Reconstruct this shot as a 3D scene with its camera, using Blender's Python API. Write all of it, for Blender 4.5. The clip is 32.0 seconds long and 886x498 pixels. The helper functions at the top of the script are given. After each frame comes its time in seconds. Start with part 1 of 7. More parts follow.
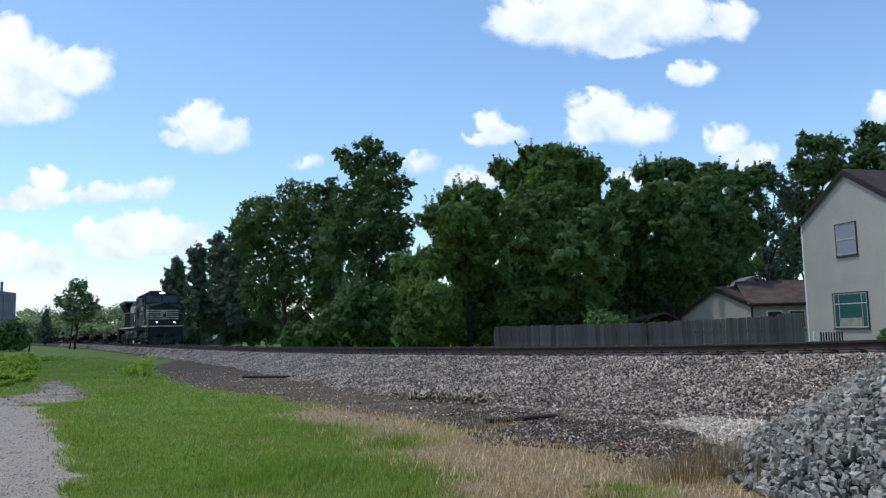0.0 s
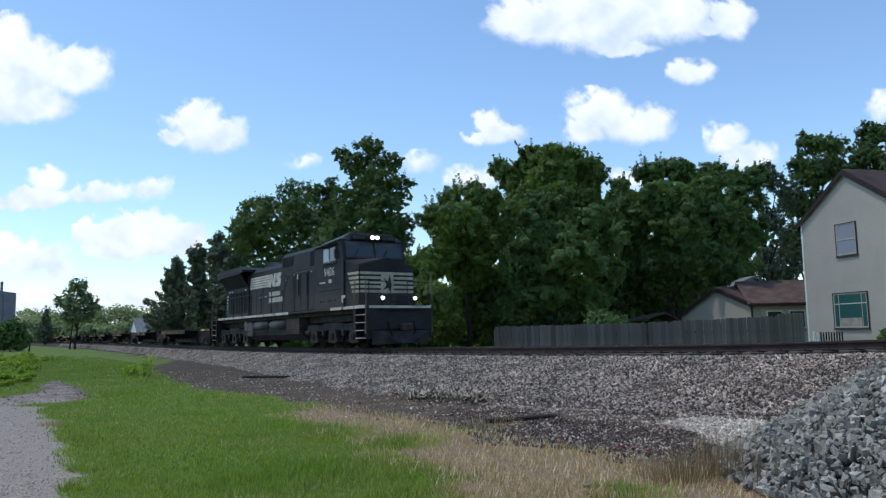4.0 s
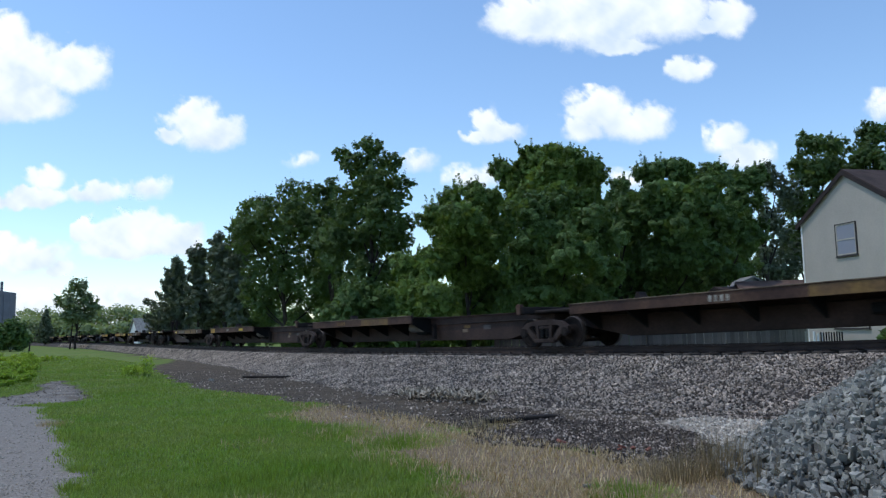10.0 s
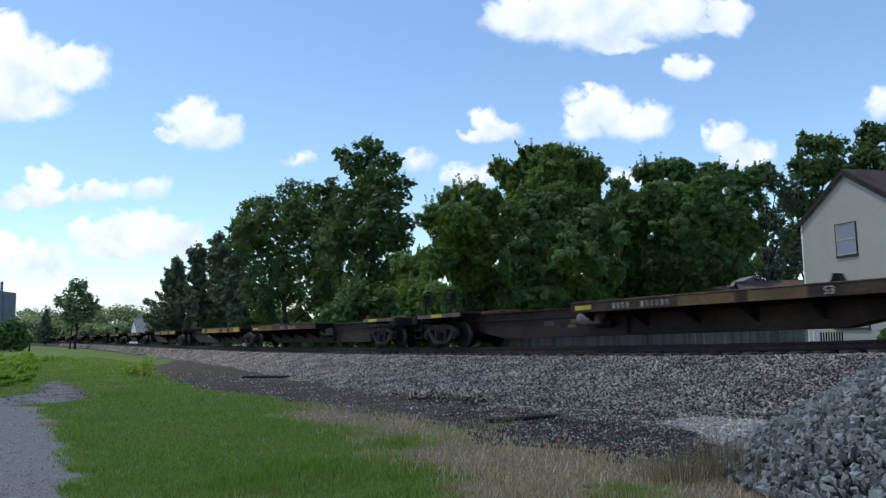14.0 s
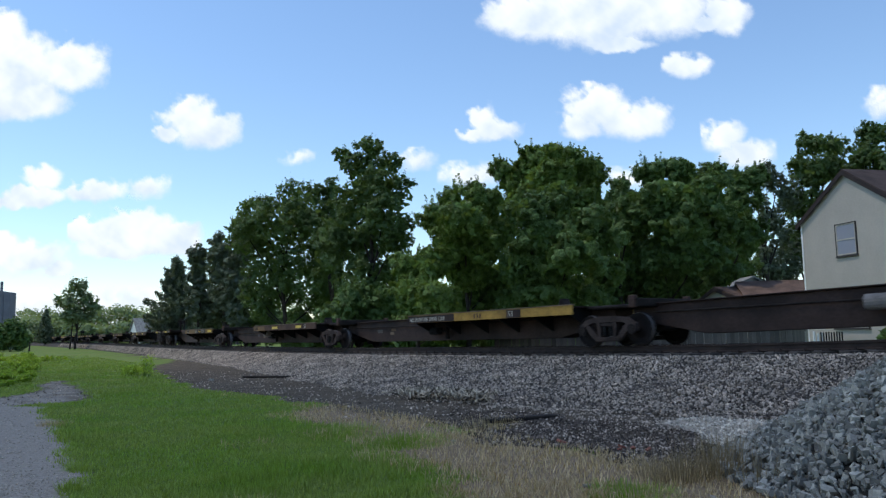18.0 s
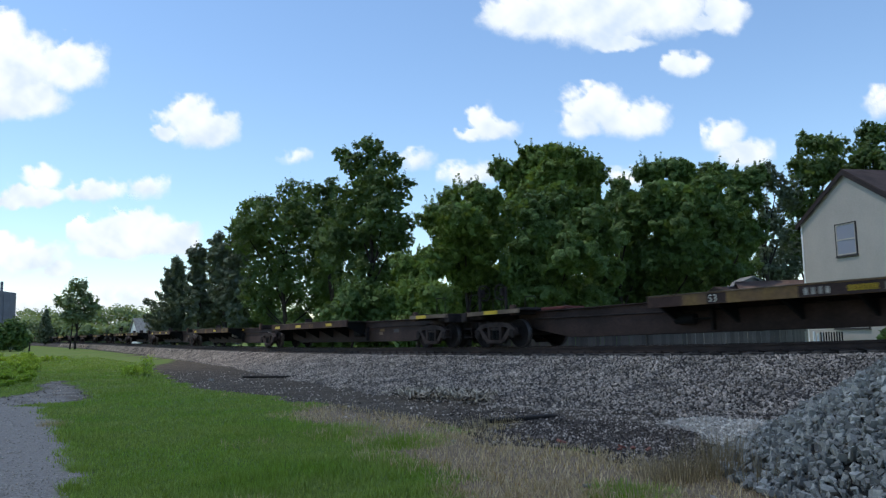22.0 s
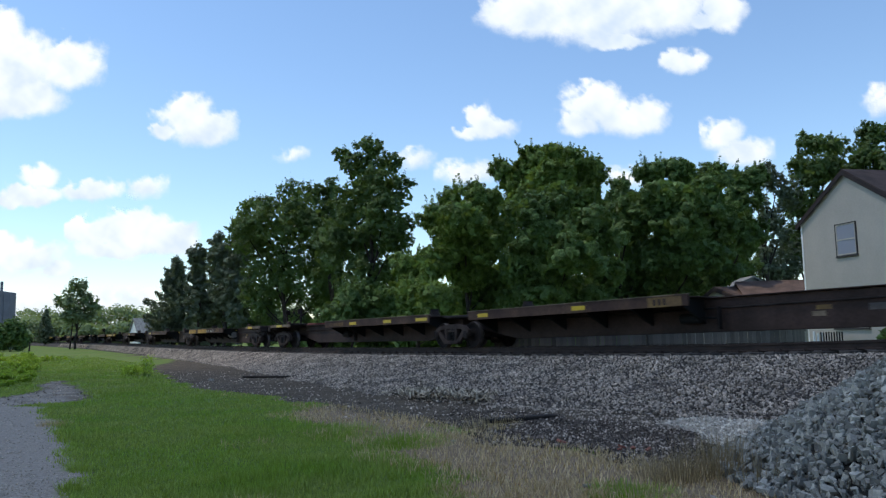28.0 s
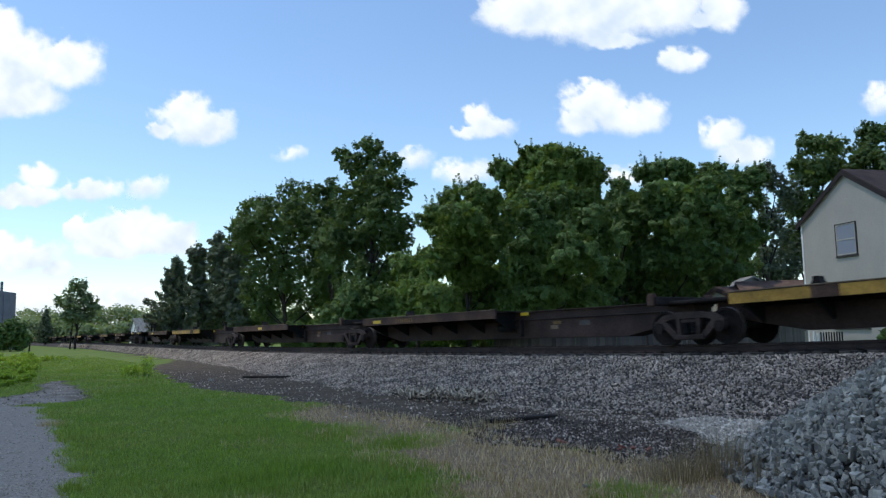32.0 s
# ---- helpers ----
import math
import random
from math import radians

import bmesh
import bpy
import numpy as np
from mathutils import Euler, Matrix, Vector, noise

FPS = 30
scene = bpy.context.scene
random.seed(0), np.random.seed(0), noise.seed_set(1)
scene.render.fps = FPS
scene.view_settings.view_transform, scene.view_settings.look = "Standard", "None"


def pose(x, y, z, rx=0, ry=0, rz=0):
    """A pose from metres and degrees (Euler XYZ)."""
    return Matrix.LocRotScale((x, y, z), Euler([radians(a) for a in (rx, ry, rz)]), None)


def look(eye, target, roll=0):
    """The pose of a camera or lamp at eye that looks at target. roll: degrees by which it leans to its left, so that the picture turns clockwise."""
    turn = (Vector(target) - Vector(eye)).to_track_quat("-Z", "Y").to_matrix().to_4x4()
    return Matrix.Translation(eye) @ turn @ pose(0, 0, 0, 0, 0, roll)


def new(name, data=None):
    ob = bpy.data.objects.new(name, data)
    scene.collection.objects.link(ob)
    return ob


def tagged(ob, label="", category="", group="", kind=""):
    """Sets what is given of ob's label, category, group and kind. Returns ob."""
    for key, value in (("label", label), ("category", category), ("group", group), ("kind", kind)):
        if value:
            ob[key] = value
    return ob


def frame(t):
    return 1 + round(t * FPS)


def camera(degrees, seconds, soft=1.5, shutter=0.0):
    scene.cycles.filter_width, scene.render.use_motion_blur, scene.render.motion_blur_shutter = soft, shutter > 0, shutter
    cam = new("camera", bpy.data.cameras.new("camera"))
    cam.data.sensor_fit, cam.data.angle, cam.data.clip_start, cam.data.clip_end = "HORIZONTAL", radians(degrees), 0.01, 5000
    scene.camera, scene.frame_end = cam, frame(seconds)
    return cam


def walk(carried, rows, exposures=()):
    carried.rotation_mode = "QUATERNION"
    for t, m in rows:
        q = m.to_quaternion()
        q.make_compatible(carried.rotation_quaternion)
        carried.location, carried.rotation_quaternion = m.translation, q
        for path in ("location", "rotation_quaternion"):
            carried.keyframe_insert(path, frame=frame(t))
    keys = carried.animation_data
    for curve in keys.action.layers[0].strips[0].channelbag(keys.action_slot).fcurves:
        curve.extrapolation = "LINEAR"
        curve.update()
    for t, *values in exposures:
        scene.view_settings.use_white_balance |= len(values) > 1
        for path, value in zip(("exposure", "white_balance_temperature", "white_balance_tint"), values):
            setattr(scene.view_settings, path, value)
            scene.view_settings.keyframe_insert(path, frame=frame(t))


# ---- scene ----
# camera: stands still beside the line
cam = camera(61.76, 32.0, soft=1.3, shutter=0.2)
EYE = (0.0, 0.0, 1.5)
TILT, LEAN = 0.11166, 1.06
AIM = (0.0, 10.0 * math.cos(TILT), 1.5 + 10.0 * math.sin(TILT))
walk(cam, [(0.0, look(EYE, AIM, -LEAN)), (32.0, look(EYE, AIM, -LEAN))],
     exposures=[(0.0, 0.25, 6000, 8), (8.0, 0.26, 6000, 8), (20.0, 0.27, 6180, 8), (32.0, 0.28, 6200, 8)])

# sun and sky
SUN_EL, SUN_AZ = radians(65), math.atan2(-1.0, 0.10)   # azimuth from +y towards +x
world = bpy.data.worlds.new("world")
scene.world = world
world.use_nodes = True
wn = world.node_tree.nodes
sky = wn.new("ShaderNodeTexSky")
sky.sky_type, sky.sun_disc = "NISHITA", False
sky.sun_elevation, sky.sun_rotation = SUN_EL, SUN_AZ
sky.air_density, sky.dust_density, sky.ozone_density = 1.1, 0.1, 2.8
wn["Background"].inputs["Strength"].default_value = 0.15
world.node_tree.links.new(sky.outputs[0], wn["Background"].inputs["Color"])
sun = new("sun", bpy.data.lights.new("sun", "SUN"))
sun.data.energy, sun.data.angle, sun.data.color = 2.4, radians(0.6), (1.0, 0.89, 0.75)
SUN_TO = Vector((math.sin(SUN_AZ) * math.cos(SUN_EL), math.cos(SUN_AZ) * math.cos(SUN_EL), math.sin(SUN_EL)))
sun.matrix_world = look(SUN_TO * 60, (0, 0, 0))


# ---- materials ----
def mat(name, color, rough=0.8, metal=0.0, vary=0.25, scale=3.0, fine=40.0, bump=0.15, second=None, spec=0.3,
        random_tint=0.0, dist=0.01):
    """A node material: a base colour broken by coarse stains and fine grain, with relief."""
    m = bpy.data.materials.new(name)
    m.use_nodes = True
    nt = m.node_tree
    nd, ln = nt.nodes, nt.links
    b = nd["Principled BSDF"]
    b.inputs["Roughness"].default_value, b.inputs["Metallic"].default_value = rough, metal
    b.inputs["Specular IOR Level"].default_value = spec
    tc = nd.new("ShaderNodeTexCoord")
    n1, n2 = nd.new("ShaderNodeTexNoise"), nd.new("ShaderNodeTexNoise")
    n1.inputs["Scale"].default_value, n1.inputs["Detail"].default_value = scale, 5
    n2.inputs["Scale"].default_value, n2.inputs["Detail"].default_value = fine, 3
    for n in (n1, n2):
        ln.new(tc.outputs["Object"], n.inputs["Vector"])
    mix = nd.new("ShaderNodeMix")
    mix.data_type = "RGBA"
    c2 = second or tuple(c * (1 - vary) for c in color)
    c1 = color if second else tuple(min(1, c * (1 + vary * 0.6)) for c in color)
    mix.inputs["A"].default_value, mix.inputs["B"].default_value = (*c1, 1), (*c2, 1)
    ramp = nd.new("ShaderNodeMapRange")
    ramp.inputs["From Min"].default_value, ramp.inputs["From Max"].default_value = 0.36, 0.64
    ln.new(n1.outputs["Fac"], ramp.inputs["Value"])
    ln.new(ramp.outputs["Result"], mix.inputs["Factor"])
    hsv = nd.new("ShaderNodeHueSaturation")
    ln.new(mix.outputs["Result"], hsv.inputs["Color"])
    vr = nd.new("ShaderNodeMapRange")
    vr.inputs["From Min"].default_value, vr.inputs["From Max"].default_value = 0.3, 0.7
    vr.inputs["To Min"].default_value, vr.inputs["To Max"].default_value = 1 - vary * 0.6, 1 + vary * 0.6
    ln.new(n2.outputs["Fac"], vr.inputs["Value"])
    val = vr.outputs["Result"]
    if random_tint:
        info = nd.new("ShaderNodeObjectInfo")
        geo = nd.new("ShaderNodeNewGeometry")
        add = nd.new("ShaderNodeMath")
        add.operation = "ADD"
        ln.new(info.outputs["Random"], add.inputs[0])
        ln.new(geo.outputs["Random Per Island"], add.inputs[1])
        fr = nd.new("ShaderNodeMath")
        fr.operation = "FRACT"
        ln.new(add.outputs[0], fr.inputs[0])
        r2 = nd.new("ShaderNodeMapRange")
        r2.inputs["To Min"].default_value, r2.inputs["To Max"].default_value = 1 - random_tint, 1 + random_tint
        ln.new(fr.outputs[0], r2.inputs["Value"])
        mu = nd.new("ShaderNodeMath")
        mu.operation = "MULTIPLY"
        ln.new(val, mu.inputs[0])
        ln.new(r2.outputs["Result"], mu.inputs[1])
        val = mu.outputs[0]
    ln.new(val, hsv.inputs["Value"])
    ln.new(hsv.outputs["Color"], b.inputs["Base Color"])
    if bump:
        bp = nd.new("ShaderNodeBump")
        bp.inputs["Strength"].default_value, bp.inputs["Distance"].default_value = bump, dist
        ln.new(n2.outputs["Fac"], bp.inputs["Height"])
        ln.new(bp.outputs["Normal"], b.inputs["Normal"])
    return m


def leaf_mat(name, color, tint=0.16, trans=0.3, second=None, scale=0.25):
    m = mat(name, color, 0.5, vary=0.2, scale=scale, fine=3.0, bump=0, random_tint=tint, spec=0.2, second=second)
    nt = m.node_tree
    b, out = nt.nodes["Principled BSDF"], nt.nodes["Material Output"]
    tr, mx = nt.nodes.new("ShaderNodeBsdfTranslucent"), nt.nodes.new("ShaderNodeMixShader")
    tr.inputs["Color"].default_value = (color[0] * 1.6, color[1] * 1.5, color[2] * 0.7, 1)
    mx.inputs["Fac"].default_value = trans
    nt.links.new(b.outputs[0], mx.inputs[1])
    nt.links.new(tr.outputs[0], mx.inputs[2])
    nt.links.new(mx.outputs[0], out.inputs["Surface"])
    return m


# bed colour darkened to put shade into the gaps between loose stones
M_BALLAST = mat("ballast", (0.074, 0.056, 0.044), 0.9, vary=0.45, scale=0.8, fine=30, bump=0.5, random_tint=0.55, dist=0.03)
M_STONE = mat("ballast_stone", (0.345, 0.278, 0.220), 0.85, vary=0.35, scale=1.2, fine=60, bump=0.2, random_tint=0.82)
M_ROCK = mat("grey_rock", (0.252, 0.238, 0.204), 0.85, vary=0.25, scale=6, fine=60, bump=0.3, random_tint=0.5)
M_RAIL = mat("rusty_rail", (0.040, 0.026, 0.021), 0.75, 0.2, vary=0.3, scale=2, fine=30)
M_RAILTOP = mat("worn_rail_head", (0.42, 0.40, 0.38), 0.35, 0.9, vary=0.15, scale=2)
M_TIE = mat("tie_wood", (0.09, 0.075, 0.065), 0.9, vary=0.4, scale=3, fine=50, bump=0.4, random_tint=0.3)
M_BLACK = mat("black_locomotive_paint", (0.020, 0.020, 0.023), 0.62, vary=0.4, scale=0.6, fine=8, bump=0.03, spec=0.22)
M_STRIPE = mat("cream_stripe_paint", (0.40, 0.36, 0.26), 0.6, vary=0.25, scale=2, fine=20, bump=0.02)
M_DUST = mat("dusty_black_paint", (0.050, 0.038, 0.030), 0.8, vary=0.4, scale=1.2, fine=12, bump=0.06)
M_GRIME = mat("grimy_steel", (0.027, 0.021, 0.019), 0.85, 0.0, spec=0.12, vary=0.45, scale=2.5, fine=25, bump=0.15)
M_FRAMECAST = mat("rusty_cast_steel", (0.050, 0.036, 0.031), 0.85, 0.0, spec=0.15, vary=0.45, scale=2.5, fine=25, bump=0.15)
M_UNDER = mat("grimy_underframe", (0.038, 0.034, 0.031), 0.8, 0.1, vary=0.45, scale=2.5, fine=25, bump=0.15)
# dark colour standing in for shade between the heap's rocks
M_CORE = mat("gap_shade_core", (0.04, 0.039, 0.035), 0.95, vary=0.4, scale=4, fine=30, bump=0.4)
# near-black for hoses and pickets; on bearers and openings it stands in for shade
M_DARK = mat("black_and_shade", (0.007, 0.007, 0.007), 0.9, vary=0.3, scale=2, fine=20, bump=0.05)
M_WHITE = mat("white_paint", (0.50, 0.465, 0.39), 0.6, vary=0.25, scale=2, fine=20, bump=0.02)
M_TANK = mat("grey_air_tank", (0.058, 0.059, 0.058), 0.6, vary=0.3, scale=2, fine=20, bump=0.03)
M_BROWN = mat("brown_car_paint", (0.040, 0.023, 0.018), 0.8, 0.0, vary=0.4, scale=1.3, fine=18, bump=0.08)
M_RUST = mat("rusty_deck_edge", (0.090, 0.050, 0.033), 0.85, 0.0, vary=0.4, scale=1.2, fine=14, bump=0.08, second=(0.048, 0.026, 0.020))
M_LIP = mat("tan_deck_lip", (0.17, 0.125, 0.085), 0.85, vary=0.4, scale=1.2, fine=14, bump=0.05)
M_PALETANK = mat("pale_air_tank", (0.17, 0.15, 0.135), 0.7, vary=0.3, scale=2, fine=20, bump=0.03)
M_GREYPANEL = mat("grey_stencil_panel", (0.085, 0.072, 0.066), 0.8, vary=0.3, scale=5, fine=30, bump=0.02)
M_YELLOW = mat("yellow_car_paint", (0.35, 0.195, 0.035), 0.65, vary=0.3, scale=1.5, fine=14, bump=0.05)
M_FADED = mat("faded_yellow_paint", (0.185, 0.110, 0.035), 0.75, vary=0.35, scale=1.4, fine=14, bump=0.06, second=(0.12, 0.07, 0.035))
M_REDLEAD = mat("dull_red_primer", (0.14, 0.035, 0.028), 0.8, vary=0.35, scale=2, fine=20, bump=0.05)
M_MARK = mat("worn_white_marking", (0.30, 0.275, 0.23), 0.8, vary=0.5, scale=6, fine=30, bump=0)
M_REFLECT = mat("yellow_reflector", (0.55, 0.37, 0.02), 0.4, vary=0.1, scale=3, fine=20, bump=0)
M_WHEEL = mat("wheel_steel", (0.019, 0.015, 0.014), 0.85, 0.0, vary=0.3, scale=4, fine=30, spec=0.1)
M_TREAD = mat("bright_wheel_rim", (0.15, 0.13, 0.12), 0.55, 0.7, vary=0.2, scale=4)
M_SIDING = mat("white_vinyl_siding", (0.435, 0.392, 0.335), 0.6, vary=0.06, scale=0.8, fine=10, bump=0.02)
M_TRIMW = mat("white_trim", (0.75, 0.74, 0.71), 0.55, vary=0.08, scale=2, fine=20, bump=0.02)
M_FRAME = mat("dark_window_frame", (0.06, 0.052, 0.05), 0.6, vary=0.2, scale=4, fine=20, bump=0.02)
M_SHINGLE = mat("brown_shingle", (0.055, 0.038, 0.033), 0.95, vary=0.3, scale=1.5, fine=25, bump=0.3, random_tint=0.2)
M_GREYROOF = mat("pale_grey_roofing", (0.24, 0.235, 0.225), 0.9, vary=0.25, scale=2, fine=25, bump=0.2)
M_SHINGLE_PALE = mat("faded_brown_shingle", (0.115, 0.074, 0.056), 0.95, vary=0.3, scale=1.5, fine=25, bump=0.3, random_tint=0.2)
M_FASCIA = mat("dark_brown_fascia", (0.03, 0.02, 0.018), 0.7, vary=0.2, scale=2, fine=20, bump=0.03)
M_FENCE = mat("weathered_grey_boards", (0.122, 0.104, 0.086), 0.95, vary=0.3, scale=1.2, fine=30, bump=0.25, random_tint=0.3)
M_BARK = mat("bark", (0.042, 0.034, 0.028), 0.95, vary=0.45, scale=3, fine=20, bump=0.5, dist=0.03)
M_SILO = mat("blue_grey_metal", (0.15, 0.15, 0.19), 0.6, 0.1, vary=0.12, scale=0.3, fine=2, bump=0.02)
M_LEAF = leaf_mat("maple_leaf", (0.152, 0.228, 0.060), 0.35, 0.28)
M_LEAF2 = leaf_mat("dark_leaf", (0.118, 0.188, 0.062), 0.32, 0.28)
# greyer green: haze over the farther trees put into the leaf colour
M_LEAF4 = leaf_mat("hazy_leaf", (0.118, 0.180, 0.070), 0.18, 0.36)
M_LEAF3 = leaf_mat("light_leaf", (0.135, 0.205, 0.075), 0.18)
# paler and bluer still, distance haze painted into the green
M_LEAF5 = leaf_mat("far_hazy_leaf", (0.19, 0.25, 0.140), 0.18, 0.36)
M_PINE = leaf_mat("conifer_needle", (0.135, 0.168, 0.115), 0.25, 0.25)
M_GRASS = leaf_mat("grass_blade", (0.183, 0.276, 0.044), 0.5, 0.35, (0.300, 0.306, 0.096), 0.55)
M_STALK = leaf_mat("dead_weed_stalk", (0.22, 0.165, 0.095), 0.4, 0.15)
M_DRY = leaf_mat("dry_grass_blade", (0.47, 0.36, 0.215), 0.45, 0.2)


def dusty(name, base, dust, low, high):
    """A copy of a paint with road dust settled over it, thickest at the sill."""
    m = base.copy()
    m.name = name
    nd, ln = m.node_tree.nodes, m.node_tree.links
    b = nd["Principled BSDF"]
    was = b.inputs["Base Color"].links[0].from_socket
    tc, sx, nz = nd.new("ShaderNodeTexCoord"), nd.new("ShaderNodeSeparateXYZ"), nd.new("ShaderNodeTexNoise")
    ln.new(tc.outputs["Object"], sx.inputs[0])
    ln.new(tc.outputs["Object"], nz.inputs["Vector"])
    nz.inputs["Scale"].default_value, nz.inputs["Detail"].default_value = 1.6, 5
    a, r, mx = nd.new("ShaderNodeMath"), nd.new("ShaderNodeMapRange"), nd.new("ShaderNodeMix")
    a.operation = "MULTIPLY_ADD"
    a.inputs[1].default_value = 1.3
    ln.new(nz.outputs["Fac"], a.inputs[0])
    ln.new(sx.outputs["Z"], a.inputs[2])
    r.interpolation_type = "SMOOTHSTEP"
    r.inputs["From Min"].default_value, r.inputs["From Max"].default_value = low + 0.65, high + 0.65
    r.inputs["To Min"].default_value, r.inputs["To Max"].default_value = 0.85, 0.0
    ln.new(a.outputs[0], r.inputs["Value"])
    mx.data_type = "RGBA"
    ln.new(r.outputs["Result"], mx.inputs["Factor"])
    ln.new(was, mx.inputs["A"])
    mx.inputs["B"].default_value = (*dust, 1)
    ln.new(mx.outputs["Result"], b.inputs["Base Color"])
    return m


M_HOOD = dusty("dusty_hood_paint", M_BLACK, (0.062, 0.047, 0.038), 1.6, 3.1)


def glow(name, color, strength):
    m = bpy.data.materials.new(name)
    m.use_nodes = True
    b = m.node_tree.nodes["Principled BSDF"]
    b.inputs["Base Color"].default_value = (*color, 1)
    b.inputs["Emission Color"].default_value, b.inputs["Emission Strength"].default_value = (*color, 1), strength
    return m


def glass_mat(name, color, rough=0.05):
    m = bpy.data.materials.new(name)
    m.use_nodes = True
    b = m.node_tree.nodes["Principled BSDF"]
    b.inputs["Base Color"].default_value, b.inputs["Roughness"].default_value = (*color, 1), rough
    b.inputs["Specular IOR Level"].default_value = 0.7
    return m


M_LAMP = glow("lit_headlight", (1.0, 0.93, 0.8), 4.0)
M_DITCH = glow("lit_ditch_light", (1.0, 0.9, 0.75), 3.0)
M_GLASS = glass_mat("dark_cab_glass", (0.03, 0.035, 0.04))
M_TEAL = glass_mat("teal_curtained_glass", (0.035, 0.105, 0.10), 0.12)
M_CURTAIN = mat("pale_curtain", (0.30, 0.29, 0.23), 0.8, vary=0.2, scale=4, fine=20, bump=0.05)
# pale lavender base puts the sky's reflection into the glass colour
M_PANE = glass_mat("sky_painted_pane", (0.30, 0.31, 0.36), 0.08)


# ---- mesh helpers ----
def link(name, bm, material, parent=None, label="", smooth=False):
    me = bpy.data.meshes.new(name)
    bm.normal_update()
    bm.to_mesh(me)
    bm.free()
    me.materials.append(material)
    if smooth:
        me.polygons.foreach_set("use_smooth", [True] * len(me.polygons))
    ob = new(name, me)
    ob.parent = parent
    if label:
        ob["label"] = label
    return ob


def part(name, bm, material, parent, label="", smooth=False):
    return link(name, bm, material, parent, label, smooth)


def share(name, me, parent, m=None, label=""):
    ob = new(name, me)
    ob.parent = parent
    if m is not None:
        ob.matrix_basis = m
    if label:
        ob["label"] = label
    return ob


def bulk(name, V, F, material, parent=None, mats=None, smooth=False):
    """A mesh from numpy arrays of points and of faces with equal corner counts."""
    me = bpy.data.meshes.new(name)
    n = F.shape[1]
    me.vertices.add(len(V))
    me.vertices.foreach_set("co", np.ascontiguousarray(V, dtype=np.float32).ravel())
    me.loops.add(F.size)
    me.loops.foreach_set("vertex_index", np.ascontiguousarray(F, dtype=np.int32).ravel())
    me.polygons.add(len(F))
    me.polygons.foreach_set("loop_start", np.arange(0, F.size, n, dtype=np.int32))
    me.materials.append(material)
    if mats is not None:
        for extra, _ in mats[1:]:
            me.materials.append(extra)
        me.polygons.foreach_set("material_index", mats[0][1].astype(np.int32))
    me.polygons.foreach_set("use_smooth", [smooth] * len(F))
    me.update()
    me.validate()
    ob = new(name, me)
    ob.parent = parent
    return ob


def box(bm, x0, x1, y0, y1, z0, z1, bevel=0.0):
    r = bmesh.ops.create_cube(bm, size=1, matrix=Matrix.LocRotScale(
        ((x0 + x1) / 2, (y0 + y1) / 2, (z0 + z1) / 2), None, (abs(x1 - x0), abs(y1 - y0), abs(z1 - z0))))
    if bevel:
        es = list({e for v in r["verts"] for e in v.link_edges})
        bmesh.ops.bevel(bm, geom=es, offset=bevel, segments=1, affect="EDGES")
    return bm


def boxes(*rows, bevel=0.0):
    bm = bmesh.new()
    for r in rows:
        box(bm, *r, bevel=bevel)
    return bm


def cyl(bm, p, q, r, r2=None, n=12, caps=True):
    p, q = Vector(p), Vector(q)
    d = q - p
    m = Matrix.Translation((p + q) / 2) @ d.to_track_quat("Z", "Y").to_matrix().to_4x4()
    bmesh.ops.create_cone(bm, cap_ends=caps, segments=n, radius1=r, radius2=r if r2 is None else r2, depth=d.length, matrix=m)
    return bm


def tube(points, r, n=6):
    bm = bmesh.new()
    for a, b in zip(points[:-1], points[1:]):
        cyl(bm, a, b, r, n=n)
    return bm


def prism(bm, outline, y0, y1):
    """An outline in x, z, drawn out along y."""
    a = [bm.verts.new((x, y0, z)) for x, z in outline]
    b = [bm.verts.new((x, y1, z)) for x, z in outline]
    k = len(outline)
    bm.faces.new(a)
    bm.faces.new(b[::-1])
    for i in range(k):
        bm.faces.new((a[i], b[i], b[(i + 1) % k], a[(i + 1) % k]))
    bmesh.ops.recalc_face_normals(bm, faces=bm.faces)
    return bm


def empty(name, m=None):
    ob = new(name)
    ob.empty_display_size = 0.3
    if m is not None:
        ob.matrix_basis = m
    return ob


# ---- the line: one gentle curve, from far left to near right ----
U = np.linspace(-1200, 160, 13601)
UC = np.clip(U, -125, 16)
HEAD = 0.63661 + 0.0029867 * UC + 2.04135e-5 * UC * UC
LX = np.concatenate([[0], np.cumsum(np.sin((HEAD[1:] + HEAD[:-1]) / 2) * 0.1)])
LY = np.concatenate([[0], np.cumsum(-np.cos((HEAD[1:] + HEAD[:-1]) / 2) * 0.1)])
LX += -16 * math.sin(HEAD[12000]) + 16.499 * math.cos(HEAD[12000]) - LX[12000]
LY += 16 * math.cos(HEAD[12000]) + 16.499 * math.sin(HEAD[12000]) - LY[12000]
TH = 40 * np.tanh(U / 40)
LZ = 0.939 + 0.1012 + 0.019224 * TH + 0.000544 * TH ** 2 + 4.74e-6 * TH ** 3 - 0.08 * np.clip((U + 6) / 12, 0, 1)


def line(s):
    """The line's place (top of rail, centre), heading, at s metres along it."""
    u = s + 16 - 2.079
    return (np.interp(u, U, LX), np.interp(u, U, LY), np.interp(u, U, LZ), np.interp(u, U, HEAD))


def off_line(s, w, z):
    """Points w metres from the centre towards the camera and z above the rail."""
    x, y, h, a = line(np.asarray(s, float))
    return np.stack([x - w * np.cos(a), y - w * np.sin(a), h + z], -1)


SPEED = 10.866


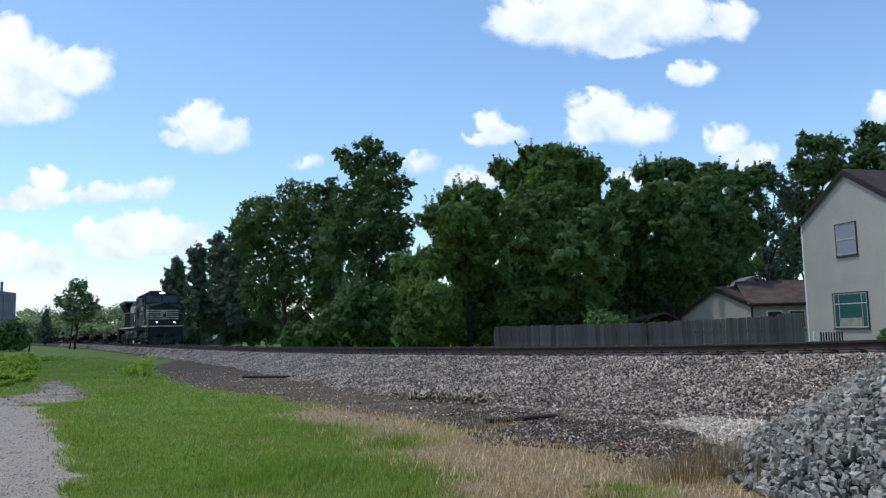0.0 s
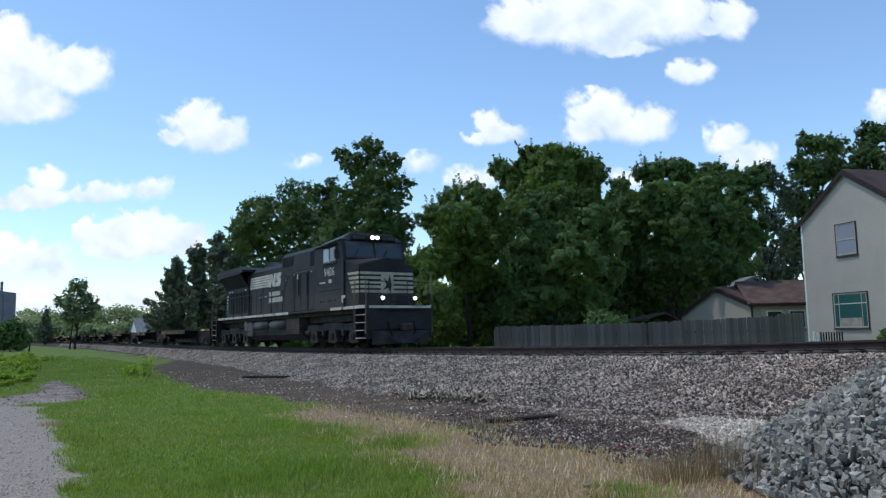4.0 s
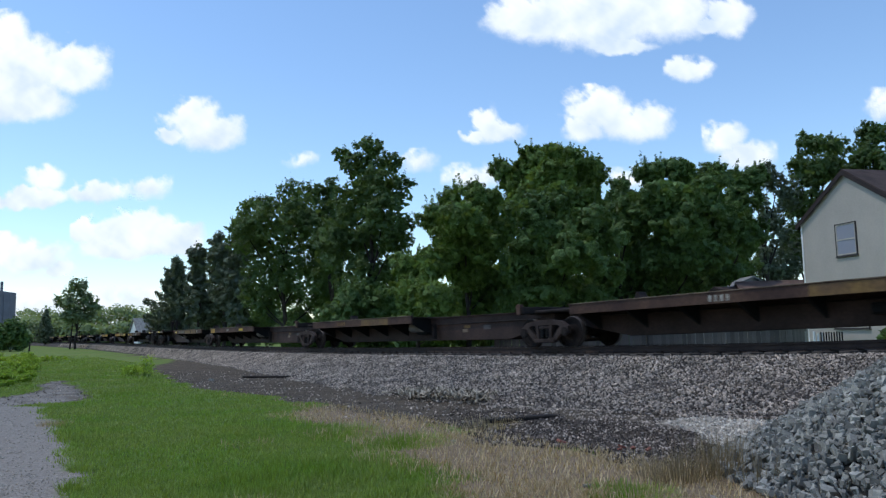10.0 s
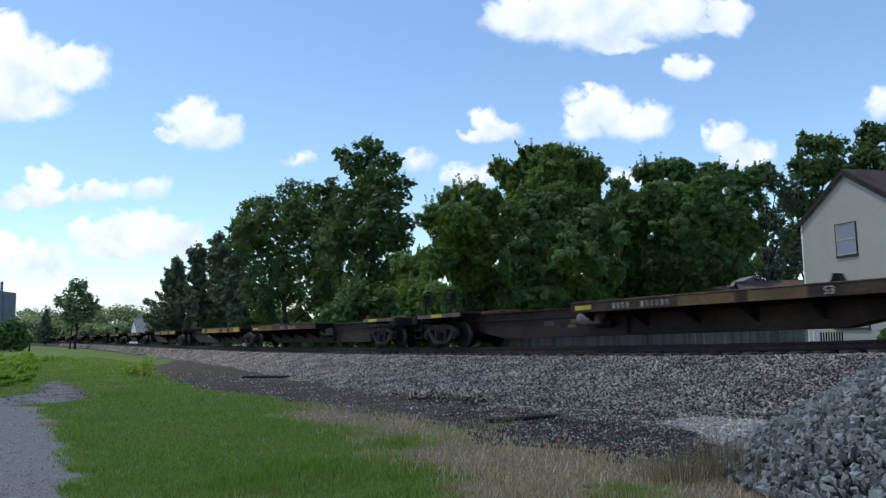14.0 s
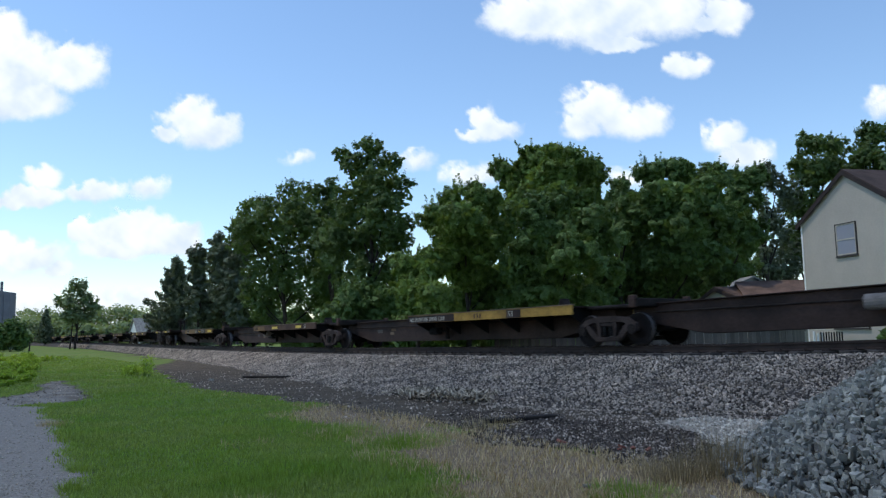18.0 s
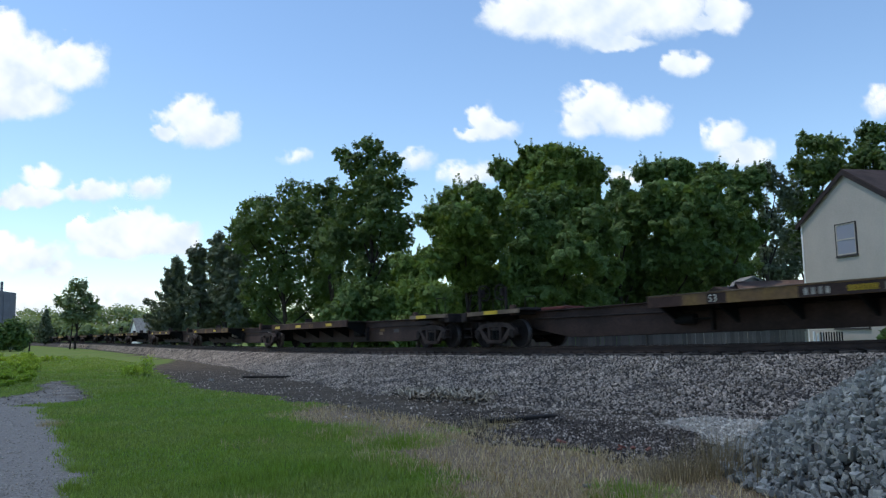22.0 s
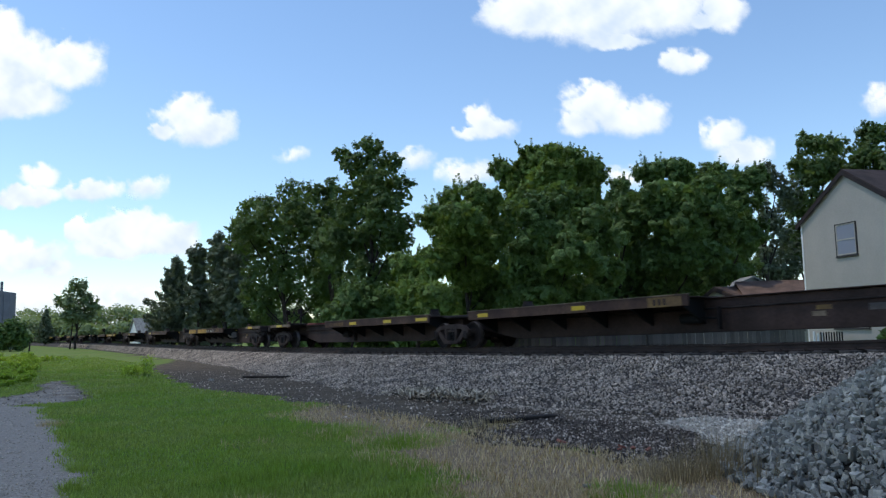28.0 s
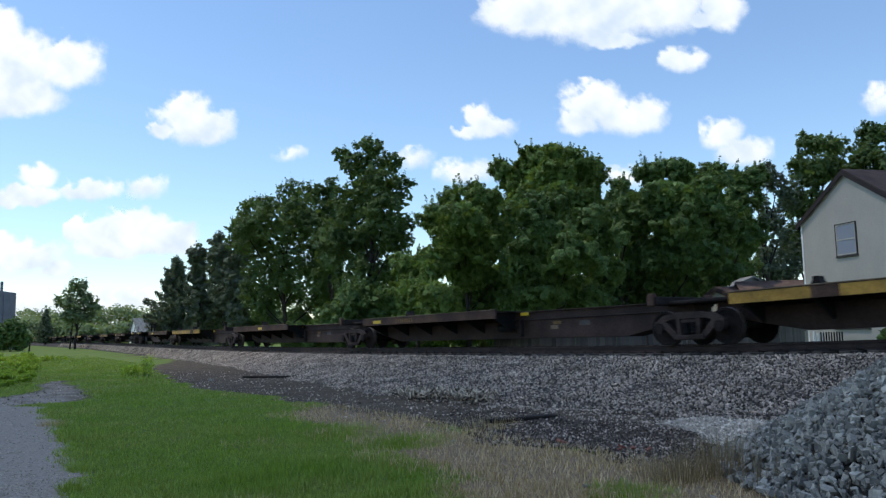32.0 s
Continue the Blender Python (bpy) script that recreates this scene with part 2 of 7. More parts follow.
def riding(front, rear, t):
    """Pose of a vehicle whose bogie centres stand front and rear metres along the line at t = 0."""
    x1, y1, z1, _ = line(front + SPEED * t)
    x0, y0, z0, _ = line(rear + SPEED * t)
    f = Vector((x1 - x0, y1 - y0, z1 - z0)).normalized()
    left = Vector((0, 0, 1)).cross(f).normalized()
    up = f.cross(left)
    m = Matrix((f, left, up)).transposed().to_4x4()
    m.translation = ((x0 + x1) / 2, (y0 + y1) / 2, (z0 + z1) / 2)
    return m


MOVERS = []
# ---- ground, one sheet to the horizon ----
RNG = np.random.default_rng(7)


def smooth(a, b, v):
    t = np.clip((v - a) / (b - a), 0, 1)
    return t * t * (3 - 2 * t)


def fbm(x, y, k=1.0, seed=0.0, octaves=4):
    """Cheap smooth value noise in the plan, about -1 to 1."""
    out, amp = np.zeros_like(x, dtype=float), 1.0
    for i in range(octaves):
        f, p = k * 2 ** i, seed + 17.3 * i
        out += amp * (np.sin(x * f * 1.31 + p + 1.7 * np.sin(y * f * 0.83 + p)) *
                      np.cos(y * f * 1.17 - p + 1.3 * np.sin(x * f * 0.71 - p)))
        amp *= 0.55
    return out / 1.6


LS = np.arange(-420, 60, 1.0)
LP = np.stack(line(LS), -1)


def beside(x, y):
    """For plan points: metres from the line's centre towards the camera, and metres along it."""
    x, y = np.asarray(x, float).ravel(), np.asarray(y, float).ravel()
    w, s = np.empty(len(x)), np.empty(len(x))
    for i in range(0, len(x), 4000):
        dx, dy = x[i:i + 4000, None] - LP[None, :, 0], y[i:i + 4000, None] - LP[None, :, 1]
        k = np.argmin(dx * dx + dy * dy, 1)
        a = LP[k, 3]
        r = np.arange(len(k))
        along = dx[r, k] * np.sin(a) - dy[r, k] * np.cos(a)
        w[i:i + 4000] = -(dx[r, k] * np.cos(a) + dy[r, k] * np.sin(a))
        s[i:i + 4000] = LS[k] + along
    return w, s


def inside(px, py, poly):
    """Signed softness of a plan polygon: 1 within."""
    c = np.zeros(px.shape, bool)
    n = len(poly)
    for i in range(n):
        (x0, y0), (x1, y1) = poly[i], poly[(i + 1) % n]
        hit = ((y0 > py) != (y1 > py)) & (px < (x1 - x0) * (py - y0) / (y1 - y0 + 1e-9) + x0)
        c ^= hit
    return c


def soft_inside(px, py, poly, e=0.22):
    """The same with a blurred rim."""
    return sum(inside(px + a * e, py + b * e, poly).astype(float) for a in (-1, 0, 1) for b in (-1, 0, 1)) / 9


def zones(x, y):
    """How much dirt, dry grass, pale gravel lies at plan points (0 to 1 each)."""
    w, s = beside(x, y)
    n = fbm(x, y, 0.9, 3.0)
    edge = np.interp(s, [-70, -46, -38, -25, -19, -15, -12, -10, -7, -4, 6], [2.6, 3.4, 6.6, 8.7, 9.4, 8.9, 9.5, 9.6, 9.95, 10.0, 10.0]) + 0.5 * n
    dirt = (1 - smooth(edge - 0.4, edge + 0.3, w)) * (w > -2.0) * (s > -75)
    far = np.interp(s, [-14, -11, -8, -5, -3.5, 6], [9.6, 10.3, 11.0, 11.8, 12.2, 12.5]) + 0.7 * n
    dry = smooth(-14, -10.5, s) * (1 - smooth(far - 0.9, far + 0.9, w)) * smooth(0.0, 1.1, w - np.interp(s, [-12, -9.5, -6.5], [8.6, 8.75, 9.15]))
    gx, gy = x + 0.22 * n, y + 0.25 * fbm(x, y, 1.1, 9.0)
    g = soft_inside(gx, gy, [(-2.6, 1.0), (-2.9, 4.0), (-3.55, 7.24), (-4.35, 8.84), (-5.4, 10.68), (-6.5, 12.5), (-7.5, 14.3), (-8.4, 15.7), (-8.9, 16.9),
                        (-10.5, 17.6), (-14.0, 18.6), (-15.0, 11.0), (-9.5, 2.5)])
    spot = soft_inside(gx, gy, [(-10.5, 16.6), (-9.6, 17.7), (-9.0, 18.0), (-8.84, 18.9), (-10.5, 22.2), (-13.5, 26.5), (-14.4, 26.8), (-12.1, 22.2), (-11.7, 19.6), (-14.0, 18.0), (-11.4, 15.2), (-9.4, 14.6), (-9.6, 16.0)])
    dirt = np.maximum(dirt, 0.9 * spot)
    g = np.maximum(g, 0.6 * spot)
    pale = soft_inside(gx, gy, [(3.45, 12.4), (4.9, 12.9), (6.4, 12.6), (6.4, 10.9), (5.2, 10.3), (3.75, 8.9), (3.3, 9.5), (3.5, 11.0)])
    return dirt, np.clip(dry, 0, 1), g, pale, w, s


def ground_height(x, y):
    return 0.035 * fbm(x, y, 0.5, 1.0) * smooth(1.0, 6.0, np.hypot(x, y))


gx = np.concatenate([-22 - np.geomspace(0.4, 2400, 34)[::-1], np.arange(-22, 16, 0.28), 16 + np.geomspace(0.3, 2400, 34)])
gy = np.concatenate([3 - np.geomspace(0.4, 1500, 24)[::-1], np.arange(3, 34, 0.28), 34 + np.geomspace(0.3, 2500, 40)])
GX, GY = np.meshgrid(gx, gy, indexing="ij")
GZ = ground_height(GX, GY)
zd, zr, zg, zp, zw, zs_ = zones(GX.ravel(), GY.ravel())
nx, ny = GX.shape
idx = np.arange(nx * ny).reshape(nx, ny)
GF = np.stack([idx[:-1, :-1], idx[1:, :-1], idx[1:, 1:], idx[:-1, 1:]], -1).reshape(-1, 4)

M_GROUND = bpy.data.materials.new("ground_cover")
M_GROUND.use_nodes = True


def build_ground_material(m):
    nt = m.node_tree
    nd, ln = nt.nodes, nt.links
    b = nd["Principled BSDF"]
    b.inputs["Roughness"].default_value = 0.95
    b.inputs["Specular IOR Level"].default_value = 0.1
    tc, at = nd.new("ShaderNodeTexCoord"), nd.new("ShaderNodeAttribute")
    at.attribute_name = "zone"
    sep = nd.new("ShaderNodeSeparateColor")
    ln.new(at.outputs["Color"], sep.inputs["Color"])

    def noise(scale, detail=5):
        n = nd.new("ShaderNodeTexNoise")
        n.inputs["Scale"].default_value, n.inputs["Detail"].default_value = scale, detail
        ln.new(tc.outputs["Object"], n.inputs["Vector"])
        return n.outputs["Fac"]

    def mixc(fac, a, c):
        x = nd.new("ShaderNodeMix")
        x.data_type = "RGBA"
        ln.new(fac, x.inputs["Factor"]) if not isinstance(fac, float) else None
        for sock, v in (("A", a), ("B", c)):
            if isinstance(v, tuple):
                x.inputs[sock].default_value = (*v, 1)
            else:
                ln.new(v, x.inputs[sock])
        return x.outputs["Result"]

    def rng(v, lo, hi):
        r = nd.new("ShaderNodeMapRange")
        r.inputs["From Min"].default_value, r.inputs["From Max"].default_value = lo, hi
        ln.new(v, r.inputs["Value"])
        return r.outputs["Result"]

    def sharp(mask, nz):
        a = nd.new("ShaderNodeMath")
        a.operation = "MULTIPLY_ADD"
        ln.new(nz, a.inputs[0])
        a.inputs[1].default_value = 0.9
        ln.new(mask, a.inputs[2])
        return rng(a.outputs[0], 0.82, 1.12)

    big, mid, fine = noise(0.12), noise(1.3), noise(22, 4)
    green = mixc(rng(big, 0.35, 0.65), (0.132, 0.195, 0.036), (0.170, 0.198, 0.054))
    green = mixc(rng(mid, 0.35, 0.8), green, (0.10, 0.155, 0.040))
    dirt = mixc(rng(mid, 0.3, 0.7), (0.106, 0.082, 0.055), (0.056, 0.044, 0.031))
    dirt = mixc(rng(fine, 0.54, 0.68), dirt, (0.20, 0.155, 0.115))
    dry = mixc(rng(fine, 0.3, 0.7), (0.30, 0.225, 0.145), (0.145, 0.105, 0.070))
    grav = mixc(rng(fine, 0.35, 0.7), (0.33, 0.29, 0.245), (0.21, 0.18, 0.15))
    pale = mixc(rng(fine, 0.35, 0.7), (0.46, 0.40, 0.32), (0.25, 0.21, 0.165))
    col = mixc(sharp(sep.outputs["Red"], mid), green, dirt)
    col = mixc(sharp(sep.outputs["Green"], mid), col, dry)
    col = mixc(sharp(sep.outputs["Blue"], mid), col, grav)
    col = mixc(sharp(at.outputs["Alpha"], mid), col, pale)
    ln.new(col, b.inputs["Base Color"])
    bp = nd.new("ShaderNodeBump")
    bp.inputs["Strength"].default_value, bp.inputs["Distance"].default_value = 0.6, 0.03
    ln.new(fine, bp.inputs["Height"])
    ln.new(bp.outputs["Normal"], b.inputs["Normal"])


build_ground_material(M_GROUND)
ground = bulk("ground", np.stack([GX.ravel(), GY.ravel(), GZ.ravel()], -1), GF, M_GROUND, smooth=True)
zone = ground.data.color_attributes.new("zone", "FLOAT_COLOR", "POINT")
zone.data.foreach_set("color", np.stack([zd, zr, zg, zp], -1).astype(np.float32).ravel())
tagged(ground, "flat green lawn with dirt and gravel patches", "ground", kind="structure")

# ---- the line: ballast bed, ties, rails ----
BS = np.concatenate([np.arange(-420, -80, 4.0), np.arange(-80, 40, 0.6)])
PROFILE = [(-7.5, -1.6), (-4.0, -0.75), (-2.0, -0.30), (-1.3, -0.27), (1.3, -0.27), (1.75, -0.27), (3.1, -0.58), (4.8, -0.83), (6.4, -1.02), (8.0, -1.25)]


def bed_z(s, w):
    """Height of the ballast: flat top, a shoulder, then a long slope to its toe."""
    rail = line(s)[2]
    toe = np.interp(s, [-60, -45, -32, -23, -16, -12, -9.5, -6, -4, 8], [2.4, 2.8, 4.0, 5.3, 6.6, 7.0, 6.5, 5.8, 4.6, 4.3])
    t = np.clip((w - 1.75) / (toe - 1.75), 0, 1.15)
    near = (rail - 0.27) * np.maximum(1 - t, 0) ** 1.12 - 0.10 * smooth(0.93, 1.12, t)
    far = rail + np.interp(w, [p[0] for p in PROFILE], [p[1] for p in PROFILE])
    return np.where(w > 1.75, near, far)


bw = np.concatenate([[-7.5, -4, -2, -1.3, 1.3], np.arange(1.75, 8.01, 0.35)])
SB, WB = np.meshgrid(BS, bw, indexing="ij")
BP = off_line(SB.ravel(), WB.ravel(), 0.0)
BP[:, 2] = bed_z(SB.ravel(), WB.ravel())
BP[:, 2] += 0.03 * fbm(SB.ravel(), WB.ravel(), 1.7, 5.0) * (np.abs(WB.ravel()) > 1.6)
bi = np.arange(SB.size).reshape(SB.shape)
BF = np.stack([bi[:-1, :-1], bi[:-1, 1:], bi[1:, 1:], bi[1:, :-1]], -1).reshape(-1, 4)
bed = bulk("ballast_bed", BP, BF[:, ::-1], M_BALLAST, smooth=True)
tagged(bed, "sloping grey crushed stone ballast under the rails", "ballast", kind="structure")


def rail_mesh(name, w):
    prof = [(-0.075, -0.175), (0.075, -0.175), (0.075, -0.16), (0.015, -0.14), (0.012, -0.05), (0.037, -0.04), (0.037, -0.006), (0.028, 0.0),
            (-0.028, 0.0), (-0.037, -0.006), (-0.037, -0.04), (-0.012, -0.05), (-0.015, -0.14), (-0.075, -0.16)]
    ss = np.concatenate([np.arange(-420, -60, 3.0), np.arange(-60, 40, 1.0)])
    k = len(prof)
    P = np.concatenate([off_line(ss, w + a, b)[:, None, :] for a, b in prof], 1).reshape(-1, 3)
    i = np.arange(len(P)).reshape(len(ss), k)
    F = np.stack([i[:-1], i[1:], np.roll(i, -1, 1)[1:], np.roll(i, -1, 1)[:-1]], -1).reshape(-1, 4)
    F = F.reshape(len(ss) - 1, k, 4)
    rail = empty(name)
    bulk("foot_and_web", P, F[:, [0, 1, 2, 3, 4, 10, 11, 12, 13]].reshape(-1, 4), M_RAIL, rail)
    bulk("rail_head", P, F[:, [5, 6, 8, 9]].reshape(-1, 4), M_RAIL, rail)
    bulk("running_surface", P, F[:, [7]].reshape(-1, 4), M_RAILTOP, rail)["label"] = "worn bright running surface"
    return rail


for w in (0.7535, -0.7535):
    tagged(rail_mesh("rail", w), "rust brown steel rail with worn bright head", "rail", group="rails of the line")

track = empty("tie_row")
tagged(track, "weathered wooden ties with steel plates in ballast", "ties", kind="structure")
tie_me = link("tie", box(bmesh.new(), -0.115, 0.115, -1.3, 1.3, -0.18, 0, 0.012), M_TIE, track)
plate_me = boxes((-0.09, 0.09, -0.17, 0.17, 0, 0.022), (-0.05, -0.02, 0.09, 0.13, 0.02, 0.06), (0.02, 0.05, -0.13, -0.09, 0.02, 0.06))
plate_me = link("tie_plate", plate_me, M_RAIL, tie_me)
first = True
for i, s in enumerate(np.arange(-64, 8, 0.52)):
    x, y, z, a = [float(v) for v in line(s)]
    m = pose(x, y, z - 0.19, 0, 0, math.degrees(a) - 90 + random.uniform(-0.8, 0.8))
    if first:
        tie_me.matrix_basis, t = m, tie_me
    else:
        t = share("tie", tie_me.data, track, m)
    for yy in (-0.7535, 0.7535):
        pm = pose(0, yy, 0.001)
        if first and yy < 0:
            plate_me.matrix_basis = pm
        else:
            share("tie_plate", plate_me.data, t, pm)
    first = False
bm = bmesh.new()
for s in np.arange(-300, -64, 0.52):
    x, y, z, a = [float(v) for v in line(s)]
    bmesh.ops.create_cube(bm, size=1, matrix=pose(x, y, z - 0.28, 0, 0, math.degrees(a) - 90) @ Matrix.Diagonal((0.23, 2.6, 0.18, 1)))
tagged(link("far_ties", bm, M_TIE, track), kind="stuff")


def rubble(n, place, size, seed):
    """n rough stones: jittered octahedra at the given places."""
    r = np.random.default_rng(seed)
    base = np.array([(1, 0, 0), (-1, 0, 0), (0, 1, 0), (0, -1, 0), (0, 0, 1), (0, 0, -1)], float)
    tri = np.array([(0, 2, 4), (2, 1, 4), (1, 3, 4), (3, 0, 4), (2, 0, 5), (1, 2, 5), (3, 1, 5), (0, 3, 5)])
    v = base[None] * size[:, None, None] * r.uniform(0.55, 1.15, (n, 6, 1)) + r.normal(0, 0.22, (n, 6, 3)) * size[:, None, None]
    q = r.normal(size=(n, 4))
    q /= np.linalg.norm(q, axis=1, keepdims=True)
    a, b, c, d = q.T
    R = np.stack([1 - 2 * (c * c + d * d), 2 * (b * c - a * d), 2 * (b * d + a * c), 2 * (b * c + a * d), 1 - 2 * (b * b + d * d), 2 * (c * d - a * b),
                  2 * (b * d - a * c), 2 * (c * d + a * b), 1 - 2 * (b * b + c * c)], -1).reshape(n, 3, 3)
    v = np.einsum("nij,nkj->nki", R, v) + place[:, None, :]
    F = (tri[None] + 6 * np.arange(n)[:, None, None]).reshape(-1, 3)
    return v.reshape(-1, 3), F


n = 95000
ss = 1 - 64 * RNG.random(n) ** 1.6
ww = 0.85 + RNG.random(n) ** 0.9 * (np.interp(ss, [-60, -45, -32, -23, -16, -12, -9.5, -6, -4, 8], [2.4, 2.8, 4.0, 5.3, 6.6, 7.0, 6.5, 5.8, 4.6, 4.3]) - 0.75)
reach = (ww - 0.85) / (ww.max() - 0.85)
ww += 0.5 * fbm(ss, ww, 0.8, 2.0) * smooth(0.7, 0.9, reach)
more = 30000   # larger blocks of stones along the far stretch
s2 = -26 - 130 * RNG.random(more) ** 1.5
ss, n = np.concatenate([ss, s2]), n + more
ww = np.concatenate([ww, 0.9 + RNG.random(more) * (np.interp(s2, [-60, -45, -32, -23], [2.3, 2.7, 3.9, 5.2]) - 0.9)])
P = off_line(ss, ww, 0.0)
P[:, 2] = np.maximum(bed_z(ss, ww), 0.0) + 0.012 - 0.02 * (ww < 1.3)
V, F = rubble(n, P, 0.019 + 0.021 * RNG.random(n) + 0.0004 * np.maximum(0, -ss - 15), 11)
tagged(bulk("ballast_stones", V, F, M_STONE), "loose grey crushed stones on the ballast slope", "stones", kind="stuff")
# ---- rolling stock: shared meshes first ----
def wheel_profile(r, width=0.14):
    """A railway wheel turned about y: flange, tread, dished plate and hub."""
    prof = [(0.0, -0.09), (0.09, -0.09), (0.10, -0.05), (r * 0.55, -0.02), (r * 0.84, -0.045), (r * 0.86, -width / 2), (r * 0.985, -width / 2), (r, -width / 2 + 0.015),
            (r + 0.004, width / 2 - 0.03), (r + 0.026, width / 2 - 0.02), (r + 0.022, width / 2), (r * 0.86, width / 2), (r * 0.84, 0.03), (0.1, 0.05), (0.0, 0.06)]
    return prof


def lathe(bm, prof, y0, flip, n=28):
    rings = []
    for rr, a in prof:
        a = -a if flip else a
        rings.append([bm.verts.new((rr * math.cos(2 * math.pi * k / n), y0 + a, rr * math.sin(2 * math.pi * k / n))) for k in range(n)] if rr > 0 else [bm.verts.new((0, y0 + a, 0))])
    for p, q in zip(rings[:-1], rings[1:]):
        for k in range(n):
            a, b, c, d = p[k % len(p)], p[(k + 1) % len(p)], q[(k + 1) % len(q)], q[k % len(q)]
            vs = []
            for v in (a, b, c, d):
                if v not in vs:
                    vs.append(v)
            if len(vs) > 2:
                bm.faces.new(vs)
    bmesh.ops.recalc_face_normals(bm, faces=bm.faces)


def wheelset_mesh(r):
    bm = bmesh.new()
    lathe(bm, wheel_profile(r), -0.80, False)
    lathe(bm, wheel_profile(r), 0.80, True)
    cyl(bm, (0, -0.98, 0), (0, 0.98, 0), 0.075, n=10)
    me = bpy.data.meshes.new("wheelset")
    bm.to_mesh(me)
    bm.free()
    me.materials.append(M_WHEEL)
    me.materials.append(M_TREAD)
    for p in me.polygons:
        d = math.hypot(p.center.x, p.center.z)
        if r * 0.98 < d and abs(p.normal.y) < 0.5:
            p.material_index = 1
    return me


WS_CAR, WS_LOCO = wheelset_mesh(0.43), wheelset_mesh(0.53)
WHEELS = []


def side_frame_mesh():
    """Cast bogie side frame: arched top member, two window openings, spring nest."""
    bm = bmesh.new()
    prism(bm, [(-1.02, 0.36), (-1.02, 0.58), (-0.74, 0.74), (-0.3, 0.80), (0.3, 0.80), (0.74, 0.74), (1.02, 0.58), (1.02, 0.36),
               (0.80, 0.36), (0.76, 0.56), (0.55, 0.64), (-0.55, 0.64), (-0.76, 0.56), (-0.80, 0.36)], -1.16, -1.02)
    for k in (-1, 1):
        prism(bm, [(k * 0.93, 0.60), (k * 0.76, 0.68), (k * 0.31, 0.23), (k * 0.44, 0.14)], -1.15, -1.03)
        prism(bm, [(k * 0.36, 0.66), (k * 0.25, 0.66), (k * 0.21, 0.2), (k * 0.32, 0.2)], -1.17, -1.03)
        box(bm, k * 0.95 - 0.10, k * 0.95 + 0.10, -1.18, -1.02, 0.38, 0.60, 0.02)
    box(bm, -0.45, 0.45, -1.19, -1.01, 0.13, 0.25, 0.02)
    box(bm, -0.24, 0.24, -1.14, -1.05, 0.55, 0.62)
    bmesh.ops.scale(bm, vec=(0.92, 1, 1), verts=bm.verts)
    bmesh.ops.recalc_face_normals(bm, faces=bm.faces)
    return bm


def spring_bm():
    """One coil spring as a ribbed sleeve."""
    bm = bmesh.new()
    n, rings = 8, []
    for k in range(11):
        r = 0.075 if k % 2 else 0.055
        rings.append([bm.verts.new((r * math.cos(2 * math.pi * j / n), -1.1 + r * math.sin(2 * math.pi * j / n), 0.28 + 0.025 * k)) for j in range(n)])
    for p, q in zip(rings[:-1], rings[1:]):
        for j in range(n):
            bm.faces.new((p[j], p[(j + 1) % n], q[(j + 1) % n], q[j]))
    bm.faces.new(rings[0][::-1])
    bm.faces.new(rings[-1])
    return bm


def keep(bm, name, material):
    ob = link(name, bm, material)
    me = ob.data
    bpy.data.objects.remove(ob)
    return me


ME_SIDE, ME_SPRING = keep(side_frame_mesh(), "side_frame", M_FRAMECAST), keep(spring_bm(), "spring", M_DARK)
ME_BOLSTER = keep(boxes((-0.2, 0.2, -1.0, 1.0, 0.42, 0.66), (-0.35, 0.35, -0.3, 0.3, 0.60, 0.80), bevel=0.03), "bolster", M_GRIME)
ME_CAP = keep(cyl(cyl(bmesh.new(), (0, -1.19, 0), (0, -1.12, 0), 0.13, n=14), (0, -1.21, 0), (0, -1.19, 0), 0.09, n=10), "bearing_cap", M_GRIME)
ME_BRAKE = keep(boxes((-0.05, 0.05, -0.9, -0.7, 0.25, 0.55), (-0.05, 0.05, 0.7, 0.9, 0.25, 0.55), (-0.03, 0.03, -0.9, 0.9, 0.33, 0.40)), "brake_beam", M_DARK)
BACK = Matrix.Rotation(math.pi, 4, "Z")


def bogie(parent, x):
    """A two-axle bogie centred at x in its vehicle's space."""
    b = share("bogie", ME_BOLSTER, parent, Matrix.Translation((x, 0, 0)))
    for m in (Matrix.Identity(4), BACK):
        share("side_frame", ME_SIDE, b, m)
        for k in (-0.1, 0.1):
            share("spring", ME_SPRING, b, m @ Matrix.Translation((k, 0, 0)))
    for k in (-0.82, 0.82):
        w = share("wheelset", WS_CAR, b, Matrix.Translation((k, 0, 0.43)))
        WHEELS.append((w, k, 0.43))
        for m in (pose(k, 0, 0.43), pose(k, 0, 0.43) @ BACK):
            share("bearing_cap", ME_CAP, b, m)
        share("brake_beam", ME_BRAKE, b, Matrix.Translation((k * 0.42, 0, 0)))
    return b


def lettering(body, size, parent, m, material, name="lettering"):
    """Flat letters of the built-in font as a mesh."""
    cu = bpy.data.curves.new(name, "FONT")
    cu.body, cu.size, cu.align_x, cu.resolution_u, cu.extrude = body, size, "LEFT", 2, 0.002
    tmp = bpy.data.objects.new(name, cu)
    scene.collection.objects.link(tmp)
    bpy.context.view_layer.update()
    me = bpy.data.meshes.new_from_object(tmp.evaluated_get(bpy.context.evaluated_depsgraph_get()))
    bpy.data.objects.remove(tmp)
    me.materials.clear()
    me.materials.append(material)
    return share(name, me, parent, m)


# near side faces -y in vehicle space; letters stand upright on it, reading along +x
def on_side(x, w, z):
    return pose(x, -w, z, 90, 0, 0)


